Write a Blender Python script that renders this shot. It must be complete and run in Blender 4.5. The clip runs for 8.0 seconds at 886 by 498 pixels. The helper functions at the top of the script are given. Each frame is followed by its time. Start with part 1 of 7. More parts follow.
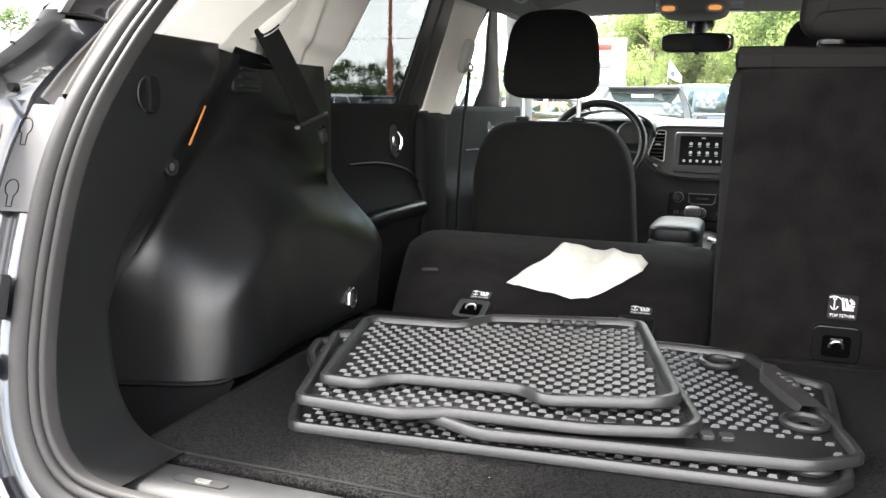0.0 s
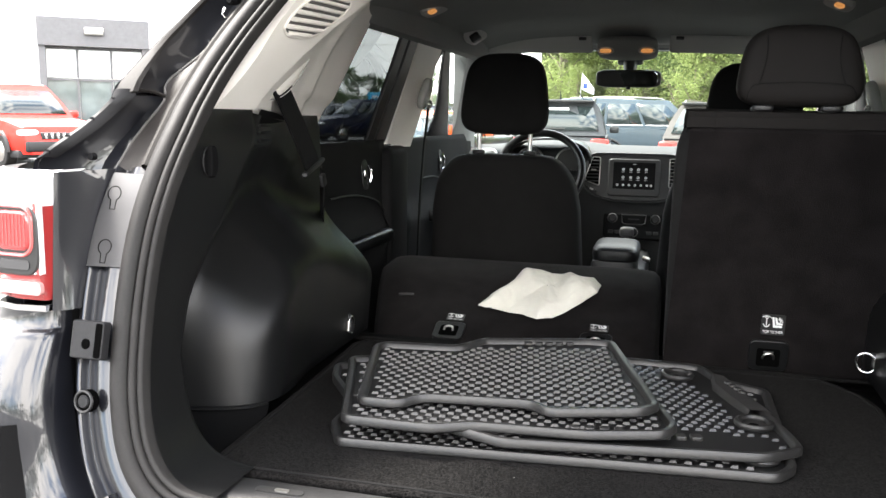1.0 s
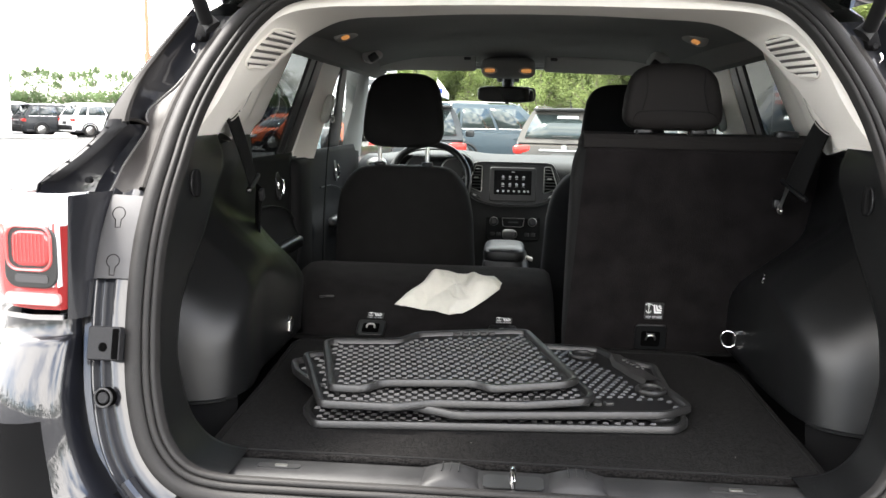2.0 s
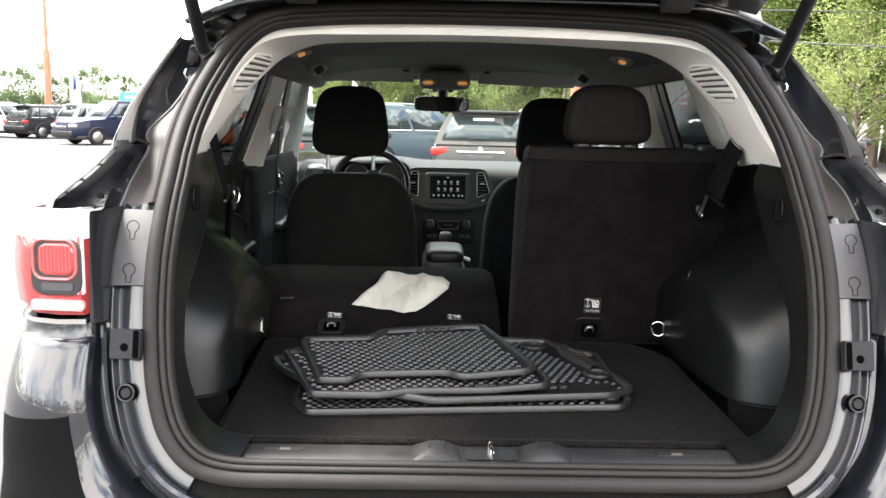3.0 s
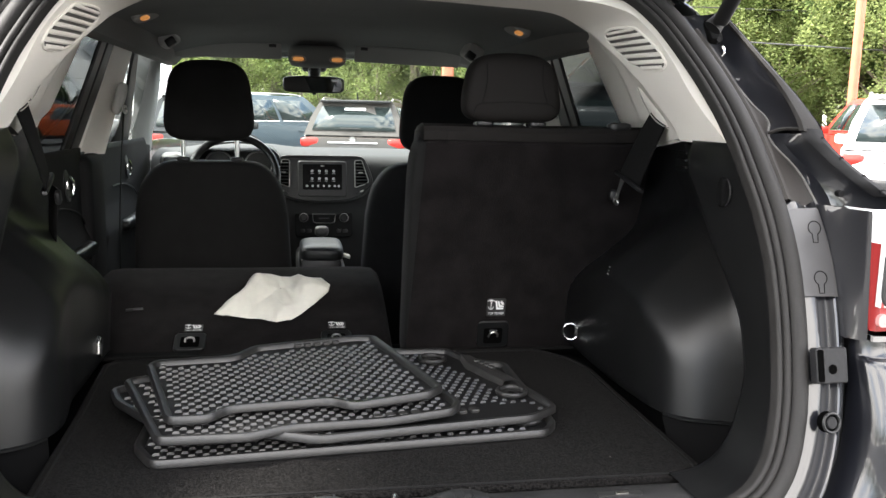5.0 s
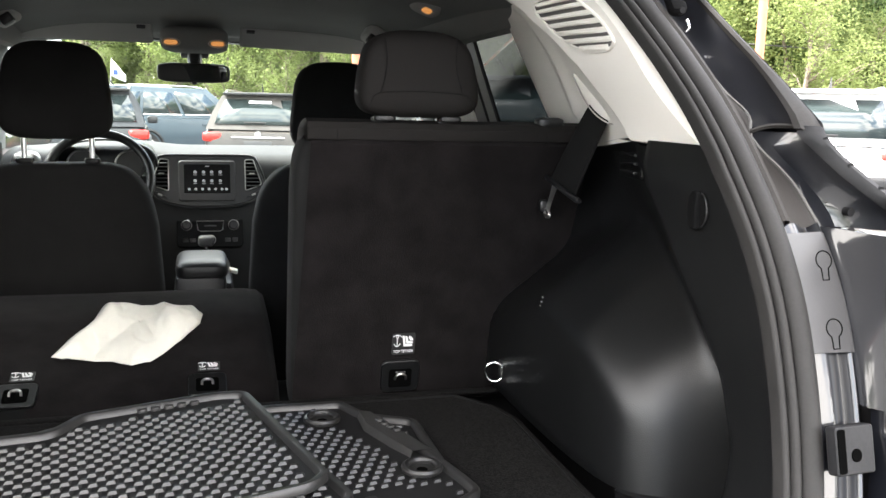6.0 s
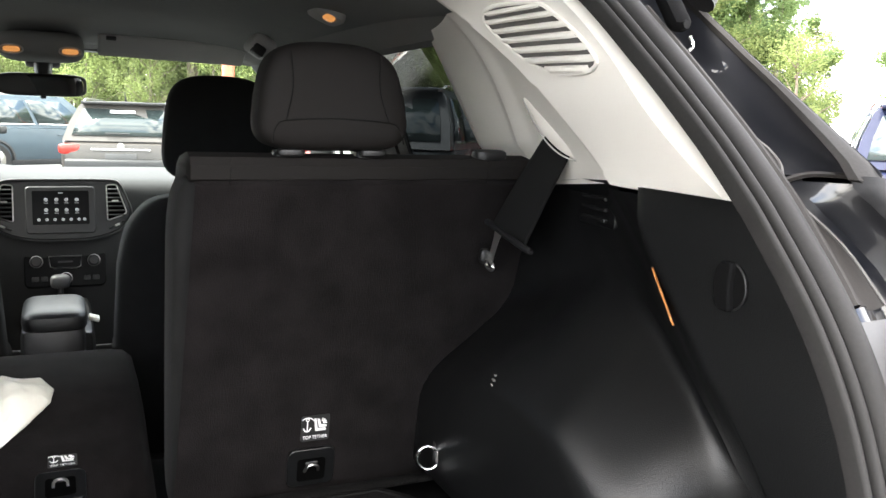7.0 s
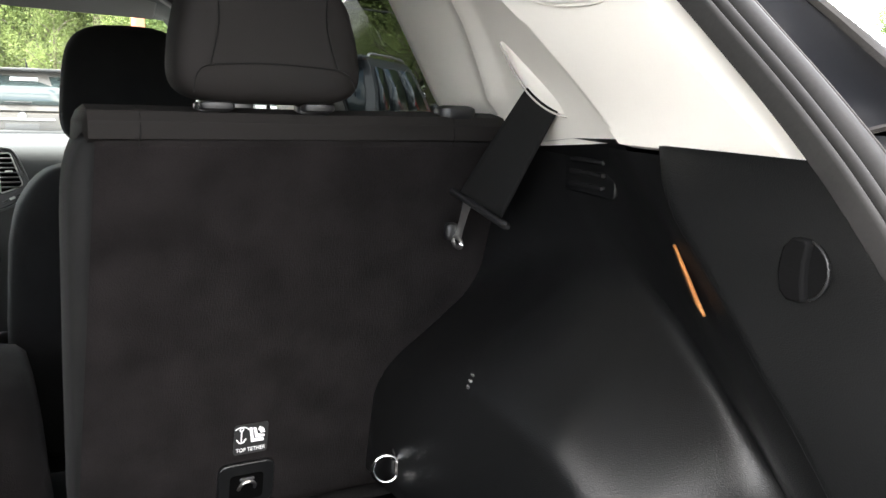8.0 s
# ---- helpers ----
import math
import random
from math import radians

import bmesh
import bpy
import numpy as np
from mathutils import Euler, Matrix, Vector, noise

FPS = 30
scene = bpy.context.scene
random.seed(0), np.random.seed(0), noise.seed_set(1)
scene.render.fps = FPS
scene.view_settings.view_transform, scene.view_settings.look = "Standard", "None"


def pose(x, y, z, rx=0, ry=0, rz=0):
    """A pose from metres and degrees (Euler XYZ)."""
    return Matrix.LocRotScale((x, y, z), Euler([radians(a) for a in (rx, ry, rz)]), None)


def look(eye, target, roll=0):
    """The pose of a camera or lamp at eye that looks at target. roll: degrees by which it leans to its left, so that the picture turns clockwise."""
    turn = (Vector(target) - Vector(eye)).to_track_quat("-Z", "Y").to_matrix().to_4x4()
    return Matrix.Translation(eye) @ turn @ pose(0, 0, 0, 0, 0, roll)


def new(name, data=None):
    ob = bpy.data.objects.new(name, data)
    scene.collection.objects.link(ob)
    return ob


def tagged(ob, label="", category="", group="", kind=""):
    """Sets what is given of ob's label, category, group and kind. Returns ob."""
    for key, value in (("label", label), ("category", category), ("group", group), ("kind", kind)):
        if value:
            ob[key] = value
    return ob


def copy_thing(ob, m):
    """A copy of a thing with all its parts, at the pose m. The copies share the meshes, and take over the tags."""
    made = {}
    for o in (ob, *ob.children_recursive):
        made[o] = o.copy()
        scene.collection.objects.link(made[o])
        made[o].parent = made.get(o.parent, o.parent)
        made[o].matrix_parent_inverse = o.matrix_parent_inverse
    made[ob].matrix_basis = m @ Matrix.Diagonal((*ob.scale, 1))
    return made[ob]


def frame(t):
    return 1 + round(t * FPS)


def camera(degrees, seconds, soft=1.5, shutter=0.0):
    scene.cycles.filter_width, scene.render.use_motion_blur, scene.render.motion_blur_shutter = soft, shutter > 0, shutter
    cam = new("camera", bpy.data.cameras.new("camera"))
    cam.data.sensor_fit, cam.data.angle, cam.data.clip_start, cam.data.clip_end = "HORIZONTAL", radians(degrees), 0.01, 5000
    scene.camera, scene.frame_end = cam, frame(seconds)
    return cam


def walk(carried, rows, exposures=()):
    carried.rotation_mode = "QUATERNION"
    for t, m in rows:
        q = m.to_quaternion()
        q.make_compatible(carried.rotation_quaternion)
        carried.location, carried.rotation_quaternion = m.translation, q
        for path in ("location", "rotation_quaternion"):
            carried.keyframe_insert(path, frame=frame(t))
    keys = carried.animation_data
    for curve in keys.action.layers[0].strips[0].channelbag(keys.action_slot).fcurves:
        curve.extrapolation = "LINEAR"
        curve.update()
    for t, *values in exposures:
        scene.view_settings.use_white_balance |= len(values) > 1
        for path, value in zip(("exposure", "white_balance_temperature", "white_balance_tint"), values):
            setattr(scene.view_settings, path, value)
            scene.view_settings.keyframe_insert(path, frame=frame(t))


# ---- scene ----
cam = camera(55.6, 8.0)
PATH = [
    (0, (0.21, -0.749, 1.139), (-0.485, 1.096, 0.806), 0.9),
    (0.5, (0.141, -0.858, 1.206), (-0.505, 1.007, 0.883), 0.9),
    (1, (0.121, -1.013, 1.232), (-0.383, 0.896, 0.918), 1.0),
    (1.5, (0.054, -1.163, 1.259), (-0.271, 0.786, 0.951), 1.2),
    (2.8, (-0.112, -1.466, 1.304), (-0.093, 0.511, 1.004), 1.2),
    (3, (-0.136, -1.503, 1.316), (-0.091, 0.474, 1.016), 1.3),
    (3.5, (-0.18, -1.539, 1.325), (-0.087, 0.436, 1.02), 1.3),
    (4, (-0.196, -1.431, 1.306), (-0.047, 0.539, 0.996), 1.3),
    (4.5, (-0.196, -1.302, 1.288), (0.047, 0.659, 0.979), 1.3),
    (5, (-0.147, -1.146, 1.272), (0.199, 0.799, 0.961), 1.3),
    (5.2, (-0.114, -1.061, 1.268), (0.27, 0.877, 0.957), 1.2),
    (6.3, (-0.021, -0.637, 1.277), (0.603, 1.237, 0.962), 1.5),
    (6.5, (-0.018, -0.563, 1.283), (0.669, 1.292, 0.986), 1.5),
    (7, (-0.014, -0.408, 1.306), (0.807, 1.392, 1.014), 1.6),
    (7.5, (0.018, -0.268, 1.289), (0.928, 1.491, 1.005), 1.8),
    (8, (0.029, -0.185, 1.275), (1.013, 1.521, 0.924), 1.9),
]
EXPOSURES = [(0.0, 4.05), (0.5, 3.57), (1.0, 3.36), (1.5, 3.3), (3.0, 3.05), (4.0, 2.90), (4.6, 2.92), (5.2, 3.22), (6.5, 3.70), (7.0, 3.72), (8.0, 4.02)]
walk(cam, [(t, look(eye, target, roll)) for t, eye, target, roll in PATH], EXPOSURES)

# ---- world and sun ----
world = bpy.data.worlds.new("sky")
scene.world = world
world.use_nodes = True
wn, wl = world.node_tree.nodes, world.node_tree.links
wn.clear()
sky = wn.new("ShaderNodeTexSky")
sky.sky_type, sky.sun_disc = "NISHITA", False
sky.sun_elevation, sky.sun_rotation = radians(58), radians(-70)
sky.air_density, sky.dust_density = 1.0, 2.0
sky_gain = wn.new("ShaderNodeVectorMath")
sky_gain.operation, sky_gain.inputs[3].default_value = "SCALE", 0.10
wl.new(sky.outputs[0], sky_gain.inputs[0])
sky_place = wn.new("ShaderNodeTexCoord")
sky_noise = wn.new("ShaderNodeTexNoise")
sky_noise.inputs["Scale"].default_value, sky_noise.inputs["Detail"].default_value = 2.6, 7
sky_noise.inputs["Roughness"].default_value = 0.58
wl.new(sky_place.outputs["Generated"], sky_noise.inputs["Vector"])
sky_ramp = wn.new("ShaderNodeValToRGB")
sky_ramp.color_ramp.elements[0].position, sky_ramp.color_ramp.elements[1].position = 0.40, 0.56
wl.new(sky_noise.outputs[0], sky_ramp.inputs[0])
sky_mix = wn.new("ShaderNodeMix")
sky_mix.data_type = "RGBA"
wl.new(sky_ramp.outputs[0], sky_mix.inputs[0])
wl.new(sky_gain.outputs[0], sky_mix.inputs[6])
sky_mix.inputs[7].default_value = (1.02, 0.975, 0.93, 1)
sky_back = wn.new("ShaderNodeBackground")
sky_back.inputs[1].default_value = 1.3
wl.new(sky_mix.outputs[2], sky_back.inputs[0])
sky_out = wn.new("ShaderNodeOutputWorld")
wl.new(sky_back.outputs[0], sky_out.inputs[0])

sun = new("sun", bpy.data.lights.new("sun", "SUN"))
sun.data.energy, sun.data.angle, sun.data.color = 2.6, radians(12), (1.0, 0.96, 0.9)
sun.matrix_basis = look((0, 0, 40), (12, -4, 18))


# ---- materials ----
def tint(c, k):
    return (min(1, c[0] * k), min(1, c[1] * k), min(1, c[2] * k), 1)


def material(name, color, rough=0.5, metal=0.0, var=0.15, vscale=5.0, grain=300.0, bump=0.15, gtype="noise", coat=0.0, spec=0.5, sheen=0.0, rvar=0.08, stretch=None, depth=0.001, per_object=0.0, spread=0.7):
    m = bpy.data.materials.new(name)
    m.use_nodes = True
    n, l = m.node_tree.nodes, m.node_tree.links
    b = n["Principled BSDF"]
    b.inputs["Metallic"].default_value = metal
    b.inputs["Specular IOR Level"].default_value = spec
    b.inputs["Coat Weight"].default_value = coat
    b.inputs["Coat Roughness"].default_value = 0.03
    b.inputs["Sheen Weight"].default_value = sheen
    b.inputs["Sheen Roughness"].default_value = 0.5
    place = n.new("ShaderNodeTexCoord")
    source = place.outputs["Object"]
    if stretch:
        mp = n.new("ShaderNodeMapping")
        mp.inputs["Scale"].default_value = stretch
        l.new(source, mp.inputs["Vector"])
        source = mp.outputs[0]
    big = n.new("ShaderNodeTexNoise")
    big.inputs["Scale"].default_value, big.inputs["Detail"].default_value = vscale, 6
    l.new(source, big.inputs["Vector"])
    if gtype == "noise":
        fine = n.new("ShaderNodeTexNoise")
        fine.inputs["Detail"].default_value = 3
        out = fine.outputs[0]
    else:
        fine = n.new("ShaderNodeTexVoronoi")
        out = fine.outputs[0]
    fine.inputs["Scale"].default_value = grain
    l.new(source, fine.inputs["Vector"])
    add = n.new("ShaderNodeMath")
    add.operation = "MULTIPLY_ADD"
    add.inputs[1].default_value = 0.45
    l.new(out, add.inputs[0])
    l.new(big.outputs[0], add.inputs[2])
    ramp = n.new("ShaderNodeValToRGB")
    middle = 0.725 if gtype == "noise" else 0.65
    ramp.color_ramp.elements[0].position, ramp.color_ramp.elements[1].position = middle - spread / 2, middle + spread / 2
    ramp.color_ramp.elements[0].color = tint(color, 1 - var)
    ramp.color_ramp.elements[1].color = tint(color, 1 + var)
    l.new(add.outputs[0], ramp.inputs[0])
    base = ramp.outputs[0]
    if per_object:
        info = n.new("ShaderNodeObjectInfo")
        hsv = n.new("ShaderNodeHueSaturation")
        mr = n.new("ShaderNodeMapRange")
        mr.inputs["To Min"].default_value, mr.inputs["To Max"].default_value = 1 - per_object, 1 + per_object
        l.new(info.outputs["Random"], mr.inputs[0])
        l.new(mr.outputs[0], hsv.inputs["Value"])
        l.new(base, hsv.inputs["Color"])
        base = hsv.outputs[0]
    l.new(base, b.inputs["Base Color"])
    rr = n.new("ShaderNodeMapRange")
    rr.inputs["To Min"].default_value, rr.inputs["To Max"].default_value = max(0.02, rough - rvar), min(1, rough + rvar)
    l.new(big.outputs[0], rr.inputs[0])
    l.new(rr.outputs[0], b.inputs["Roughness"])
    if bump:
        bm_ = n.new("ShaderNodeBump")
        bm_.inputs["Strength"].default_value, bm_.inputs["Distance"].default_value = bump, depth
        l.new(out, bm_.inputs["Height"])
        l.new(bm_.outputs[0], b.inputs["Normal"])
    return m


def glowing(name, color, strength, back=(0.2, 0.1, 0.03)):
    m = material(name, back, 0.3, bump=0, spec=0.04)
    b = m.node_tree.nodes["Principled BSDF"]
    b.inputs["Emission Color"].default_value = (*color, 1)
    b.inputs["Emission Strength"].default_value = strength
    return m


def pane_material(name, color, gloss=1.0):
    """Thin glass: clear or tinted, with a mirror image that grows at glancing angles."""
    m = bpy.data.materials.new(name)
    m.use_nodes = True
    n, l = m.node_tree.nodes, m.node_tree.links
    n.clear()
    clear, shine = n.new("ShaderNodeBsdfTransparent"), n.new("ShaderNodeBsdfGlossy")
    clear.inputs[0].default_value = (*color, 1)
    shine.inputs["Roughness"].default_value = 0.02
    f = n.new("ShaderNodeLayerWeight")
    f.inputs[0].default_value = 0.5
    p5 = n.new("ShaderNodeMath")
    p5.operation = "POWER"
    p5.inputs[1].default_value = 4.0
    l.new(f.outputs["Facing"], p5.inputs[0])
    g = n.new("ShaderNodeMath")
    g.operation = "MULTIPLY_ADD"
    g.inputs[1].default_value, g.inputs[2].default_value = 0.7 * gloss, 0.05 * gloss
    l.new(p5.outputs[0], g.inputs[0])
    mix, out = n.new("ShaderNodeMixShader"), n.new("ShaderNodeOutputMaterial")
    l.new(g.outputs[0], mix.inputs[0])
    l.new(clear.outputs[0], mix.inputs[1])
    l.new(shine.outputs[0], mix.inputs[2])
    l.new(mix.outputs[0], out.inputs[0])
    return m


PLASTIC = material("black_grained_plastic", (0.0046, 0.0048, 0.0051), 0.34, spec=0.36, grain=750, bump=0.32, gtype="voronoi", depth=0.0007)
PLASTIC_DARK = material("black_matt_plastic", (0.005, 0.005, 0.0055), 0.48, grain=700, bump=0.2)
PLASTIC_SOFT = material("dark_soft_touch_plastic", (0.026, 0.0265, 0.027), 0.75, grain=600, bump=0.3, spec=0.25)
PLASTIC_MID = material("dark_satin_plastic", (0.0105, 0.0105, 0.011), 0.5, grain=500, bump=0.1)
SILL_PLASTIC = material("worn_black_sill_plastic", (0.015, 0.015, 0.0155), 0.52, grain=300, bump=0.2, var=0.35, vscale=18, spec=0.28)
PLASTIC_GREY = material("satin_grey_plastic", (0.040, 0.039, 0.040), 0.5, grain=500, bump=0.1)
CARPET = material("black_needle_carpet", (0.0054, 0.0051, 0.0050), 0.97, grain=480, bump=1.0, var=0.9, vscale=300, sheen=0.008, spec=0.05, spread=0.22, rvar=0.02, depth=0.0022)
BACK_CARPET = material("black_brown_velour", (0.0068, 0.0058, 0.0059), 0.97, grain=480, bump=1.0, var=0.42, vscale=18, sheen=0.03, spec=0.06, spread=0.42, rvar=0.02, depth=0.001)
FABRIC = material("black_seat_fabric", (0.0112, 0.0110, 0.0112), 0.9, grain=1400, bump=0.4, var=0.25, vscale=14, sheen=0.015, spec=0.12, depth=0.0006)
FABRIC_SATIN = material("brown_black_headrest_fabric", (0.0072, 0.0062, 0.0058), 0.75, spec=0.16, grain=1400, bump=0.3, var=0.2, vscale=10, depth=0.0005)
WEBBING = material("black_webbing", (0.003, 0.003, 0.003), 0.85, spec=0.2, grain=900, bump=0.5, stretch=(1, 1, 0.2), depth=0.0008)
TRIM = material("pale_grey_trim", (0.74, 0.71, 0.655), 0.55, grain=900, bump=0.12, var=0.05, depth=0.0004)
PILLAR_CLOTH = material("grey_pillar_cloth", (0.20, 0.205, 0.20), 0.9, grain=900, bump=0.3, var=0.08, depth=0.0005)
PALE_CLOTH = material("pale_grey_cloth", (0.40, 0.40, 0.385), 0.85, grain=900, bump=0.2, var=0.06, depth=0.0005)
CREASE_SHADE = material("crease_shade_grey", (0.40, 0.385, 0.36), 0.6, bump=0)
# Stands for the shade between grille slats; lint and clip marks share it.
TRIM_SHADE = material("slot_shade_and_lint", (0.10, 0.095, 0.09), 0.7, bump=0)
HEADLINER = material("grey_headliner_cloth", (0.185, 0.19, 0.185), 0.95, grain=1200, bump=0.4, var=0.08, depth=0.0006)
PAINT = material("black_car_paint", (0.006, 0.0065, 0.009), 0.35, metal=0.0, grain=2500, bump=0.0, coat=1.0, var=0.2, rvar=0.05, spec=0.3)
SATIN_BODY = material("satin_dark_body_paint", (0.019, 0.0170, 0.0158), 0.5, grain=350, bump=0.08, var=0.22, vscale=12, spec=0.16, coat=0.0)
GAP_FELT = material("dusty_black_felt", (0.0075, 0.0073, 0.007), 0.95, grain=900, bump=1.0, var=0.9, vscale=420, spec=0.1, spread=0.3, depth=0.001)
SEAM = material("pale_seam_sealer", (0.08, 0.076, 0.072), 0.6, grain=200, bump=0.1)
EDGE_RUBBER = material("taupe_edge_rubber", (0.012, 0.0108, 0.0098), 0.75, grain=260, bump=0.3, var=0.3, vscale=20, spec=0.25)
CLIP_STRIP = material("satin_black_strip", (0.012, 0.012, 0.013), 0.5, grain=180, bump=0.15, var=0.3, vscale=30, spec=0.2)
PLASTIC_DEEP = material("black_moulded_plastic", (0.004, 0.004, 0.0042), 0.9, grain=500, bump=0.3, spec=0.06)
RUBBER = material("black_rubber", (0.0135, 0.0128, 0.0124), 0.68, grain=250, bump=0.12, var=0.3, vscale=14, spec=0.26)
SEAL_FLAP = material("dusty_taupe_rubber", (0.024, 0.022, 0.0205), 0.75, grain=240, bump=0.15, var=0.3, vscale=14, spec=0.2)
MAT_RUBBER = material("dark_grey_mat_rubber", (0.0115, 0.0113, 0.0113), 0.42, grain=400, bump=0.12, var=0.25, vscale=14)
MAT_WORN = material("dusty_mat_rubber", (0.020, 0.0196, 0.0192), 0.5, grain=120, bump=0.15, var=0.35, vscale=20)
CHROME = material("chrome", (0.8, 0.8, 0.8), 0.12, metal=1.0, bump=0, var=0.03)
POST_STEEL = material("brushed_post_steel", (0.82, 0.82, 0.83), 0.34, metal=1.0, bump=0)
STEEL = material("dull_steel", (0.45, 0.44, 0.42), 0.35, metal=1.0, bump=0.05)
# Near-black for pieces that stand in for the dark inside holes and slots.
HOLE = material("hole_shade_black", (0.002, 0.002, 0.002), 1.0, bump=0, spec=0.0)
CLADDING = material("unpainted_black_cladding", (0.006, 0.006, 0.0065), 0.75, grain=500, bump=0.3, spec=0.15)
# Mat rubber in two tones: shade between studs and their glints are coloured in.
MAT_SHEET_DIM = material("mat_sheet_dim", (0.0052, 0.0052, 0.0055), 0.55, grain=400, bump=0.15, spec=0.3)
MAT_STUD_LIT = material("mat_stud_lit", (0.0135, 0.0133, 0.0133), 0.38, grain=400, bump=0.1, var=0.3, vscale=30)
PAPER = material("cream_paper", (0.72, 0.70, 0.62), 0.8, grain=80, bump=0.2, var=0.06, vscale=18)
INK = material("white_print", (0.75, 0.75, 0.74), 0.6, bump=0, var=0.03)
LABEL = material("black_label_film", (0.02, 0.02, 0.02), 0.35, bump=0)
RED_LENS = material("red_lamp_lens", (0.26, 0.026, 0.026), 0.12, coat=1.0, bump=0, var=0.1)
CAR_RED = material("red_car_lamp", (0.42, 0.022, 0.016), 0.3, coat=0.15, bump=0, spec=0.25)
PINK_LENS = material("pale_red_lamp_lens", (0.30, 0.035, 0.035), 0.15, coat=1.0, bump=0.2, grain=60)
PINK_RING = material("pale_pink_ring", (0.55, 0.25, 0.24), 0.2, coat=1.0, bump=0)
RIB_RED = material("pink_red_rib", (0.42, 0.09, 0.085), 0.2, coat=0.8, bump=0)
CLEAR_LENS = material("clear_lamp_lens", (0.75, 0.75, 0.76), 0.1, coat=1.0, bump=0)
AMBER = material("amber_lens", (0.55, 0.22, 0.07), 0.3, coat=0.5, bump=0.4, grain=500, depth=0.001)
LAMP_GLOW = glowing("warm_lamp", (1.0, 0.42, 0.12), 0.05, (0.4, 0.22, 0.09))
SCREEN_DARK = glowing("dark_screen", (0.35, 0.4, 0.5), 0.0002, (0.0008, 0.0008, 0.001))
SCREEN_LIT = glowing("lit_icon", (0.9, 0.95, 1.0), 0.02, (0.3, 0.3, 0.3))
MIRROR = material("mirror_glass", (0.75, 0.76, 0.76), 0.02, metal=1.0, bump=0, rvar=0.0)
GLASS = pane_material("clear_glass", (0.86, 0.92, 0.89))
TINTED = pane_material("privacy_glass", (0.045, 0.051, 0.053))
DARK_GLASS = material("dark_car_glass", (0.02, 0.028, 0.028), 0.10, coat=0.2, bump=0, spec=0.5)


# ---- building helpers ----
def world_of(ob):
    m = ob.matrix_parent_inverse @ ob.matrix_basis
    return world_of(ob.parent) @ m if ob.parent else ob.matrix_basis.copy()


def part(name, bm, material_, parent=None, label="", solid=0.0, sharp=38, bev=0.0):
    """Links a bmesh as one mesh object; with a parent, as a part of it, staying where it was built."""
    me = bpy.data.meshes.new(name)
    bmesh.ops.recalc_face_normals(bm, faces=bm.faces[:]) if solid == 0 else None
    bm.to_mesh(me)
    bm.free()
    me.materials.append(material_)
    me.shade_smooth()
    me.set_sharp_from_angle(angle=radians(sharp))
    ob = new(name, me)
    if bev:
        bv = ob.modifiers.new("bevel", "BEVEL")
        bv.width, bv.segments, bv.limit_method, bv.angle_limit = bev, 2, "ANGLE", radians(40)
    if solid:
        so = ob.modifiers.new("thick", "SOLIDIFY")
        so.thickness, so.offset = solid, 0.0
    if parent:
        ob.parent = parent
        ob.matrix_parent_inverse = world_of(parent).inverted()
    if label:
        tagged(ob, label)
    return ob


def thing(name, at, label, category, group="", kind=""):
    ob = new(name)
    ob.empty_display_size = 0.05
    ob.matrix_basis = Matrix.Translation(at)
    return tagged(ob, label, category, group, kind)


def V(*a):
    return Vector(a)


def box(bm, c, s, rot=None, bevel=0.0, seg=2):
    m = Matrix.Translation(c) @ (rot if rot else Matrix()) @ Matrix.Diagonal((*s, 1))
    vs = bmesh.ops.create_cube(bm, size=1, matrix=m)["verts"]
    if bevel:
        es = list({e for v in vs for e in v.link_edges})
        bmesh.ops.bevel(bm, geom=es, offset=bevel, segments=seg, affect="EDGES", profile=0.5)
    return bm


def rod(bm, a, b, r0, r1=None, seg=12):
    a, b = Vector(a), Vector(b)
    d = b - a
    m = Matrix.Translation((a + b) / 2) @ d.to_track_quat("Z", "Y").to_matrix().to_4x4()
    bmesh.ops.create_cone(bm, cap_ends=True, segments=seg, radius1=r0, radius2=r0 if r1 is None else r1, depth=d.length, matrix=m)
    return bm


def spline(pts, n, closed=False):
    """n points along a smooth curve through pts."""
    P = [Vector(p) for p in pts]
    k = len(P)
    segs = k if closed else k - 1
    out = []
    for i in range(n):
        u = i * segs / (n if closed else n - 1)
        j = min(int(u), segs - 1)
        f = u - j
        if closed:
            a, b, c, d = P[(j - 1) % k], P[j % k], P[(j + 1) % k], P[(j + 2) % k]
        else:
            a, b, c, d = P[max(j - 1, 0)], P[j], P[min(j + 1, k - 1)], P[min(j + 2, k - 1)]
        out.append(0.5 * (2 * b + (c - a) * f + (2 * a - 5 * b + 4 * c - d) * f * f + (3 * b - a - 3 * c + d) * f ** 3))
    return out


def loft(bm, rows, ring=False, around=False, caps=False):
    """A skin over rows of points. ring: the last row joins the first; around: each row is closed."""
    vs = [[bm.verts.new(p) for p in r] for r in rows]
    n, k = len(vs), len(vs[0])
    for i in range(n if ring else n - 1):
        for j in range(k if around else k - 1):
            q = [vs[i][j], vs[(i + 1) % n][j], vs[(i + 1) % n][(j + 1) % k], vs[i][(j + 1) % k]]
            bm.faces.new(q)
    if caps:
        bm.faces.new(vs[0])
        bm.faces.new(vs[-1])
    return bm


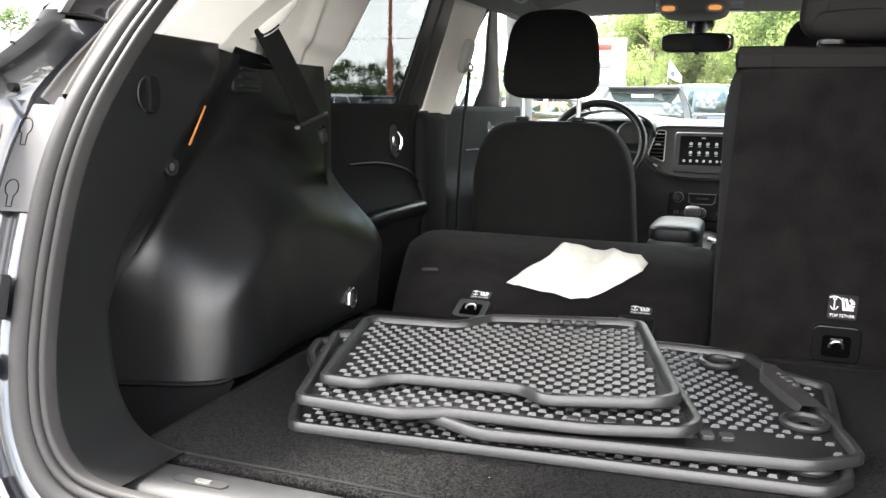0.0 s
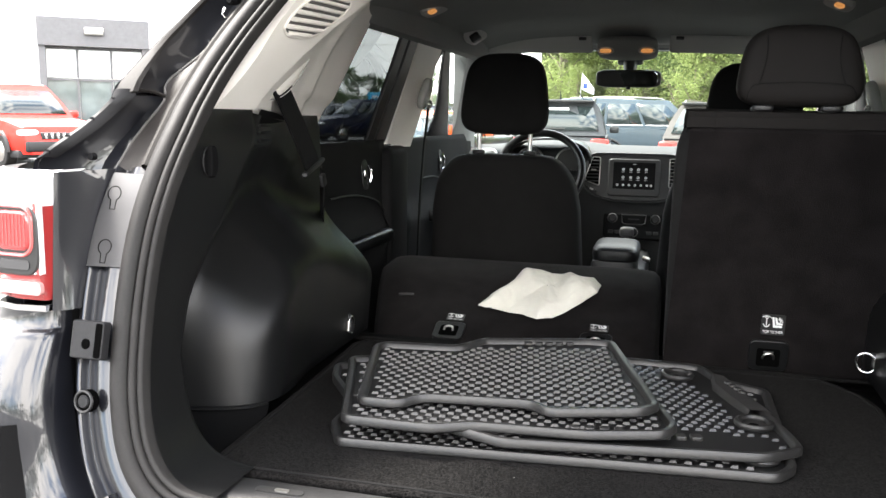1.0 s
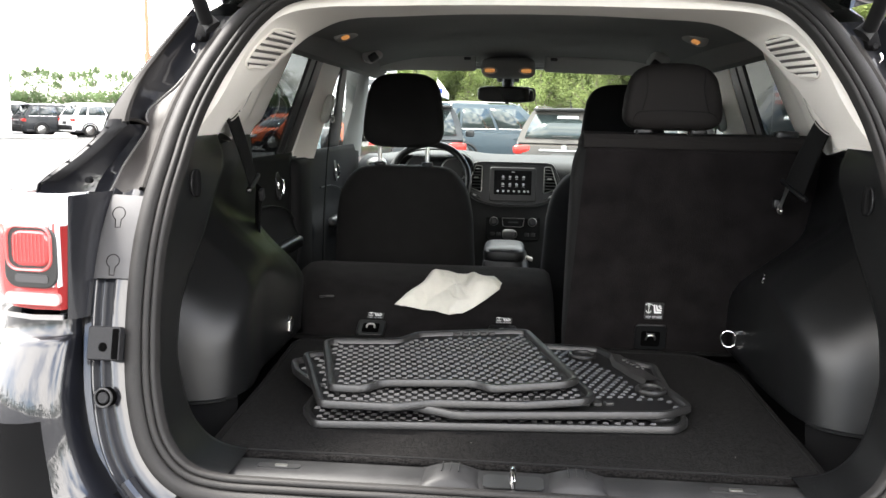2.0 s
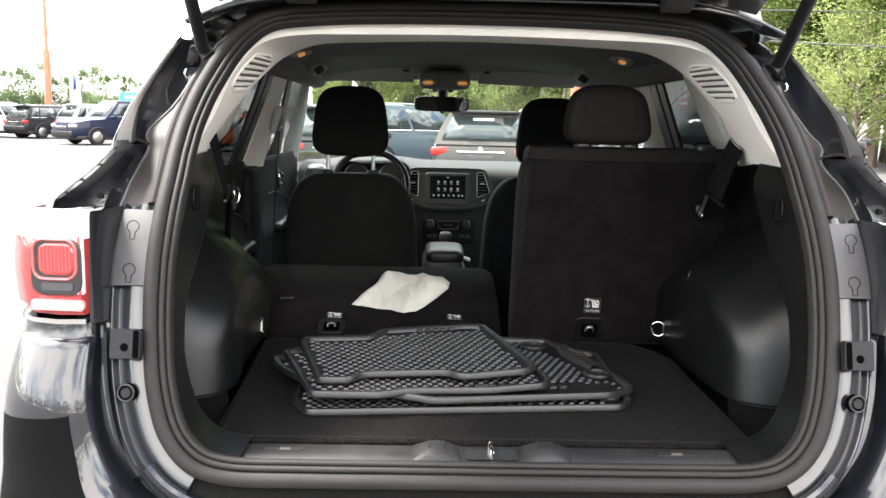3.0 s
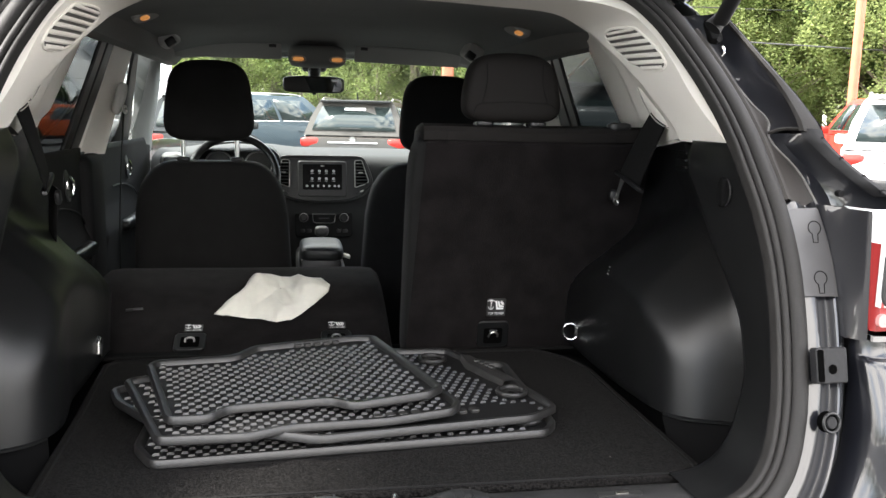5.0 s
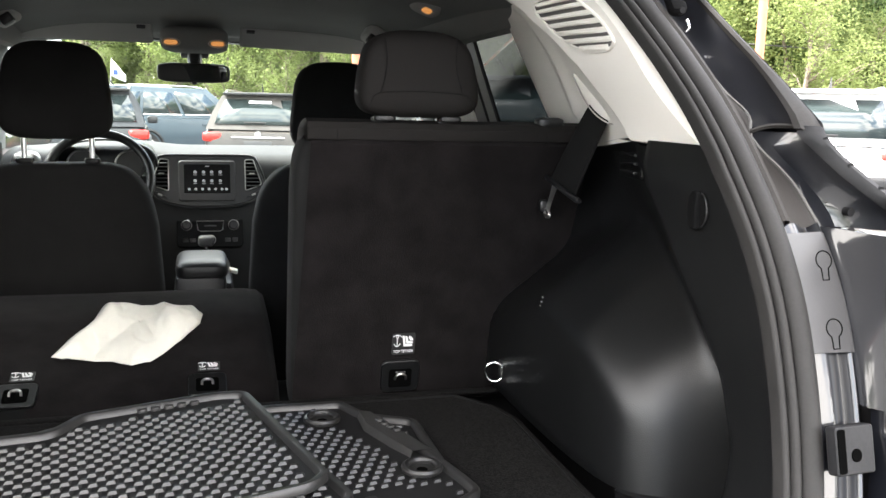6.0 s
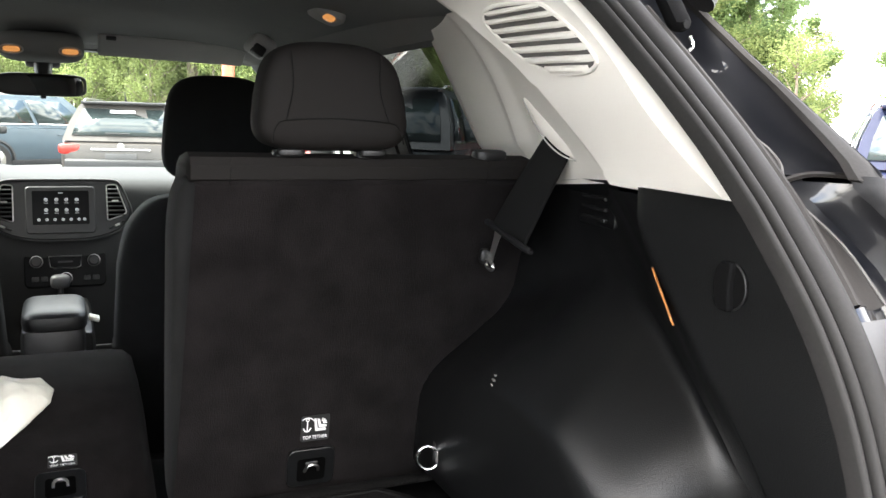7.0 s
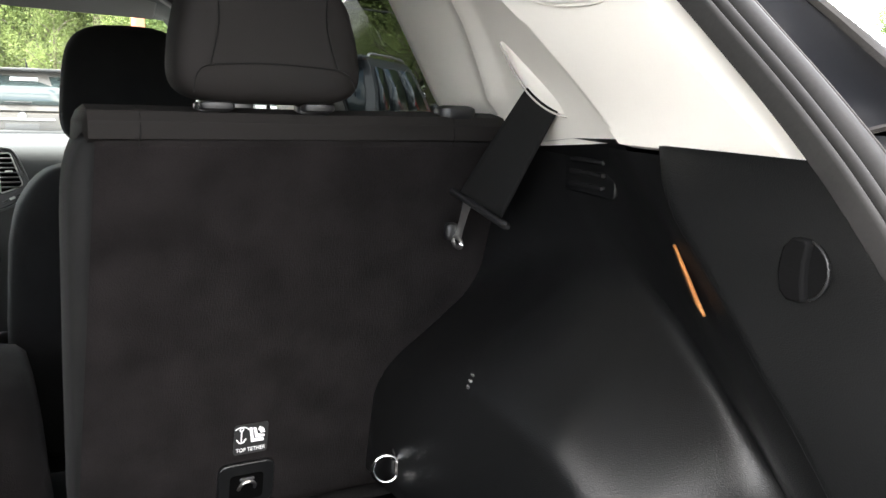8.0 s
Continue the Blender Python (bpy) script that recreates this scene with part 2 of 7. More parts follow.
def tube(bm, pts, r, seg=8, closed=False, flat=1.0):
    P = [Vector(p) for p in pts]
    n = len(P)
    rows = []
    up = Vector((0.13, 0.21, 0.97)).normalized()
    for i in range(n):
        t = (P[(i + 1) % n] - P[i - 1]) if closed else (P[min(i + 1, n - 1)] - P[max(i - 1, 0)])
        t.normalize()
        a = t.cross(up)
        a.normalize()
        b = a.cross(t)
        rr = r[i] if isinstance(r, (list, tuple)) else r
        rows.append([P[i] + a * rr * math.cos(2 * math.pi * j / seg) + b * rr * flat * math.sin(2 * math.pi * j / seg) for j in range(seg)])
    return loft(bm, rows, ring=closed, around=True, caps=not closed)


def surf(bm, f, nu, nv):
    return loft(bm, [[Vector(f(i / nu, j / nv)) for j in range(nv + 1)] for i in range(nu + 1)])


def cushion(bm, c, s, ex=0.35, ez=0.35, nu=28, nv=16, bend=None):
    """A stuffed block: a rounded box about c of size s; bend moves each point."""
    def sp(v, e):
        return math.copysign(abs(v) ** e, v)
    rows = []
    for i in range(1, nv):
        a = math.pi * (i / nv - 0.5)
        row = []
        for j in range(nu):
            b = 2 * math.pi * j / nu
            p = Vector((s[0] / 2 * sp(math.cos(a), ez) * sp(math.cos(b), ex), s[1] / 2 * sp(math.cos(a), ez) * sp(math.sin(b), ex), s[2] / 2 * sp(math.sin(a), ez)))
            row.append(Vector(c) + (bend(p) if bend else p))
        rows.append(row)
    return loft(bm, rows, around=True, caps=True)


def plate(bm, outline, z0, z1):
    """A flat plate from an outline in x and y."""
    lo = [bm.verts.new((x, y, z0)) for x, y in outline]
    hi = [bm.verts.new((x, y, z1)) for x, y in outline]
    bm.faces.new(lo[::-1])
    bm.faces.new(hi)
    k = len(lo)
    for i in range(k):
        bm.faces.new((lo[i], lo[(i + 1) % k], hi[(i + 1) % k], hi[i]))
    return bm


def moved(bm, m):
    bmesh.ops.transform(bm, matrix=m, verts=bm.verts[:])
    return bm


def rounded(w, h, r, n=5):
    """Outline of a rounded rectangle about the origin."""
    out = []
    for k, (cx, cy) in enumerate(((w / 2 - r, h / 2 - r), (-w / 2 + r, h / 2 - r), (-w / 2 + r, -h / 2 + r), (w / 2 - r, -h / 2 + r))):
        for i in range(n + 1):
            a = math.pi / 2 * (k + i / n)
            out.append((cx + r * math.cos(a), cy + r * math.sin(a)))
    return out


def basis(at, x, z):
    """A pose at a place from its local x and its outward z."""
    z = Vector(z).normalized()
    x = Vector(x)
    x = (x - z * x.dot(z)).normalized()
    y = z.cross(x)
    return Matrix.Translation(at) @ Matrix((x, y, z)).transposed().to_4x4()


def smooth_outline(pts, r=.02, n=5):
    """Rounds the corners of an outline."""
    out = []
    k = len(pts)
    for i in range(k):
        a, b, c = (Vector((*pts[j % k], 0)) for j in (i - 1, i, i + 1))
        d0, d1 = (a - b), (c - b)
        q = min(r, d0.length * .45, d1.length * .45)
        p0, p1 = b + d0.normalized() * q, b + d1.normalized() * q
        for f in range(n + 1):
            t = f / n
            v = p0 * (1 - t) ** 2 + b * 2 * t * (1 - t) + p1 * t * t
            out.append((v.x, v.y))
    return out


def lerp(a, b, f):
    return a + (b - a) * f


def step(x, a, b):
    f = min(1, max(0, (x - a) / (b - a)))
    return f * f * (3 - 2 * f)


def table(x, xs, ys):
    return float(np.interp(x, xs, ys))


BM = bmesh.new


# ---- ground ----
def pebbled(name, color):
    return material(name, color, 0.9, grain=60, bump=0.5, var=0.22, vscale=0.35, depth=0.004)


ASPHALT = pebbled("worn_asphalt", (0.040, 0.039, 0.0375))
bm = BM()
bmesh.ops.create_grid(bm, x_segments=60, y_segments=60, size=1500)
ground = tagged(part("ground", bm, ASPHALT), "worn pale grey asphalt of a sales lot", "ground", kind="structure")


# ---- the open tail of the car ----
TAIL_Z = np.linspace(.45, 1.80, 271)
TAIL_Y = np.convolve(np.interp(np.linspace(.35, 1.90, 311), [.55, .65, .8, .9, 1.0, 1.1, 1.17, 1.245, 1.31, 1.39, 1.5, 1.6, 1.7], [-.08, -.042, -.004, .028, .064, .105, .155, .225, .298, .38, .475, .56, .64]), np.hanning(43)[1:-1] / np.hanning(43).sum(), "valid")


def tail_y(z):
    """How far forward the leaning tail opening stands at each height."""
    return float(np.interp(z, TAIL_Z, TAIL_Y))


HALF = [(0, .650), (.18, .650), (.36, .650), (.49, .653), (.562, .675), (.612, .728), (.640, .81), (.654, .91), (.660, 1.02), (.658, 1.12), (.656, 1.20), (.657, 1.25),
        (.653, 1.32), (.634, 1.40), (.590, 1.495), (.518, 1.560), (.388, 1.582), (.19, 1.591), (0, 1.593)]
LOOP2 = [(x, z) for x, z in HALF] + [(-x, z) for x, z in HALF[-2:0:-1]]


def rim(n):
    """Points round the tail opening, each with its outward and its rearward direction."""
    pts = spline([(x, 0, z) for x, z in LOOP2], n, closed=True)
    for p in pts:
        p.y = tail_y(p.z)
    out = []
    for i in range(n):
        t = (pts[(i + 1) % n] - pts[i - 1]).normalized()
        o = Vector((t.z, 0, -t.x))
        o.y = (tail_y(pts[i].z + o.z * 0.02) - tail_y(pts[i].z - o.z * 0.02)) / 0.04
        o = (o - t * o.dot(t)).normalized()
        b = t.cross(o)
        if b.y > 0:
            b = -b
        out.append((pts[i], o, b))
    return out


RIM = rim(240)


def along_rim(bm, profile, keep=None):
    """Sweeps a profile of (outward, rearward) points along the rim."""
    rows = [[p + o * u + b * w for u, w in profile] for p, o, b in RIM if keep is None or keep(p)]
    return loft(bm, rows, ring=keep is None)


def arc(cx, cy, r, a0, a1, n=7):
    return [(cx + r * math.cos(radians(lerp(a0, a1, i / n))), cy + r * math.sin(radians(lerp(a0, a1, i / n)))) for i in range(n + 1)]


seal = thing("tailgate_seal", (0, .01, .65), "black ribbed rubber weatherstrip round the open tailgate", "seal")
part("outer_lip", along_rim(BM(), [(.004, -.02), (.004, -.004), (.0025, .004), (-.003, .0085), (-.010, .010), (-.017, .0085), (-.0225, .004), (-.0242, -.003), (-.0245, -.012)]), RUBBER, seal)
part("inner_bulb", along_rim(BM(), [(-.0240, -.012)] + arc(-.0305, -.002, .0056, 5, 175) + [(-.0365, -.014)]), RUBBER, seal)
part("trim_lip", along_rim(BM(), [(-.0362, -.014)] + arc(-.0415, -.007, .0050, 10, 170) + [(-.0475, -.022)]), RUBBER, seal)

for s in (-1, 1):
    part("outer_flap", along_rim(BM(), [(.002, -.010), (.005, .001), (.010, .0035), (.016, .0015), (.0195, -.005), (.0205, -.018)], keep=lambda p, s=s: p.x * s > 0 and 1.145 < p.z < 1.46), SEAL_FLAP, seal, "dusty taupe outer flap")

body = thing("car_body", (0, 1.9, 0), "glossy black compact car body seen from its open tail", "car body")
# painted flange round the lower opening
lower = [i for i in range(240) if RIM[i][0].z < 1.15]
start = next(i for i in range(240) if RIM[i][0].z < 1.15 and RIM[i - 1][0].z >= 1.15)
ORDER = [(start + k) % 240 for k in range(len(lower))]


def along_lower(bm, profile, zmax=1.15, zmin=0, where=None):
    rows, runs = [], []
    for i in ORDER:
        p, o, b = RIM[i]
        if zmin <= p.z <= zmax and (where is None or where(p)):
            rows.append([p + o * u + b * w for u, w in profile])
        elif rows:
            runs.append(rows)
            rows = []
    for run in runs + [rows]:
        if len(run) > 1:
            loft(bm, run)
    return bm


for s in (-1, 1):
    part("tail_flange", along_lower(BM(), [(-.004, -.022), (.0, -.012), (.004, -.0105), (.014, -.0075), (.024, -.0050), (.029, -.0052), (.034, -.0085), (.044, -.0165), (.052, -.019), (.0545, -.019), (.057, -.015), (.059, -.008), (.0625, -.0045), (.066, -.007), (.068, -.05), (.090, -.055), (.10, -.05)], where=lambda p, s=s: p.x * s > 0 and (p.z > .70 or abs(p.x) > .545)), PAINT, body)
part("sill_gap", along_lower(BM(), [(.0, -.008), (.004, -.022), (.020, -.024), (.034, -.020), (.037, -.010)], where=lambda p: abs(p.x) < .56 and p.z < .75), GAP_FELT, body, "dusty black felt-lined gap under the sill")
part("sill_lip", along_lower(BM(), [(.034, -.03), (.034, -.004), (.037, .006), (.044, .010), (.052, .008), (.057, -.004), (.075, -.02)], where=lambda p: abs(p.x) < .60 and p.z < .75), PAINT, body)


def edge_of_pillar(z):
    """Outer edge of the rear pillar."""
    zs = [1.10, 1.152, 1.17, 1.20, 1.225, 1.25, 1.27, 1.33, 1.39, 1.465, 1.52, 1.56, 1.59, 1.61]
    return V(table(z, zs, [.850, .838, .822, .792, .772, .757, .755, .756, .742, .716, .688, .62, .48, .0]),
             table(z, zs, [.100, .106, .118, .148, .172, .190, .200, .290, .368, .452, .505, .53, .54, .545]), z)


def flange_edge(z, s=-1):
    """Beaded outer edge of the painted flange beside the seal, with its notch."""
    zs = [1.12, 1.152, 1.18, 1.21, 1.235, 1.248, 1.258, 1.272, 1.288, 1.305, 1.33, 1.37, 1.42, 1.48, 1.53]
    w = table(z, zs, [.082, .077, .074, .066, .058, .056, .060, .069, .067, .054, .038, .028, .024, .022, .02])
    w -= .012 * step(z, 1.19, 1.24) * step(z, 1.34, 1.30) if s > 0 else 0
    return V(seal_x(z) + w, tail_y(z) + table(z, [1.12, 1.18, 1.25, 1.28, 1.4, 1.53], [.028, .034, .040, .034, .030, .026]), z)


def seal_x(z):
    return table(z, [h[1] for h in HALF[4:]], [h[0] for h in HALF[4:]])


def mirrored(s, row):
    return [V(s * v.x, v.y, v.z) for v in row]


for s in (-1, 1):
    zs = [1.118, 1.128, 1.14, 1.152, 1.165, 1.18, 1.195, 1.21, 1.222, 1.233, 1.241, 1.248, 1.253, 1.258, 1.264, 1.270, 1.276, 1.283, 1.290, 1.298, 1.31, 1.33, 1.36, 1.40, 1.44, 1.48, 1.51]
    rows, bead = [], []
    for z in zs:
        p, e = V(seal_x(z) - .006, tail_y(z) + .010, z), flange_edge(z, s)
        bead.append(V(s * (e.x - .001), e.y - .0035, z))
        rows.append(mirrored(s, (p, p.lerp(e, .15) + V(0, -.004, 0), p.lerp(e, .5) + V(0, -.001, 0), p.lerp(e, .85) + V(0, .001, 0), e + V(-.004, -.003, 0), e + V(0, -.004, 0), e + V(.003, .0, 0), e + V(.004, .012, 0), e + V(.006, .05, 0))))
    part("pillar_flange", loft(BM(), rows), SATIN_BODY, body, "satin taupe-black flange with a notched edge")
    part("flange_bead", tube(BM(), bead, .0022, 6), SEAM, body, "pale seam sealer bead")
    # glossy black pocket below the notch
    rows = []
    for f in (0, .12, .3, .5, .7, .88, 1):
        z = lerp(1.134, 1.256, f)
        a, e = flange_edge(z, s) + V(.002, .004, 0), edge_of_pillar(z)
        rows.append(mirrored(s, [a, a.lerp(e, .1) + V(0, .016, 0), a.lerp(e, .35) + V(0, .034 - .012 * f, 0), a.lerp(e, .62) + V(0, .030 - .02 * f, 0), a.lerp(e, .86) + V(0, .012, 0), e + V(-.004, .002, 0)]))
    part("lower_pocket", loft(BM(), rows), PAINT, body, "glossy black pocket beside the lamp")
    # bead across the pillar at the notch
    a, e = flange_edge(1.252, s), edge_of_pillar(1.258)
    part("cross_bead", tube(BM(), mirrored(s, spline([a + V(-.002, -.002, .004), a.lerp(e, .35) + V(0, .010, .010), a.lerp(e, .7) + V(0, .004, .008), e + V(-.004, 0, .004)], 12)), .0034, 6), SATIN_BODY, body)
    # deep glossy channel above the notch
    rows = []
    for z in (1.262, 1.275, 1.29, 1.31, 1.34, 1.38, 1.42, 1.46, 1.49):
        a, e = flange_edge(z, s) + V(.002, .004, 0), edge_of_pillar(z)
        deep = lerp(.012, .042, step(z, 1.262, 1.31))
        rows.append(mirrored(s, [a, a + V(.006, deep, 0), a.lerp(e, .4) + V(0, deep + .010, 0), a.lerp(e, .75) + V(0, deep * .8, 0), e + V(-.010, .012, 0), e + V(-.002, .004, 0)]))
    part("upper_channel", loft(BM(), rows), PAINT, body, "glossy black water channel")
    # taupe rubber strip that widens towards the notch, and the painted outer edge
    rows, skin = [], []
    for z in (1.250, 1.262, 1.28, 1.30, 1.33, 1.36, 1.40, 1.44, 1.48):
        e = edge_of_pillar(z)
        w = table(z, [1.25, 1.262, 1.30, 1.36, 1.48], [.020, .036, .024, .012, .009])
        rows.append(mirrored(s, (e + V(-w, .010, 0), e + V(-w * .9, .0, 0), e + V(-w * .4, -.005, 0), e + V(.000, -.002, 0), e + V(.002, .006, 0))))
    part("edge_rubber", loft(BM(), rows), EDGE_RUBBER, body, "dusty taupe rubber edge strip")
    for z in (1.135, 1.142, 1.152, 1.165, 1.18, 1.20, 1.215, 1.23, 1.25, 1.27, 1.30, 1.33, 1.36, 1.39, 1.42, 1.45, 1.48, 1.50):
        e = edge_of_pillar(z)
        skin.append(mirrored(s, (e + V(-.001, .004, 0), e + V(.002, -.002, 0), e + V(.006, .004, -.001), e + V(.011, .030, -.004), e + V(.014, .10, -.01), e + V(.012, .22, -.01))))
    part("rear_pillar", loft(BM(), skin), PAINT, body, "glossy black painted outer edge of the rear pillar")
    # clipped plastic strip from the notch down to the lamp
    rows = []
    for z in np.linspace(1.153, 1.262, 13):
        e = edge_of_pillar(z)
        w = table(z, [1.153, 1.17, 1.19, 1.23, 1.25, 1.262], [.020, .028, .026, .022, .030, .026])
        rows.append(mirrored(s, (e + V(-w - .006, .010, .002), e + V(-w, .000, .004), e + V(-w * .6, -.008, .004), e + V(-.006, -.010, .002), e + V(-.001, -.004, 0))))
    part("clip_strip", loft(BM(), rows), CLIP_STRIP, body, "dark moulded strip with push clips")
    for z in (1.162, 1.185, 1.213, 1.245):
        e = edge_of_pillar(z) + V(-.012, -.008, .003)
        part("push_clip", rod(BM(), (s * e.x, e.y - .0005, e.z), (s * e.x, e.y + .006, e.z), .0042, .005, 12), CLADDING, body)
    for x, y, z in ((.700, .160, 1.136), (.772, .150, 1.157)):
        part("hole_plug", rod(BM(), (s * x, y - .003, z), (s * x, y + .008, z), .0055, .006, 14), CLADDING, body)
    # strut mount in the channel
    at = V(.654, .418, 1.448)
    part("strut_bracket", moved(box(BM(), (0, 0, 0), (.028, .020, .058), bevel=.008), Matrix.Translation((s * at.x, at.y, at.z)) @ Matrix.Rotation(radians(-38), 4, "X")), PLASTIC_DEEP, body)
    for k, r in ((-.018, .007), (.014, .009)):
        part("bracket_bolt", rod(BM(), (s * (at.x + .002), at.y - .013 + k * .6, at.z + k), (s * (at.x + .002), at.y - .004 + k * .6, at.z + k), r * .7, r, 14), CLADDING, body)
    part("bracket_hook", tube(BM(), mirrored(s, spline([at + V(.014, -.016, -.030), at + V(.018, -.018, -.040), at + V(.012, -.018, -.048)], 10)), .0024, 6), CHROME, body)

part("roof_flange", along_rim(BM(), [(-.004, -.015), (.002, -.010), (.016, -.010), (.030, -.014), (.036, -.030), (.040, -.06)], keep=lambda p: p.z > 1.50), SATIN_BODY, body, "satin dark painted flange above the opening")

# satin plates with two key-shaped knock-outs each, tether caps and rubber stops
for s in (-1, 1):
    rows = []
    for i in ORDER:
        p, o, b = RIM[i]
        if p.z > .983 and p.x * s > 0 and p.z < 1.142:
            wide = table(p.z, [.98, 1.05, 1.14], [.068, .067, .064])
            rows.append([p + o * u + b * w for u, w in ((-.002, -.006), (.002, -.001), (wide - .008, .001), (wide, -.004), (wide + .006, -.05))])
    part("satin_plate", loft(BM(), rows), PLASTIC_GREY, body, "satin dark grey plate with keyhole knock-outs")
    for zk in (1.100, 1.022):
        y = tail_y(zk) - .0
        at = V(s * .689, table(zk, [.997, 1.093], [.052, .091]), zk)
        m = basis(at, (1, 0, 0), (0, -1, .33))
        # Thin black tube draws the dark of the groove.
        ring = tube(BM(), [(.0112 * math.cos(radians(a)), .0112 * math.sin(radians(a)) + .006, 0) for a in range(-62, 243, 16)] + [(-.0046, -.012, 0), (-.0044, -.0185, 0), (.0044, -.0185, 0), (.0046, -.012, 0)], .0008, 5, closed=True)
        part("knock_out", moved(ring, m @ Matrix.Translation((0, 0, .0015))), HOLE, body, "keyhole knock-out groove")
    m = basis((s * .680, .004, .90), (1, 0, 0), (s * .12, -1, .25))
    cap_ = part("bracket_cover", moved(plate(BM(), rounded(.058, .056, .004), -.012, .004), m), CLIP_STRIP, body, "black plastic bracket cover with a hole", bev=.002)
    # Black disc and strip stand for the cover's hole and dark side recess.
    part("hole_ring", moved(rod(BM(), (.0, -.006, .0), (.0, -.006, .0052), .0080, .0075, 20), m), HOLE, cap_)
    part("recess_shade", moved(plate(BM(), rounded(.011, .050, .003), 0, .0054), m @ Matrix.Translation((-s * .022, 0, 0))), HOLE, cap_)
    m = basis((s * .673, -.020, .815), (1, 0, 0), (s * .1, -1, .2))
    stop = part("rubber_stop", moved(rod(BM(), (0, 0, -.012), (0, 0, .0012), .0165, .0165, 28), m), HOLE, body, "round black rubber bump stop")
    part("stop_collar", moved(tube(BM(), [(.0150 * math.cos(a), .0150 * math.sin(a), .0015) for a in np.linspace(0, 6.283, 29)[:-1]], .0024, 6, closed=True), m), PLASTIC_DARK, stop)
    part("stop_button", moved(rod(BM(), (0, 0, .001), (0, 0, .0035), .0100, .0085, 20), m), CLIP_STRIP, stop)

# tail lamps
for s in (-1, 1):
    lamp = part("tail_lamp", loft(BM(), [[V(s * x, y, z) for x, y in ((.742, .06), (.748, .018), (.755, .008), (.80, .008), (.845, .024), (.880, .062), (.905, .14), (.915, .22))] for z in (0.952, .956)]
        + [[V(s * (x + (.012 if i > 3 else 0) * (1 - abs(z - 1.04) / .1)), y + .10 * max(0, (z - 1.09) / .05) ** 2 * .3 + .02 * (z - .95), z) for i, (x, y) in enumerate(((.742, .06), (.748, .013), (.755, .001), (.80, .0), (.848, .014), (.886, .052), (.908, .13), (.916, .22)))] for z in (.97, 1.0, 1.03, 1.06, 1.09, 1.115, 1.13)]), RED_LENS, body, "red tail lamp with a dark inner housing")
    # White cap along the lamp top: the sky's reflection put into its colour.
    part("sky_glare_band", loft(BM(), [[V(s * x, y + (.004 if z > 1.12 else 0), z) for x, y in ((.744, .06), (.747, .014), (.756, .000), (.80, -.001), (.849, .013), (.889, .052), (.912, .13))] for z in (1.092, 1.105)] + [[V(s * x, y + d, z) for x, y in ((.744, .06), (.747, .014), (.756, .000), (.80, -.001), (.849, .013), (.889, .052), (.912, .13))] for z, d in ((1.118, .003), (1.130, .010), (1.138, .022), (1.142, .040))]), CLEAR_LENS, lamp)
    m = basis((s * .797, .002, 1.050), (1, 0, 0), (s * .10, -1, .02))
    part("dark_housing", moved(plate(BM(), rounded(.096, .104, .024), -.01, .0035), m @ Matrix.Translation((0, -.008, 0))), LABEL, lamp, bev=.002)
    part("lens_ring", moved(tube(BM(), [(x + .002 * s, y + .006, .004) for x, y in rounded(.080, .072, .020, 6)], .0030, 6, closed=True), m), RIB_RED, lamp)
    part("inner_lens", moved(plate(BM(), rounded(.070, .060, .018), -.004, .007), m @ Matrix.Translation((.002, .006, 0))), PINK_LENS, lamp, "ribbed pale red inner lens", bev=.005)
    for k in range(9):
        part("lens_rib", moved(rod(BM(), (-.026 + .0068 * k, -.016, .0075), (-.026 + .0068 * k, .030, .0075), .0009, seg=6), m), RIB_RED, lamp)
    part("clear_window", moved(plate(BM(), rounded(.060, .014, .005), -.004, .005), m @ Matrix.Translation((.002, -.044, 0))), PLASTIC_GREY, lamp, "clear reversing lamp window")
    part("pale_foot", moved(plate(BM(), rounded(.100, .020, .008), -.004, .003), m @ Matrix.Translation((0, -.078, 0))), PINK_RING, lamp)
    for k, mat_ in enumerate((CLEAR_LENS, RIB_RED, CLEAR_LENS, PINK_RING)):
        part("clear_strip", moved(plate(BM(), rounded(.0032, .105, .0014), -.006, .0035), basis((s * (.7500 + .0046 * k), .000, 1.045), (1, 0, 0), (0, -1, 0))), mat_, lamp)
    part("lamp_back", loft(BM(), [[V(s * x, y, z) for x, y in ((xp - .004, tail_y(z) + .012), (xp, tail_y(z) - .004), (xp + .004, tail_y(z) - .010), (.740, lerp(.020, .040, (z - .95) / .19)), (.746, lerp(.014, .030, (z - .95) / .19)), (.748, .075))] for z, xp in ((.935, .727), (.985, .729), (1.03, .729), (1.08, .728), (1.12, .726), (1.140, .725))]), PAINT, body, "glossy dark wall beside the lamp", sharp=60)
    part("chrome_strip", loft(BM(), [[V(s * x, y, z) for x, y in ((.748, .03), (.75, .004), (.80, .000), (.85, .016), (.888, .056), (.912, .13), (.918, .22))] for z in (.936, .938, .943, .945)]), CHROME, body, "bright strip under the tail lamp")

# rear bumper
# one section for each level: inner and outer x, then y at the inner edge, the rearmost point and the outer end, then z inside and outside
BUMPER_LEVELS = ((.742, .915, .05, .014, .25, .945, .93), (.740, .920, .045, .008, .25, .912, .906), (.738, .926, .04, -.012, .25, .893, .887),
                 (.733, .945, .03, -.050, .25, .81, .793), (.715, .958, .02, -.060, .25, .72, .65), (.680, .955, .02, -.080, .25, .655, .48),
                 (.620, .745, .02, -.120, .10, .606, .30), (.500, .560, .02, -.150, .10, .584, .29), (.250, .255, .02, -.162, .10, .580, .29))


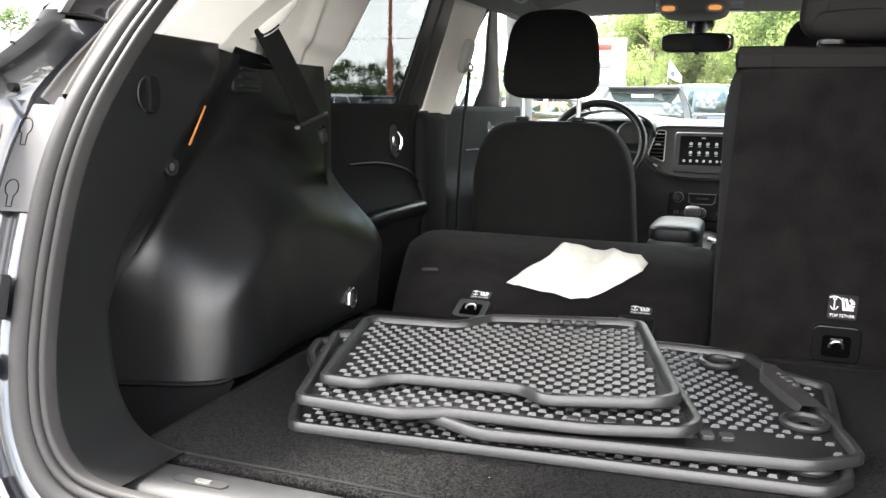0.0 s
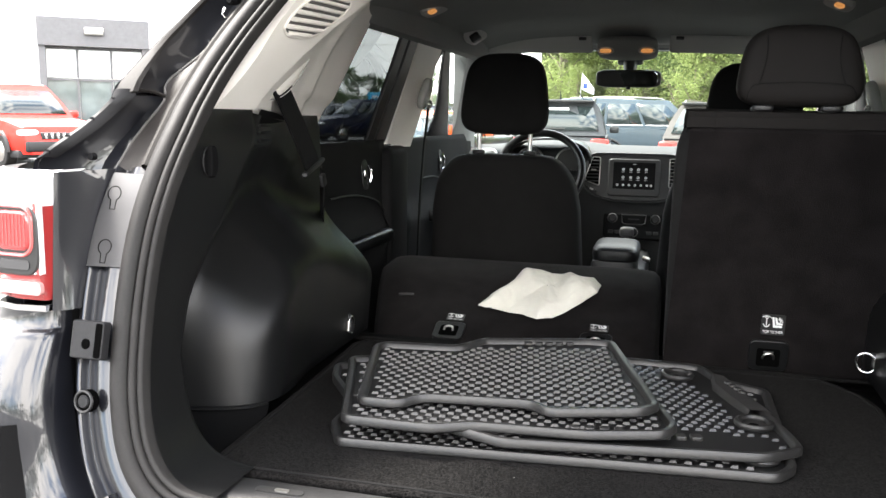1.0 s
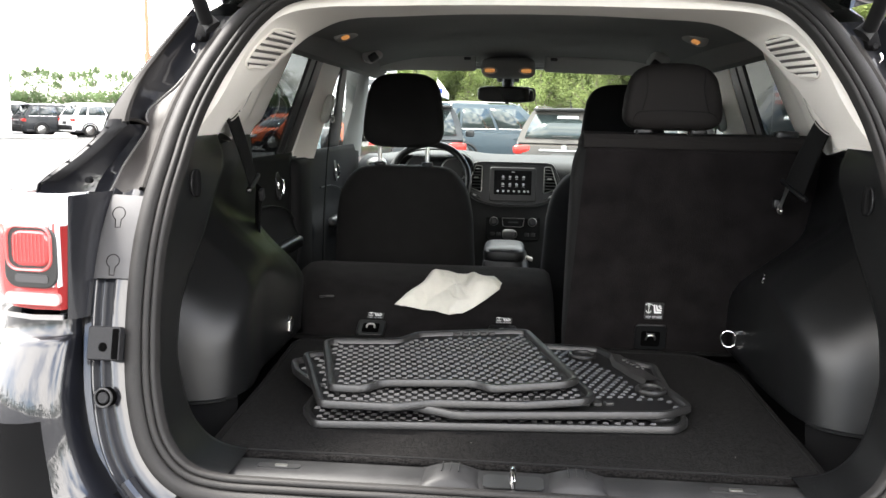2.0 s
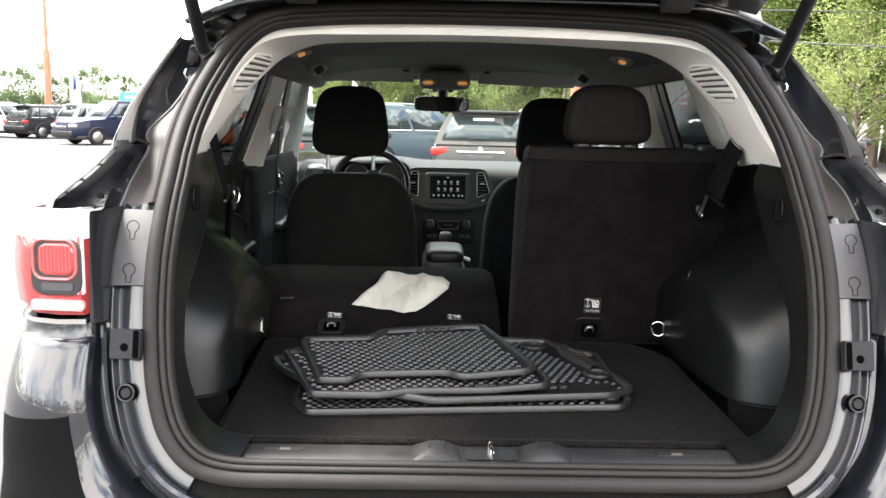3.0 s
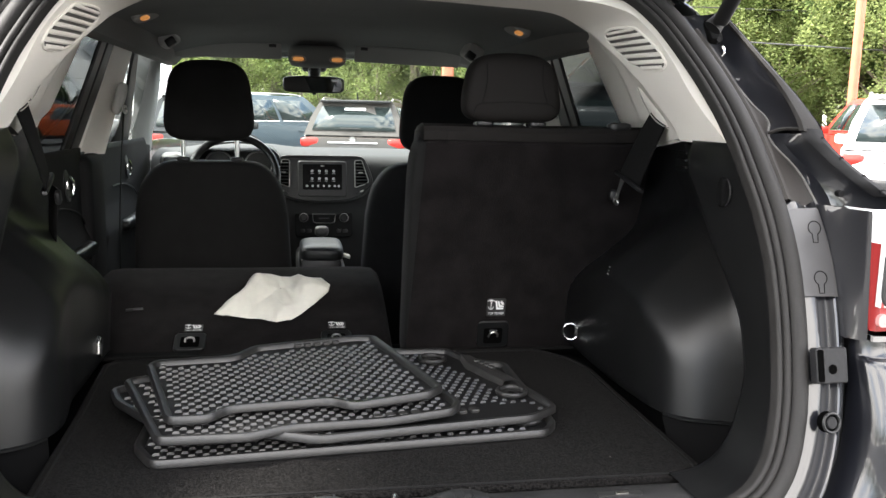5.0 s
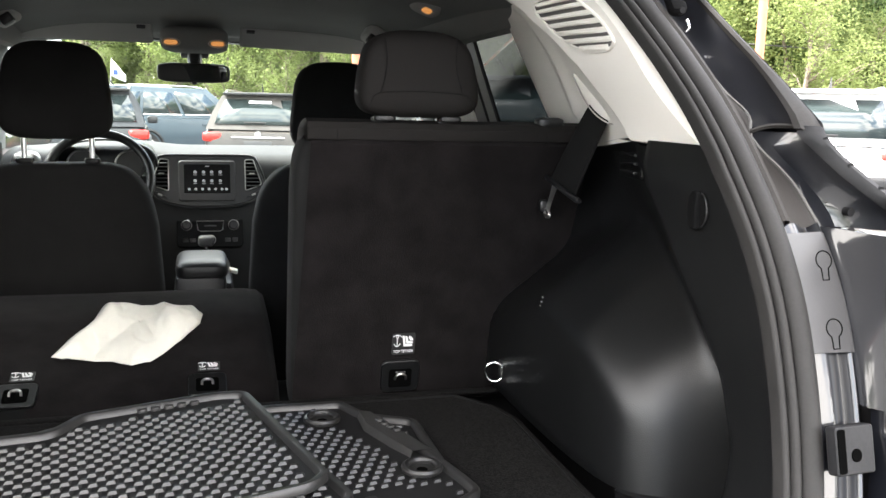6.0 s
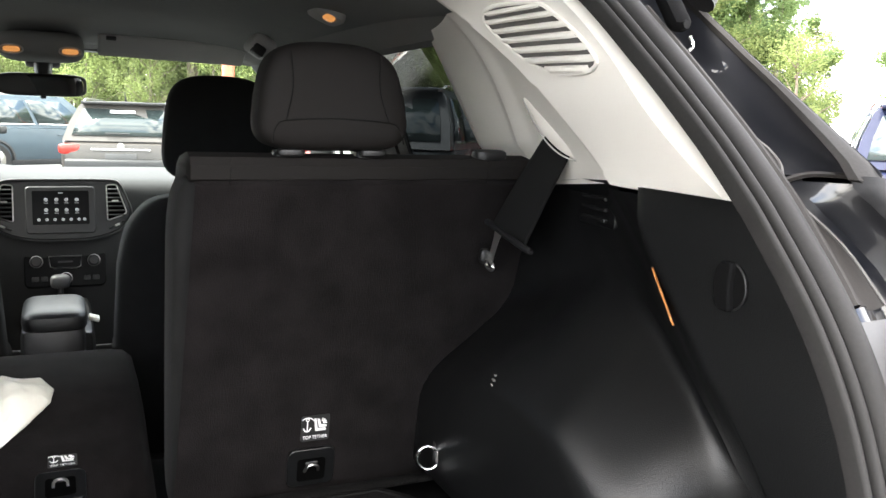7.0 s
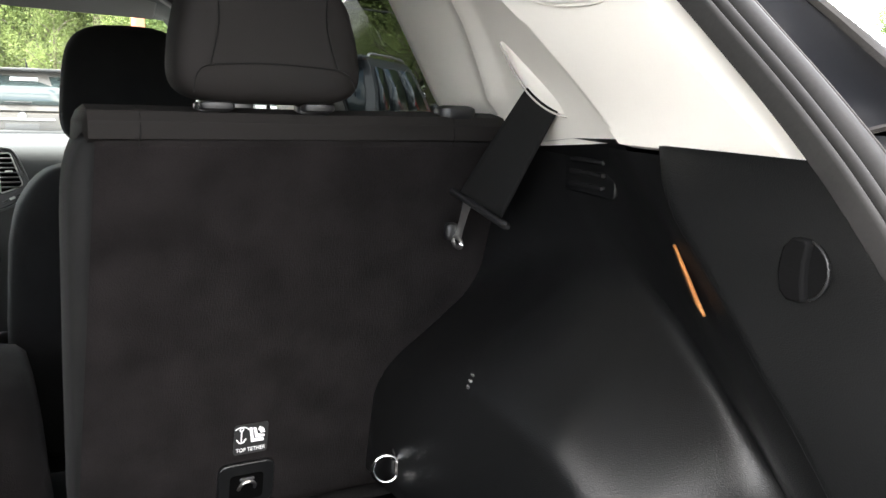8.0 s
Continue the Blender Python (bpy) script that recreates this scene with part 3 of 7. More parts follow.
def bumper_row(x0, x1, y0, deep, y1, z0, z1):
    out = []
    for fx, fy, fz in ((0, -1, 0), (.02, -.48, .04), (.10, -.13, .12), (.33, 0, .35), (.62, .068, .55), (.84, .24, .75), (.95, .55, .92), (1, 1, 1)):
        out.append((lerp(x0, x1, fx), lerp(deep, y0, -fy) if fy < 0 else lerp(deep, y1, fy), lerp(z0, z1, fz)))
    return out


BUMPER_ROWS = [bumper_row(*level) for level in BUMPER_LEVELS]
half_rows = [spline(r, 22) for r in BUMPER_ROWS]
cols = [spline([half_rows[i][j] for i in range(9)] + [V(0, half_rows[8][j].y, half_rows[8][j].z)] + [V(-half_rows[i][j].x, half_rows[i][j].y, half_rows[i][j].z) for i in range(8, -1, -1)], 100) for j in range(22)]
for nm, paint_, want, lab in (("rear_bumper", PAINT, True, "glossy black rear bumper"), ("bumper_cladding", PLASTIC_DEEP, False, "matt black lower bumper cladding")):
    bm = loft(BM(), cols)
    bm.verts.index_update()
    high = {}
    for j in range(22):
        for i in range(100):
            high[j * 100 + i] = j < 8
    bm.verts.ensure_lookup_table()
    gone = [f for f in bm.faces if ((f.calc_center_median().z > .775) or all(high[v.index] for v in f.verts)) != want]
    bmesh.ops.delete(bm, geom=gone, context="FACES")
    part(nm, bm, paint_, body, lab)
part("bumper_gap", along_lower(BM(), [(.06, -.02), (.075, -.06), (.11, -.06), (.13, -.02)]), PLASTIC_DARK, body)

# sides, roof and front of the body
for s in (-1, 1):
    def side(u, v, s=s):
        y, z = lerp(.12, 4.0, u), lerp(.32, 1.12, v)
        x = .918 - .05 * ((z - .72) / .4) ** 2 - .10 * step(y, 3.3, 4.1) ** 2 - .02 * step(y, .4, .12) + .036 * math.exp(-((z - .62) / .22) ** 2) * step(y, 1.45, 1.15)
        return (s * x, y, z)
    bm = surf(BM(), side, 90, 14)
    bmesh.ops.delete(bm, geom=[f for f in bm.faces if min((f.calc_center_median() - V(f.calc_center_median().x, yw, .35)).length for yw in (.78, 3.42)) < .39], context="FACES")
    part("body_side", bm, PAINT, body, solid=.004)
    for yw in (.78, 3.42):
        part("wheel_arch", tube(BM(), [(s * .905, yw + .40 * math.cos(radians(a)), .35 + .40 * math.sin(radians(a))) for a in range(-5, 186, 10)], .035, 8), PLASTIC_DARK, body)
        wheel = part("wheel", rod(BM(), (s * .70, yw, .345), (s * .90, yw, .345), .345, seg=36), RUBBER, body, bev=.02)
        part("rim", rod(BM(), (s * .895, yw, .345), (s * .91, yw, .345), .24, .22, seg=20), STEEL, wheel)
    def upper(u, v, s=s):
        y, z = lerp(.30, 1.05, u), lerp(1.12, 1.56, v)
        e = edge_of_pillar(z)
        return (s * lerp(e.x + .006, .868 - .43 * (z - 1.12), step(u, 0, 1)), max(y, e.y + .10), z)
    part("quarter_panel", surf(BM(), upper, 10, 8), PAINT, body, solid=.004)
    part("door_beam", loft(BM(), [[(s * .86, .95, 1.125), (s * .88, .95, 1.10)], [(s * .86, 3.35, 1.125), (s * .88, 3.35, 1.10)]]), PAINT, body, solid=.006)
part("roof", surf(BM(), lambda u, v: (lerp(-1, 1, u) * lerp(.68, .74, step(v, .05, .35)), lerp(.44, 2.72, v), 1.645 - .09 * (2 * u - 1) ** 4 - .03 * (1 - v) ** 3 - .05 * v ** 4), 20, 24), PAINT, body, solid=.01)
part("roof_rear_edge", surf(BM(), lambda u, v: (lerp(-.62, .62, u), lerp(.44, .462, v), 1.585 + .035 * v - .04 * (2 * u - 1) ** 6), 20, 3), PAINT, body, solid=.006)
part("hood", surf(BM(), lambda u, v: (lerp(-.80, .80, u), lerp(3.30, 4.22, v), 1.06 - .03 * (2 * u - 1) ** 2 - .16 * v ** 2), 14, 10), PAINT, body, solid=.006)
part("front_bumper", surf(BM(), lambda u, v: (.82 * math.sin(math.pi * (u - .5)), 4.22 + .13 * math.cos(math.pi * (u - .5)), lerp(.3, .9, v)), 24, 6), PAINT, body, solid=.01)
part("firewall", box(BM(), (0, 3.36, .72), (1.6, .03, .66)), PLASTIC_DARK, body)
part("floor_pan", box(BM(), (0, 1.75, .33), (1.72, 3.3, .04)), PLASTIC_DARK, body)
part("rear_panel", box(BM(), (0, .045, .50), (1.36, .02, .30)), PLASTIC_DARK, body)

# open tailgate overhead
gate = thing("tailgate", (0, .44, 1.63), "black tailgate swung up above the opening", "tailgate")
GA = Matrix.Translation((0, .43, 1.625)) @ Matrix.Rotation(radians(-23), 4, "X")


def gate_skin(h):
    def f(u, v):
        y = -lerp(-.02, 1.02, v)
        w = lerp(.60, .70, step(v, 0, .8)) - .05 * step(v, .85, 1)
        return GA @ V(w * (2 * u - 1), y, h - .05 * (2 * u - 1) ** 4 - .10 * v ** 3)
    return f


part("outer_skin", surf(BM(), gate_skin(.05), 18, 16), PAINT, gate, solid=.006)
bm = surf(BM(), gate_skin(-.0), 18, 16)
part("inner_frame", bm, PAINT, gate, solid=.008)
part("inner_panel", moved(box(BM(), (0, -.80, -.045), (1.1, .30, .05), bevel=.02), GA), PLASTIC, gate)
part("latch_cover", moved(box(BM(), (0, -.06, -.030), (1.02, .085, .04), bevel=.012), GA), PLASTIC_DARK, gate)
for s in (-1, 1):
    part("hinge", moved(box(BM(), (s * .42, -.01, -.028), (.07, .09, .04), bevel=.006), GA), PLASTIC_GREY, gate)
    part("hose", tube(BM(), spline([(s * .52, .44, 1.60), (s * .46, .40, 1.606), (s * .38, .37, 1.622), (s * .30, .33, 1.65)], 14), .009, 8), RUBBER, gate)
    part("bolt", moved(rod(BM(), (s * .50, -.09, -.03), (s * .50, -.09, -.012), .009, seg=12), GA), STEEL, gate)
    strut = part("gas_strut", rod(BM(), (s * .600, .285, 1.452), (s * .572, -.17, 1.80), .0135, seg=14), PLASTIC_DARK, gate, "black gas strut")
    part("ball_cap", rod(BM(), (s * .592, .30, 1.44), (s * .610, .30, 1.462), .017, .012, 14), PLASTIC_DARK, strut)

# ---- load space ----
board = [(-.545, .095), (.53, .095), (.545, .12), (.548, .5), (.552, .72), (.53, .80), (.49, .862), (.47, .885), (-.57, .885), (-.592, .85), (-.57, .5), (-.556, .12)]
bm = plate(BM(), [(x, y) for x, y in board], .662, .685)
floor_board = thing("load_floor", (0, .49, .66), "black carpeted load floor board", "load floor")
part("board", bm, CARPET, floor_board, bev=.006)
part("edge_binding", tube(BM(), [(x * .972, .49 + (y - .49) * .962, .6855) for x, y in board], .0022, 6, closed=True), WEBBING, floor_board, "black sewn edge binding")
bm = BM()
loft(bm, [[(x, .885, .684), (x, .93, .676), (x, 1.0, .64), (x, 1.08, .60), (x, 1.10, .52)] for x in (-.66, -.3, 0, .3, .70)])
tagged(part("floor_flap", bm, CARPET, solid=.006), "black carpet flap between load floor and seats", "carpet flap")
bm = BM()
loft(bm, [[(x, y, z) for y, z in ((-.004, .652), (.004, .672), (.016, .682), (.034, .684), (.075, .684), (.092, .676), (.096, .655))] for x in np.linspace(-.52, .52, 9)])
for xs, w in ((-.105, .085), (.105, .085)):
    surf(bm, lambda u, v: (xs + w * (u - .5) * 1.15, lerp(.0, .085, v), .681 + .022 * math.sin(math.pi * u) ** .8 * math.sin(math.pi * min(1, v)) ** .45), 18, 14)
sill = thing("sill_plate", (0, .04, .66), "grey-black plastic sill plate along the tail opening", "sill plate")
part("plate", bm, SILL_PLASTIC, sill, sharp=50)
# Flat black plates stand for the dark inside slots and striker well.
for xc in (-.40, .36):
    part("slot", moved(plate(BM(), rounded(.075, .016, .007), -.001, .0012), Matrix.Translation((xc, .047, .685))), LABEL, sill)
    part("slot_metal", moved(plate(BM(), rounded(.022, .008, .003), 0, .002), Matrix.Translation((xc + .004, .047, .6855))), STEEL, sill)
for xs in (-.105, .105):
    for k in range(3):
        x = xs + .014 * (k - 1)
        part("rib", tube(BM(), [(x, .026, .7014), (x, .044, .7030), (x, .064, .7008)], .0013, 5), SILL_PLASTIC, sill)
part("striker_well", moved(plate(BM(), rounded(.10, .05, .01), -.001, .0012), Matrix.Translation((0, .03, .6855))), LABEL, sill)
part("striker", tube(BM(), [(-.001, .052, .68), (-.001, .05, .70), (-.001, .035, .707), (-.001, .012, .707), (-.001, .0, .70), (-.001, -.002, .68)], .0052, 10), CHROME, sill, "bright steel lock striker loop")


# side trims: a panel along the seal that ends in an edge, and the arch panel set back behind it
def panel_edge(z):
    """How far forward the panel along the seal reaches."""
    return table(z, [.64, .74, .85, .94, 1.02, 1.085, 1.127, 1.237, 1.30], [.108, .118, .132, .180, .240, .298, .338, .450, .515])


def panel_tip(z, rim_x):
    """How far out the forward edge of that panel stands."""
    return lerp(rim_x, table(z, [.98, 1.05, 1.17, 1.20, 1.235], [.614, .606, .606, .616, .642]), step(z, .90, 1.0))


def wall_x(y, z):
    """The flat wall above the arch, from the step behind the panel edge on."""
    return table(y - panel_edge(z), [.0, .012, .03, .06, .10, .13, .16, .20, .26, .34, .52, .70], [.640, .648, .654, .658, .668, .684, .700, .716, .731, .740, .745, .728])


ARCH_PLAN = [(.775, .298), (.74, .310), (.70, .324), (.670, .334), (.643, .344), (.620, .356), (.602, .371), (.588, .391), (.578, .418), (.571, .452), (.566, .50), (.562, .56), (.559, .66), (.560, .78), (.563, .98)]


def arch_row(s, z):
    """One level of the arch panel as (x, y) pairs running forward."""
    back = .72 * (math.sqrt((z - .93) ** 2 + .055 ** 2) + (z - .93)) - .014 + .12 * (z - .74)
    edge = panel_edge(z)
    plan = [(q.x, q.y) for q in spline([(x, y, 0) for x, y in ARCH_PLAN], 57)]
    first = plan[0][1] + back
    row = []
    for k in range(10):
        f = k / 10
        y = lerp(edge + .004, first, f)
        row.append((lerp(wall_x(y, z), lerp(.66, plan[0][0], f ** .7), arch_amount(y, z)), y))
    for x, y in plan:
        y = min(y + back, .985 + .02 * (y - .9))
        if s < 0:
            x += table(z, [.7, .95, 1.1], [.034, .026, .01]) * step(y, .40, .62)
        row.append((lerp(wall_x(y, z), x, arch_amount(y, z)), y))
    return row


def arch_amount(y, z):
    top = table(y, [.2, .3, .36, .42, .5, .6, .665, .8, .95], [.88, .90, .93, .965, 1.015, 1.04, 1.04, 1.0, .95])
    return step(z, top + .06, top - .13)


def flank_point(s, y, z):
    edge = panel_edge(z)
    if y < edge:
        near, tip = seal_x(z) - .045, panel_tip(z, seal_x(z) - .038)
        return V(s * lerp(near, tip, (y - tail_y(z)) / (edge - tail_y(z))), y, z)
    row = arch_row(s, z)
    return V(s * float(np.interp(y, [p[1] for p in row], [p[0] for p in row])), y, z)


for s in (-1, 1):
    trim = thing("load_space_trim", (s * .6, .5, .68), "black grained plastic trim over the wheel arch", "side trim", group="load space trims")
    rows = []
    for z in list(np.linspace(.690, .86, 10)) + list(np.linspace(.87, 1.10, 30)) + list(np.linspace(1.115, 1.226, 8)):
        row = [V(s * x, y, z) for x, y in arch_row(s, z)]
        rows.append(row + [row[-1] + V(s * .012, .018, 0), row[-1] + V(s * .06, .035, 0)])
    foot = rows[0]
    part("arch_panel", loft(BM(), [[p + V(s * .004, .006, -.003) for p in foot]] + rows), PLASTIC, trim, sharp=60)
    # lip under the arch face, the groove below it and the sloping pocket
    lip = [p for p in foot[6:40]]
    part("arch_lip", loft(BM(), [[p + V(-s * u * .4, -u, h) for p in lip] for u, h in ((-.006, .004), (.000, .003), (.0035, .0005), (.0035, -.003), (.000, -.0045), (-.008, -.005))]), PLASTIC, trim)
    # Pocket in a duller black than the panel, to stand for its shade.
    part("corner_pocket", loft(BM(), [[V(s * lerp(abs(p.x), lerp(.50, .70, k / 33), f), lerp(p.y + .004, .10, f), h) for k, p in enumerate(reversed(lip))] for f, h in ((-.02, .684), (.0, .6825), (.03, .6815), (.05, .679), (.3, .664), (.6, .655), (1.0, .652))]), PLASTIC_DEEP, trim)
    # panel along the seal, round the lower corner too
    rows = []
    for p, o, b in RIM:
        if p.x * s > .47 and p.z < 1.254 and not (p.z < .66 and p.x * s < .47):
            edge = panel_edge(min(p.z, 1.236))
            near, tip = p + o * -.045 + b * -.014, p + o * -.038
            tip = V(s * panel_tip(p.z, abs(tip.x)), edge, tip.z)
            near.z, tip.z = min(near.z, 1.2365), min(tip.z, 1.2365)
            row = [near, near.lerp(tip, .06) + o * -.001, near.lerp(tip, .3), near.lerp(tip, .65), near.lerp(tip, .93), tip, tip + V(0, .004, 0) + o * .003, tip + V(0, .009, 0) + o * .015, tip + V(0, .02, 0) + o * .09]
            rows.append(row)
    part("seal_side_panel", loft(BM(), rows), PLASTIC, trim, sharp=60)
    part("tub_wall", loft(BM(), [[(s * .785, .0, .60), (s * .785, 1.1, .60)], [(s * .785, .06, .80), (s * .785, 1.1, .80)], [(s * .785, .2, 1.20), (s * .785, 1.1, 1.20)]]), PLASTIC_DARK, trim)
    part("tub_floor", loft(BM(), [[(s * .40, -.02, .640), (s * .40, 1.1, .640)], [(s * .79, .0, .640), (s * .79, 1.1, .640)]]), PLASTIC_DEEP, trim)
    hook_at = flank_point(s, .242 if s > 0 else .232, 1.150)
    m = basis(hook_at, (0, 1, 0), (-s, .12, 0))
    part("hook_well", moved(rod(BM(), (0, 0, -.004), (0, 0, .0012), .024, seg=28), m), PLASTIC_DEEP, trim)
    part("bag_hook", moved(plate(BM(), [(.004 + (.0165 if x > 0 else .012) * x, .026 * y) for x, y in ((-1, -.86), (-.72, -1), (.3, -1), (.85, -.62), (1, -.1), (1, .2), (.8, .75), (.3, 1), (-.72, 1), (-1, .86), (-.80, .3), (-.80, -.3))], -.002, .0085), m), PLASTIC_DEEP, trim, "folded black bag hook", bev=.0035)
    part("hook_rim", tube(BM(), [m @ V(-.0245 * math.cos(radians(a)), .0245 * math.sin(radians(a)), .0012) for a in range(-80, 81, 10)], .0011, 6), PLASTIC_MID, trim)
    rows = []
    for f in (0, .06, .5, .94, 1):
        y, z = lerp(.436, .384, f), lerp(1.134, 1.072, f)
        w = .006 if f == 0 else .012 if f == 1 else lerp(.012, .040, f)
        q = V(s * lerp(.663, .658, f), y, z)
        rows.append([q + V(s * .53 * d, .85 * d, .1 * d) for d in (0, w * .5, w)])
    part("reflector", loft(BM(), rows), AMBER, trim, "narrow amber reflector", solid=.003)
    m = basis(flank_point(s, .655, 1.188) + V(-s * .001, 0, 0), (-s * .18, -1, 0), (-s, .18, 0))
    part("vent_frame", moved(plate(BM(), rounded(.13, .055, .008), -.01, .003), m), PLASTIC, trim, bev=.002)
    for k in range(3):
        part("vent_slat", moved(box(BM(), (0, -.016 + .016 * k, .006), (.085, .006, .008), bevel=.002), m), PLASTIC_DARK, trim)
    ring_at = V(.550, .864, .735) if s > 0 else V(-.592, .83, .733)
    out_ = V(-s * .55, -.83, .1).normalized()
    ru = V(.83, -.55, 0).normalized() if s > 0 else V(.12, -.99, 0)
    part("ring_base", moved(cushion(BM(), (0, 0, 0), (.026, .05, .03), .6, .6, 20, 10), basis(ring_at + ru * .016 - out_ * .016 + V(0, 0, .006), ru, out_)), PLASTIC_DARK, trim)
    bm = tube(BM(), [ring_at + ru * (.019 * math.cos(radians(a))) + V(0, 0, .021 * math.sin(radians(a))) + out_ * (.006 - .006 * math.cos(radians(a))) for a in range(28, 333, 16)], .0032, 10)
    part("tie_ring", bm, CHROME, trim, "bright steel lashing ring")
    part("ring_screw", rod(BM(), ring_at + ru * .019 + V(0, 0, -.012), ring_at + ru * .016 + V(0, 0, .012), .006, .006, 12), STEEL, trim)
    if s > 0:
        for k in range(3):
            p = flank_point(1, .665, .928) + V(-.002, -.006 + .004 * k, .012 - .009 * k)
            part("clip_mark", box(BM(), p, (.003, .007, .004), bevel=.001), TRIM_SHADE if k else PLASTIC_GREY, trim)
    else:
        p = flank_point(-1, .338, 1.040)
        sock = part("socket_cap", rod(BM(), p + V(-.004, 0, 0), p + V(.007, -.002, 0), .017, .015, 20), CLADDING, trim)
        part("socket_ring", tube(BM(), [p + V(.007, .013 * math.cos(a) - .002, .013 * math.sin(a)) for a in np.linspace(0, 6.283, 25)[:-1]], .0022, 6, closed=True), PLASTIC_MID, sock)
        part("socket_core", rod(BM(), p + V(.006, -.002, 0), p + V(.0082, -.002, 0), .006, seg=14), PLASTIC_GREY, sock)


# pale pillar trims and rear header in one sweep
PILLAR = [((0.650, 0.270, 1.235), (0.634, 0.283, 1.230), (.646, .513, 1.234)),
          ((0.646, 0.313, 1.285), (0.614, 0.344, 1.284), (.634, .550, 1.275)),
          ((0.637, 0.357, 1.335), (0.600, 0.394, 1.333), (.608, .586, 1.322)),
          ((0.619, 0.41, 1.4), (0.583, 0.446, 1.396), (.573, .640, 1.385)),
          ((0.586, 0.464, 1.462), (0.555, 0.494, 1.454), (.540, .700, 1.437)),
          ((0.545, 0.512, 1.512), (0.520, 0.532, 1.492), (.500, .735, 1.475))]


for x in (.45, .30, .15, 0):
    q = (x / .45) ** 2
    r = (x, .545 - .008 * q, 1.570 - .022 * q)
    PILLAR.append((r, (x * .98, r[1] + .024 - .006 * q, r[2] - .048 + .012 * q), (x * .92, .69 + .01 * q, 1.518 - .015 * q)))


PILLAR_CURVES = [spline([row[j] for row in PILLAR], 181) for j in range(3)]


def pillar_skin(k, t):
    """Point of the pale trim: k counts up the pillar, t runs from the seal inwards."""
    u = min(max(k, 0), 9) * 20
    i = min(int(u), 179)
    r, m, e = (c[i].lerp(c[i + 1], u - i) for c in PILLAR_CURVES)
    if t < .3:
        return r.lerp(m, t / .3)
    return m.lerp(e, (t - .3) / .7)


def fold_shift(k, t, s):
    """The driver-side trim is a little narrower towards its foot."""
    return V(0, -.055 * max(0, 1 - k / 4) * max(0, (t - .3) / .7) if s < 0 else 0, 0)


def pillar_row(k, s):
    pts = [pillar_skin(k, t) + fold_shift(k, t, s) for t in (0, .12, .26, .30, .34, .40, .5, .65, .8, .9, .97, 1.0)]
    lead = pts[0] + V(.012, .006, 0)
    out = pts[-1] + (V(.030, .022, .002) if k < 6 else V(0, .012, .02))
    pts = [lead] + [p + V(0, 0, 0) for p in pts] + [out]
    return [V(s * p.x, p.y, p.z) for p in pts]


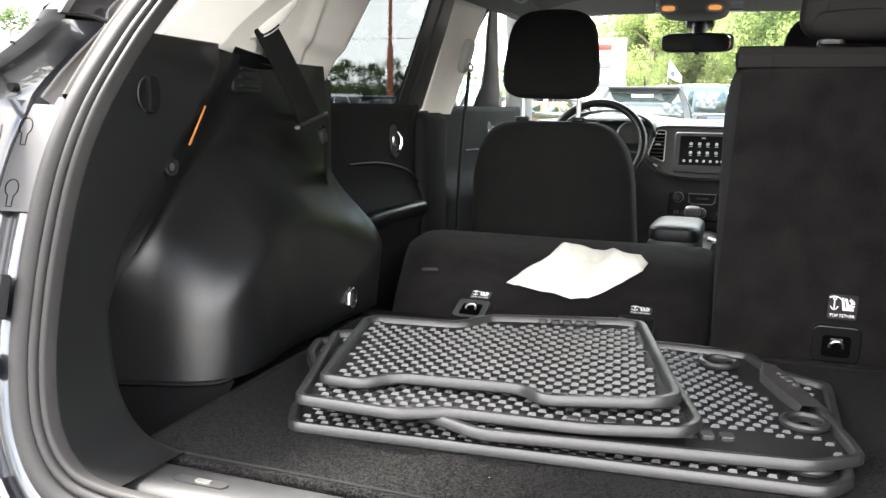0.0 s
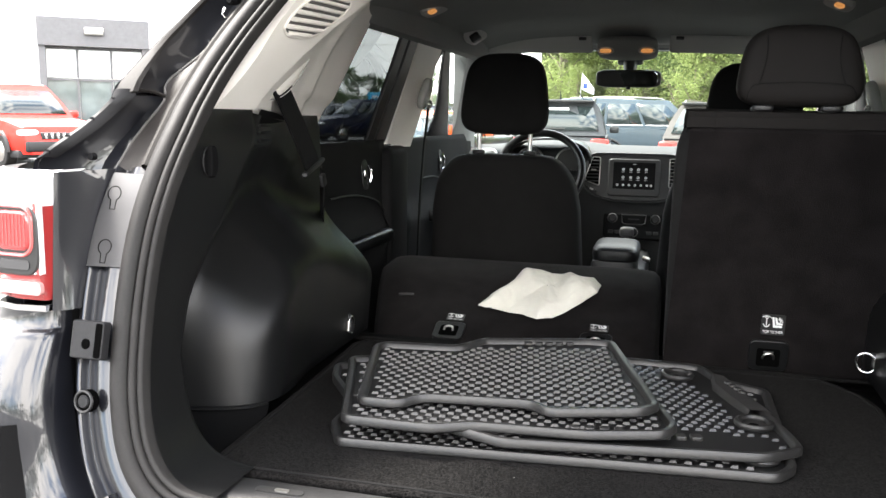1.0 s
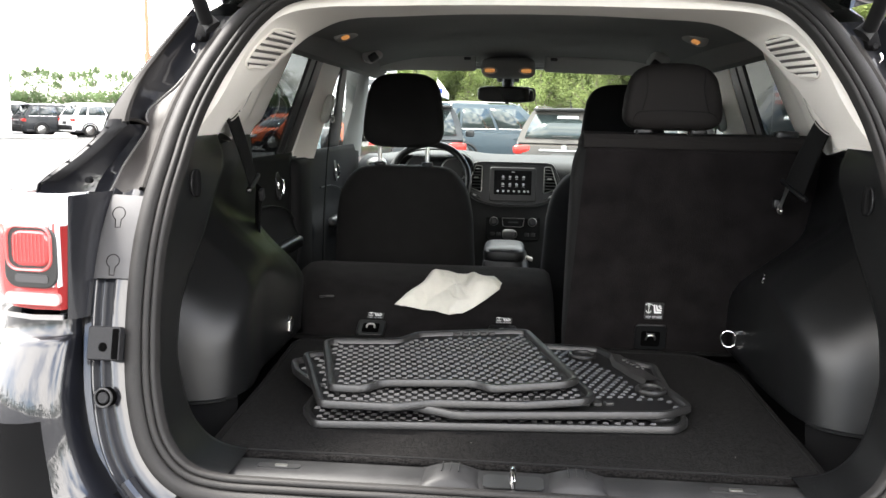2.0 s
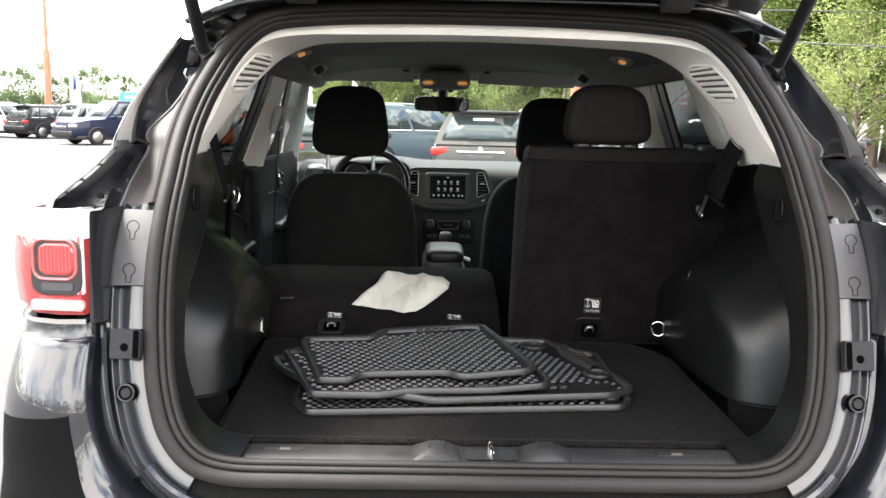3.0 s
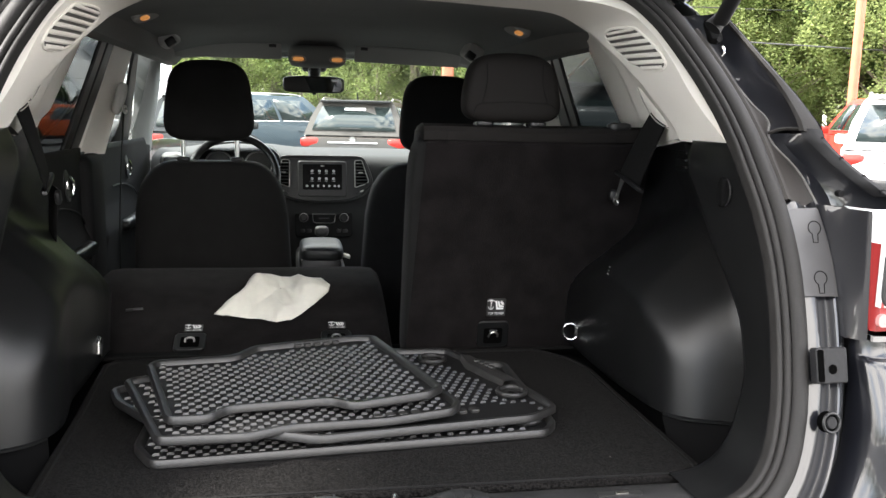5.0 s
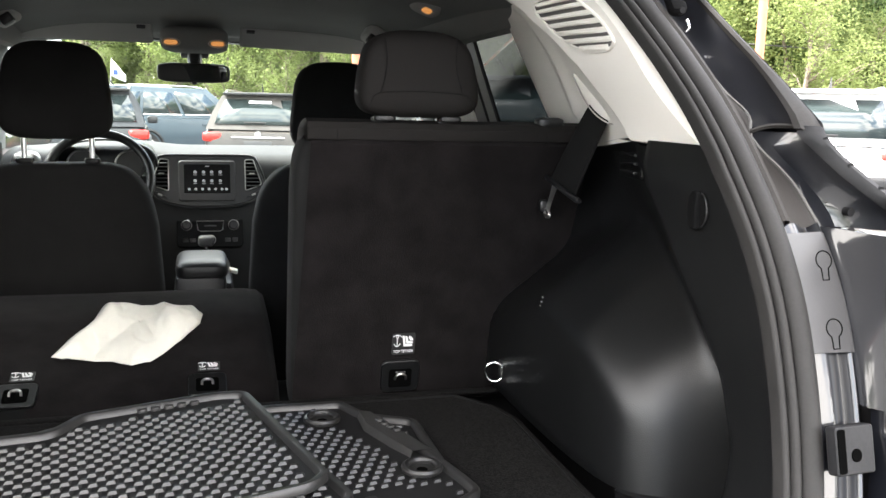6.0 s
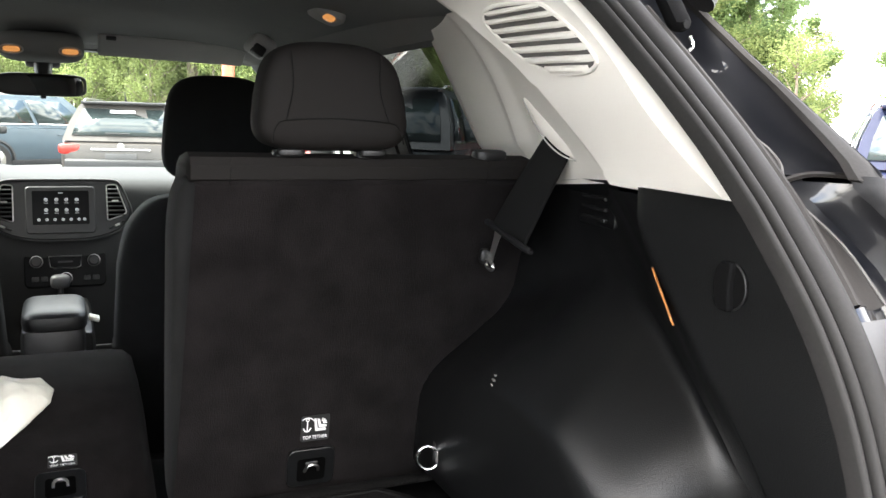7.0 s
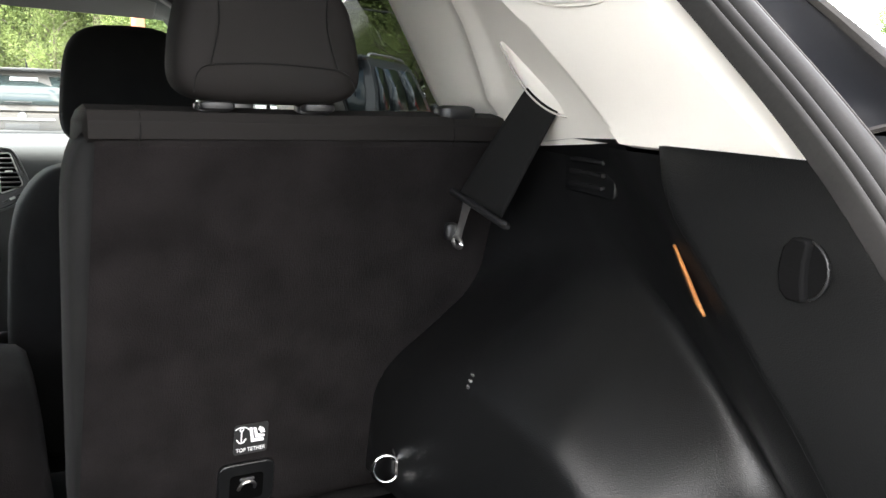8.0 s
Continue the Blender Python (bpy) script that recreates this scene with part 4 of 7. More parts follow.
rows = [pillar_row(k, 1) for k in np.linspace(0, 9, 46)] + [pillar_row(k, -1) for k in np.linspace(9, 0, 46)[1:]]
header = thing("rear_pillar_trim", (0, .5, 1.24), "pale grey plastic trim over rear pillars and header", "pillar trim")
part("trim_skin", loft(BM(), rows), TRIM, header, sharp=50)
for s in (-1, 1):
    # bottom return of the pillar trim
    part("trim_foot", loft(BM(), [[V(s * p.x, p.y, p.z) for p in r] for r in ([pillar_skin(0, t) + fold_shift(0, t, s) for t in (0, .15, .3, .6, 1)], [pillar_skin(0, t) + fold_shift(0, t, s) + V(.02, 0, -.004) for t in (0, .15, .3, .6, 1)])]), TRIM, header)
    # loudspeaker slots
    face = V(-s * .8, -.2, -.5).normalized()

    def on_trim(k, t, up, s=s, face=face):
        p = pillar_skin(k, t)
        return V(s * p.x, p.y, p.z) + face * up

    ring_kt = spline([(4.50, .80, 0), (4.55, .66, 0), (4.28, .44, 0), (3.92, .405, 0), (3.40, .375, 0), (3.02, .38, 0), (2.85, .41, 0), (2.74, .52, 0), (2.82, .72, 0), (3.10, .86, 0), (3.58, .89, 0), (4.15, .875, 0)], 48, closed=True)
    # Dark plate on the skin, in place of the shade behind the slats.
    bm = BM()
    hub = bm.verts.new(on_trim(3.6, .63, .0022))
    shell_ = [[bm.verts.new(on_trim(lerp(3.6, q.x, f), lerp(.63, q.y, f), .0022)) for q in ring_kt] for f in (.3, .65, 1)]
    for i in range(48):
        bm.faces.new((hub, shell_[0][i], shell_[0][(i + 1) % 48]))
        for r in (0, 1):
            bm.faces.new((shell_[r][i], shell_[r + 1][i], shell_[r + 1][(i + 1) % 48], shell_[r][(i + 1) % 48]))
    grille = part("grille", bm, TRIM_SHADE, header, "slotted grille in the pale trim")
    part("grille_rim", tube(BM(), [on_trim(q.x, q.y, .002) for q in ring_kt], .0030, 6, closed=True), TRIM, grille)
    for k0, t0, k1, t1 in ((4.44, .80, 4.24, .44), (4.22, .86, 3.97, .41), (3.95, .875, 3.70, .395), (3.69, .88, 3.46, .385), (3.43, .875, 3.21, .38), (3.17, .86, 2.98, .39), (2.92, .77, 2.80, .46)):
        rows_ = []
        for f in np.linspace(0, 1, 12):
            k, t = lerp(k0, k1, f), lerp(t0, t1, f)
            end = .35 if f in (0, 1) else 1
            rows_.append([on_trim(k - .070, t, .0025), on_trim(k - .060, t, .0025 + .0035 * end), on_trim(k, t, .0025 + .0055 * end), on_trim(k + .055, t, .0025 + .0040 * end), on_trim(k + .068, t, .0025)])
        part("slat", loft(BM(), rows_), TRIM, grille)
    # panel between pillar trim and rear side window, with a raised field towards the window
    rowsC = []
    for f in np.linspace(0, 1, 40):
        k = f * 5.0
        a = pillar_skin(k, 1.0) + fold_shift(k, 1.0, s) + V(.026, .018, 0)
        w = V(.778, 1.055, 1.193).lerp(V(.672, 1.175, 1.487), f)
        border = (table(f, [0, .25, .6, 1], [.85, .842, .812, .80]) - a.y) / (w.y - a.y)
        lift = step(a.z, 1.266, 1.290)
        row = []
        for g in [j / 10 * (border - .05) for j in range(10)] + [border - .05 + .12 * j / 11 for j in range(12)] + [lerp(border + .07, 1, j / 10) for j in range(11)]:
            edge = border + .10 * (1 - lift)
            p = a.lerp(w, g) + V(.008 * math.sin(math.pi * min(1, g)) - .012 * lift * step(g, edge - .07, edge + .05), 0, 0)
            row.append(V(s * p.x, p.y, p.z))
        p = w + V(.03, .03, 0)
        rowsC.append(row + [V(s * p.x, p.y, p.z)])
    part("quarter_trim", loft(BM(), rowsC), TRIM, header, sharp=70)
    part("quarter_trim_base", loft(BM(), [[V(s * x, y, z) for x, y, z in r] for r in ([(.665, .53, 1.238), (.70, .66, 1.232), (.733, .80, 1.218), (.762, .95, 1.202), (.780, 1.06, 1.191)], [(.69, .53, 1.20), (.735, .66, 1.20), (.76, .80, 1.195), (.776, .95, 1.188), (.79, 1.06, 1.18)])]), PLASTIC, header)
    part("door_edge_trim", loft(BM(), [[V(s * (x + dx), y + dy, z + dz) for x, y, z in ((.765, .93, 1.200), (.776, 1.00, 1.198), (.782, 1.05, 1.192), (.788, 1.062, 1.190), (.81, 1.068, 1.190))] for dx, dy, dz in ((0, 0, 0), (.008, .0, -.05), (.012, .006, -.14), (.014, .02, -.30), (.014, .04, -.50))]), PLASTIC, header)
    # almond-shaped belt outlet with its slot
    tip, low_end = V(.652, .757, 1.352), V(.694, .655, 1.262)
    if s < 0:
        tip, low_end = tip + V(0, -.03, 0), low_end + V(-.006, -.05, 0)
    along = (low_end - tip).normalized()
    outer = V(-.94, -.30, -.12)
    outer = (outer - along * outer.dot(along)).normalized()
    across = along.cross(outer).normalized()
    if across.y > 0:
        across = -across
    long_ = (low_end - tip).length
    rows = []
    for i in range(17):
        f = i / 16
        half = .019 * math.sin(math.pi * min(1, .05 + f * .93)) ** .8 * (.75 + .5 * f)
        c = tip + along * (long_ * f)
        rows.append(mirrored(s, [c + across * (half * q) + outer * (.003 + .005 * (1 - q * q) * math.sin(math.pi * f) ** .5) for q in (-1, -.8, -.4, 0, .4, .8, 1)] + [c + across * half - outer * .004]))
    part("belt_outlet", loft(BM(), rows), TRIM, header, "almond-shaped pale belt outlet")
    # Raised tube in darker grey draws the shaded crease of the outlet.
    part("outlet_line", tube(BM(), mirrored(s, [tip + along * (long_ * f) + across * (-.024 * math.sin(math.pi * min(1, .04 + f * .92)) ** .8 * (.75 + .5 * f)) + outer * .003 for f in np.linspace(0, 1, 18)]), .0013, 5), CREASE_SHADE, header, "drawn crease shade along the belt outlet")
    part("belt_slot", tube(BM(), mirrored(s, [v + V(0, 0 if s > 0 else -.045, 0) for v in (V(.676, .726, 1.290) + outer * .006, V(.690, .698, 1.279) + outer * .008, V(.698, .672, 1.269) + outer * .006)]), .0042, 6), HOLE, header)

# ---- cabin shell ----
def pane_x(z):
    return .876 - .40 * (z - 1.13)


def side_strip(bm, s, pts, off=0.0):
    """A strip on the leaning plane of the side windows from (y, z) pairs, two per row."""
    return loft(bm, [[V(s * (pane_x(z) + off), y, z) for y, z in row] for row in pts])


bm = surf(BM(), lambda u, v: (lerp(-1, 1, u) * lerp(.66, .70, step(v, .1, .4)), lerp(.60, 2.70, v), 1.572 - .060 * (2 * u - 1) ** 4 - .045 * (1 - v) ** 4 - .030 * step(v, .8, 1.0)), 24, 30)
headliner = thing("headliner", (0, 1.65, 1.57), "grey cloth headliner under the roof", "headliner")
part("roof_cloth", bm, HEADLINER, headliner, solid=.006)
for s in (-1, 1):
    side = thing("cabin_side", (s * .84, 1.9, .4), "black and pale cabin side with doors and pillars", "car door", group="cabin sides")
    part("roof_rail", loft(BM(), [[V(s * x, y, z) for x, z in ((.625, 1.53), (.635, 1.495), (.655, 1.470), (.69, 1.465), (.72, 1.52))] for y in (1.0, 1.6, 2.2, 2.75)]), HEADLINER, side)
    part("centre_pillar", loft(BM(), [[V(s * (pane_x(z) - d), y0 + (y1 - y0) * f, z) for f, d in ((0, -.004), (.02, .008), (.25, .012 + .2 * k), (.6, .012 + .55 * k), (.96, .004 + k), (1, -.01))] for z, y0, y1, k in ((1.50, 1.815, 2.16, .0), (1.40, 1.84, 2.13, .014), (1.27, 1.875, 2.08, .038), (1.115, 1.91, 2.02, .066))]), TRIM, side, "pale centre pillar trim")
    part("rear_door_frame", loft(BM(), [[V(s * (pane_x(z) - d), y0 + f, z) for f, d in ((0, -.005), (.004, .006), (.07, .006), (.074, -.002), (.092, -.002), (.096, .006), (.19, .006), (.24, -.005))] for z, y0 in ((1.51, 1.645), (1.40, 1.66), (1.27, 1.672), (1.13, 1.685))]), PLASTIC_DARK, side, "black window frame")
    part("rear_door_head", loft(BM(), [[V(s * (pane_x(z) - d), y, z) for z, d in ((1.478, -.005), (1.478, .014), (1.51, .014))] for y in (1.0, 1.3, 1.66)]), PLASTIC_DARK, side)
    pane = part("rear_door_pane", side_strip(BM(), s, [[(1.0, 1.12), (.99, 1.52)], [(1.35, 1.12), (1.30, 1.52)], [(1.70, 1.12), (1.66, 1.52)]]), TINTED, side, "dark tinted side window")
    pane2 = part("front_door_pane", side_strip(BM(), s, [[(2.0, 1.10), (2.0, 1.52)], [(2.4, 1.10), (2.25, 1.52)], [(2.95, 1.10), (2.55, 1.52)]]), GLASS, side, "clear front side window")
    part("front_door_frame", tube(BM(), [V(s * pane_x(1.12), 2.03, 1.12), V(s * pane_x(1.3), 2.09, 1.3), V(s * pane_x(1.48), 2.16, 1.48), V(s * pane_x(1.51), 2.2, 1.51), V(s * pane_x(1.50), 2.55, 1.50)], .010, 8), PLASTIC_DARK, side)
    part("front_pillar", loft(BM(), [[V(s * x, y, z) for x, y, z in r] for r in (
        [(.80, 2.60, 1.545), (.755, 2.585, 1.535), (.715, 2.60, 1.525), (.704, 2.66, 1.515), (.712, 2.72, 1.51), (.76, 2.72, 1.51)],
        [(.825, 2.72, 1.40), (.79, 2.73, 1.395), (.757, 2.79, 1.39), (.748, 2.86, 1.385), (.756, 2.94, 1.38), (.80, 2.94, 1.38)],
        [(.86, 2.84, 1.23), (.84, 2.87, 1.22), (.815, 2.97, 1.20), (.812, 3.06, 1.185), (.825, 3.16, 1.18), (.87, 3.14, 1.18)],
        [(.885, 2.92, 1.09), (.87, 2.97, 1.09), (.848, 3.08, 1.09), (.850, 3.18, 1.08), (.860, 3.30, 1.07), (.89, 3.26, 1.07)])]), PILLAR_CLOTH, side, "grey windscreen pillar trim")
    part("door_corner", loft(BM(), [[V(s * (pane_x(z) - d), y - w + f * (w + .02), z) for f, d in ((0, -.006), (.06, .004), (.8, .004), (1, -.012))] for y, z, w in ((2.25, 1.50, .07), (2.38, 1.42, .13), (2.56, 1.30, .18), (2.70, 1.22, .26), (2.80, 1.15, .36), (2.84, 1.12, .40))]), PLASTIC_DARK, side, "black front corner of the door window frame")
    # doors
    for nm, y0, y1, hy in (("rear_door_panel", 1.02, 1.80, 1.60), ("front_door_panel", 1.96, 3.15, 2.55)):
        def door(u, v, s=s, y0=y0, y1=y1):
            y, z = lerp(y0, y1, u), lerp(.42, 1.145, v)
            x = .865 - .02 * step(z, .92, .80)
            x -= .012 * math.exp(-((z - .83) / .05) ** 2)
            return (s * (x - .02), y, z)
        dr = part(nm, surf(BM(), door, 14, 30), CLADDING, side, "black door panel with a chrome pull", solid=.006)
        m = basis(V(s * .842, hy, 1.035), (0, 1, 0), (-s, 0, .1))
        part("handle_bowl", moved(plate(BM(), rounded(.055, .10, .026, 8), 0, .006), m), PLASTIC_DARK, dr, bev=.003)
        part("pull", moved(tube(BM(), [(.016, .028, .01), (.022, .012, .016), (.024, -.01, .016), (.016, -.03, .01), (-.004, -.034, .008)], .0045, 8), m), CHROME, dr, "chrome door pull")
        part("lock_button", moved(box(BM(), (-.016, .0, .008), (.014, .03, .008), bevel=.003), m), CHROME, dr)
        part("armrest", box(BM(), (s * .815, hy - .05, .82), (.06, .42, .045), bevel=.018, seg=3), PLASTIC, dr)
        part("pocket_line", tube(BM(), spline([(s * .838, hy - .30, .98), (s * .836, hy - .1, .975), (s * .834, hy + .1, .94), (s * .83, hy + .2, .88)], 14), .003, 6), PLASTIC_DARK, dr)
    part("belt_pillar_foot", box(BM(), (s * .845, 1.885, .80), (.075, .22, .64), bevel=.03, seg=4), CLADDING, side)
    # front belt
    part("belt_anchor", moved(cushion(BM(), (0, 0, 0), (.034, .062, .115), .5, .6, 20, 14), Matrix.Translation((s * .752, 2.00, 1.31)) @ Matrix.Rotation(radians(s * -16), 4, "Y")), PALE_CLOTH, side, "pale grey belt guide")
    part("guide_loop", tube(BM(), [V(s * .736, 2.00 + .026 * math.cos(a), 1.272 + .011 * math.sin(a)) for a in np.linspace(0, 6.283, 17)[:-1]], .0055, 6, closed=True), PALE_CLOTH, side)
    part("front_belt", loft(BM(), [[V(s * x, y - .022, z), V(s * (x + .004), y + .022, z)] for x, y, z in ((.737, 2.00, 1.27), (.748, 1.99, 1.12), (.757, 1.97, .9), (.762, 1.96, .6))]), WEBBING, side, "black belt webbing", solid=.002)

# windscreen
bm = surf(BM(), lambda u, v: (lerp(-1, 1, u) * lerp(.73, .88, v), lerp(2.70, 3.36, v) + .05 * math.sin(math.pi * u), lerp(1.545, 1.07, v)), 14, 6)
screen_front = thing("windscreen", (0, 3.0, 1.3), "clear curved front windscreen with a black edge band", "windscreen")
part("pane", bm, GLASS, screen_front)
part("edge_band", surf(BM(), lambda u, v: (lerp(-1, 1, u) * lerp(.73, .738, v), lerp(2.694, 2.724, v) + .05 * math.sin(math.pi * u), lerp(1.546, 1.524, v)), 14, 2), LABEL, screen_front, "black printed edge band")
part("sensor_cover", box(BM(), (-.058, 2.80, 1.495), (.11, .05, .06), Matrix.Rotation(radians(-34), 4, "X"), bevel=.012), PLASTIC_DARK, screen_front)
bm = surf(BM(), lambda u, v: (lerp(-1, 1, u) * .70, lerp(2.60, 2.76, v) + .045 * math.sin(math.pi * u), lerp(1.562, 1.524, v) - .03 * (2 * u - 1) ** 4), 14, 4)
part("front_edge", bm, HEADLINER, headliner, solid=.008)

# sun visors, overhead console, mirror
for s, xa, xb in ((-1, -.645, -.20), (1, .105, .565)):
    visor = thing("sun_visor", ((xa + xb) / 2, 2.56, 1.5), "grey folded-up sun visor", "sun visor", group="sun visors")
    m = Matrix.Translation(((xa + xb) / 2, 2.52, 1.531 if s < 0 else 1.526)) @ Matrix.Rotation(radians(0 if s < 0 else 1.4), 4, "Y") @ Matrix.Rotation(radians(-33), 4, "X")
    part("flap", moved(box(BM(), (0, 0, 0), (xb - xa, .11, .020), bevel=.009, seg=3), m), PALE_CLOTH, visor)
    # Dark tube along the top edge stands for the shaded gap behind.
    part("seam", moved(tube(BM(), [((xb - xa) / 2 - .03, -.054, 0), (-(xb - xa) / 2 + .03, -.056, .002)], .0055, 6), m), PLASTIC_DARK, visor)
    part("clip", moved(box(BM(), (-s * (xb - xa) * .42, -.045, -.010), (.03, .012, .014), bevel=.003), m), PLASTIC_GREY, visor)
ohc = thing("overhead_console", (-.05, 2.42, 1.5), "grey overhead console with two warm reading lamps", "roof console")
part("shell", cushion(BM(), (-.055, 2.46, 1.505), (.235, .26, .085), .5, .5, 28, 14), HEADLINER, ohc)
for x in (-.132, .022):
    lmp = part("reading_lamp", cushion(BM(), (x, 2.336, 1.487), (.044, .03, .015), .6, .6, 18, 8), LAMP_GLOW, ohc, "lit warm reading lamp")
    part("lamp_bezel", tube(BM(), [(x + .030 * math.cos(radians(a)), 2.333, 1.487 + .012 * math.sin(radians(a))) for a in range(0, 360, 20)], .003, 6, closed=True), PALE_CLOTH, lmp)
mir = thing("rear_view_mirror", (-.062, 2.76, 1.37), "dark-backed rear view mirror under the header", "mirror")
part("housing", cushion(BM(), (-.062, 2.755, 1.402), (.275, .035, .075), .5, .4, 30, 12), PLASTIC_DARK, mir)
part("glass", moved(plate(BM(), rounded(.255, .058, .022, 6), 0, .004), basis((-.062, 2.7365, 1.402), (1, 0, 0), (-.20, -.97, -.10))), MIRROR, mir, "mirror glass")
part("stem", rod(BM(), (-.058, 2.77, 1.42), (-.058, 2.79, 1.49), .026, .032, 14), PLASTIC_DARK, mir)
part("dimmer_tab", box(BM(), (-.06, 2.745, 1.362), (.018, .02, .012), bevel=.004), PLASTIC_DARK, mir)
for s in (-1, 1):
    gl = thing("roof_handle", (s * .60, 2.05, 1.47), "grey folded roof grab handle", "grab handle", group="roof handles")
    part("cover", box(BM(), (s * .565 - .035, 2.12, 1.520 if s > 0 else 1.532), (.070, .12, .055), Matrix.Rotation(radians(s * 32), 4, "Y"), bevel=.014, seg=3), PALE_CLOTH, gl)
    part("slot", box(BM(), (s * .548 - .035, 2.065, 1.503 if s > 0 else 1.515), (.036, .04, .03), Matrix.Rotation(radians(s * 32), 4, "Y"), bevel=.006), PLASTIC_DARK, gl)
    rl = thing("rear_roof_lamp", (s * .54, 1.44, 1.54), "small lit warm roof lamp in a grey bezel", "lamp", group="rear roof lamps")
    m = Matrix.Translation((s * .548 - .018, 1.437, 1.540)) @ Matrix.Rotation(radians(s * 22), 4, "Y")
    part("bezel", moved(cushion(BM(), (0, 0, 0), (.075, .10, .03), .5, .6, 20, 10), m), PALE_CLOTH, rl)
    part("lens", moved(cushion(BM(), (-s * .0, -.032, -.006), (.028, .032, .026), .6, .6, 16, 8), m), LAMP_GLOW, rl, "lit amber lens")

# ---- seats ----
def headrest(seat, c, size, mat_, posts, post_top, post_bottom, lean=0.0, stitched=False):
    def bend(p):
        return V(p.x * (1.03 - .20 * (p.z / size[2])), p.y + .10 * p.z + .015 * (1 - (2 * p.x / size[0]) ** 2), p.z - .012 * (2 * p.x / size[0]) ** 2 * (1 if p.z > 0 else 0))
    h = part("headrest", cushion(BM(), c, size, .50, .46, 40, 26, bend), mat_, seat)
    for x in posts:
        post = part("headrest_post", rod(BM(), (x, c[1] + lean * .02, post_bottom), (x, c[1], post_top), .0075, seg=14), POST_STEEL, seat, "bright steel headrest post")
        part("post_collar", cushion(BM(), (x, c[1] + lean * .02, post_bottom), (.045, .032, .018), .6, .5, 16, 8), PLASTIC_DARK, seat)
    if stitched:
        for sx in (-1, 1):
            part("stitch", tube(BM(), spline([Vector(c) + bend(V(sx * size[0] * .33, -size[1] * .5, size[2] * .42)), Vector(c) + bend(V(sx * size[0] * .30, -size[1] * .507, size[2] * .1)), Vector(c) + bend(V(sx * size[0] * .20 + sx * .03, -size[1] * .507, -size[2] * .22))], 14), .0008, 5), WEBBING, h)
        part("stitch", tube(BM(), spline([Vector(c) + bend(V(x * size[0], -size[1] * .508, z * size[2])) for x, z in ((-.41, -.42), (-.40, -.30), (-.34, -.23), (-.1, -.205), (.1, -.205), (.34, -.23), (.40, -.30), (.41, -.42))], 40), .0008, 5), WEBBING, h)
    return h


def front_seat(x0, label, dz=0.0):
    seat = thing("bucket_seat", (x0, 2.2, .37), label, "car seat", group="front seats")
    def back(p):
        w = table(p.z, [-.42, -.1, .15, .30, .38, .42], [1.0, 1.0, .98, .90, .80, .74])
        return V(p.x * w, p.y - .16 * p.z * 1.0 + .06 * p.z * p.z + .03 * (2 * p.x / .56) ** 2, p.z)
    part("backrest", cushion(BM(), (x0, 2.02, .70), (.565, .17, .80), .38, .30, 44, 30, back), FABRIC, seat)
    part("seat_cushion", cushion(BM(), (x0, 2.34, .52), (.54, .56, .20), .4, .4, 30, 14), FABRIC, seat)
    part("seat_base", box(BM(), (x0, 2.34, .40), (.44, .46, .12), bevel=.02), PLASTIC_DARK, seat)
    headrest(seat, (x0, 1.945, 1.310 + dz), (.288, .12, .282), FABRIC, (x0 - .092, x0 + .092), 1.235 + dz, 1.105 + dz)
    return seat


front_seat(-.442, "black cloth driver seat with a tall headrest")
front_seat(.384, "black cloth passenger seat beside the console", -.03)

rs = thing("upright_rear_seat", (.44, .97, .6), "upright rear seat back with black velour rear face", "rear seat", group="rear seat backs")


def seat_plane(x, z, off=0.0):
    """Rear face of the upright seat back."""
    return V(x, .972 - .21 * (z - .68) + off, z)


rows = []
for z in (.60, .62, .70, .85, 1.0, 1.1, 1.18, 1.208, 1.216):
    xl = table(z, [.6, 1.2], [.130, .160])
    e = .008 if z in (.60, 1.216) else 0
    rows.append([seat_plane(xl + .012, z, .02), seat_plane(xl + .004, z, .004 + e), seat_plane(xl + .016, z, e), seat_plane(.3, z, e - .004), seat_plane(.5, z, e - .004), seat_plane(.70, z, e), seat_plane(.742, z, e + .012), seat_plane(.75, z, .10)])
part("rear_face", loft(BM(), rows), BACK_CARPET, rs, "brownish black velour rear face")
part("front_cushion", cushion(BM(), (.448, 1.02, .90), (.625, .17, .705), .30, .24, 40, 26, lambda p: V(p.x, p.y - .21 * p.z, p.z)), FABRIC, rs)
rows = []
for x in (.152, .157, .17, .2, .3, .45, .6, .70, .735, .75):
    e = .012 * (1 if x in (.152, .75) else 0)
    dip = .006 * math.exp(-((x - .39) / .05) ** 2)
    rows.append([V(x, .873, 1.212 + e), V(x, .860 + e, 1.217 + e), V(x, .857 + e, 1.238 - e - dip), V(x, .864, 1.250 - e - dip), V(x, .90, 1.256 - e - dip), V(x, .98, 1.246 - e), V(x, 1.01, 1.20)])
part("top_band", loft(BM(), rows, caps=True), FABRIC_SATIN, rs, "dark satin cloth band along the top")
for x in (.212, .64):
    part("band_seam", tube(BM(), [(x, .862, 1.205), (x + .002, .8545, 1.222), (x + .003, .8605, 1.2475), (x + .004, .90, 1.2562)], .0007, 5), WEBBING, rs)
headrest(rs, (.373, .885, 1.3445), (.226, .11, .168), FABRIC_SATIN, (.305, .437), 1.30, 1.254, stitched=True)
for x in (.305, .437):
    part("post_button", cushion(BM(), (x, .862, 1.2585), (.044, .028, .013), .6, .6, 16, 8), PLASTIC_DARK, rs)
for x in (.309, .450):
    part("post_cap", rod(BM(), (x, .872, 1.258), (x, .872, 1.272), .0072, .0060, 12), CHROME, rs, "chrome headrest post")
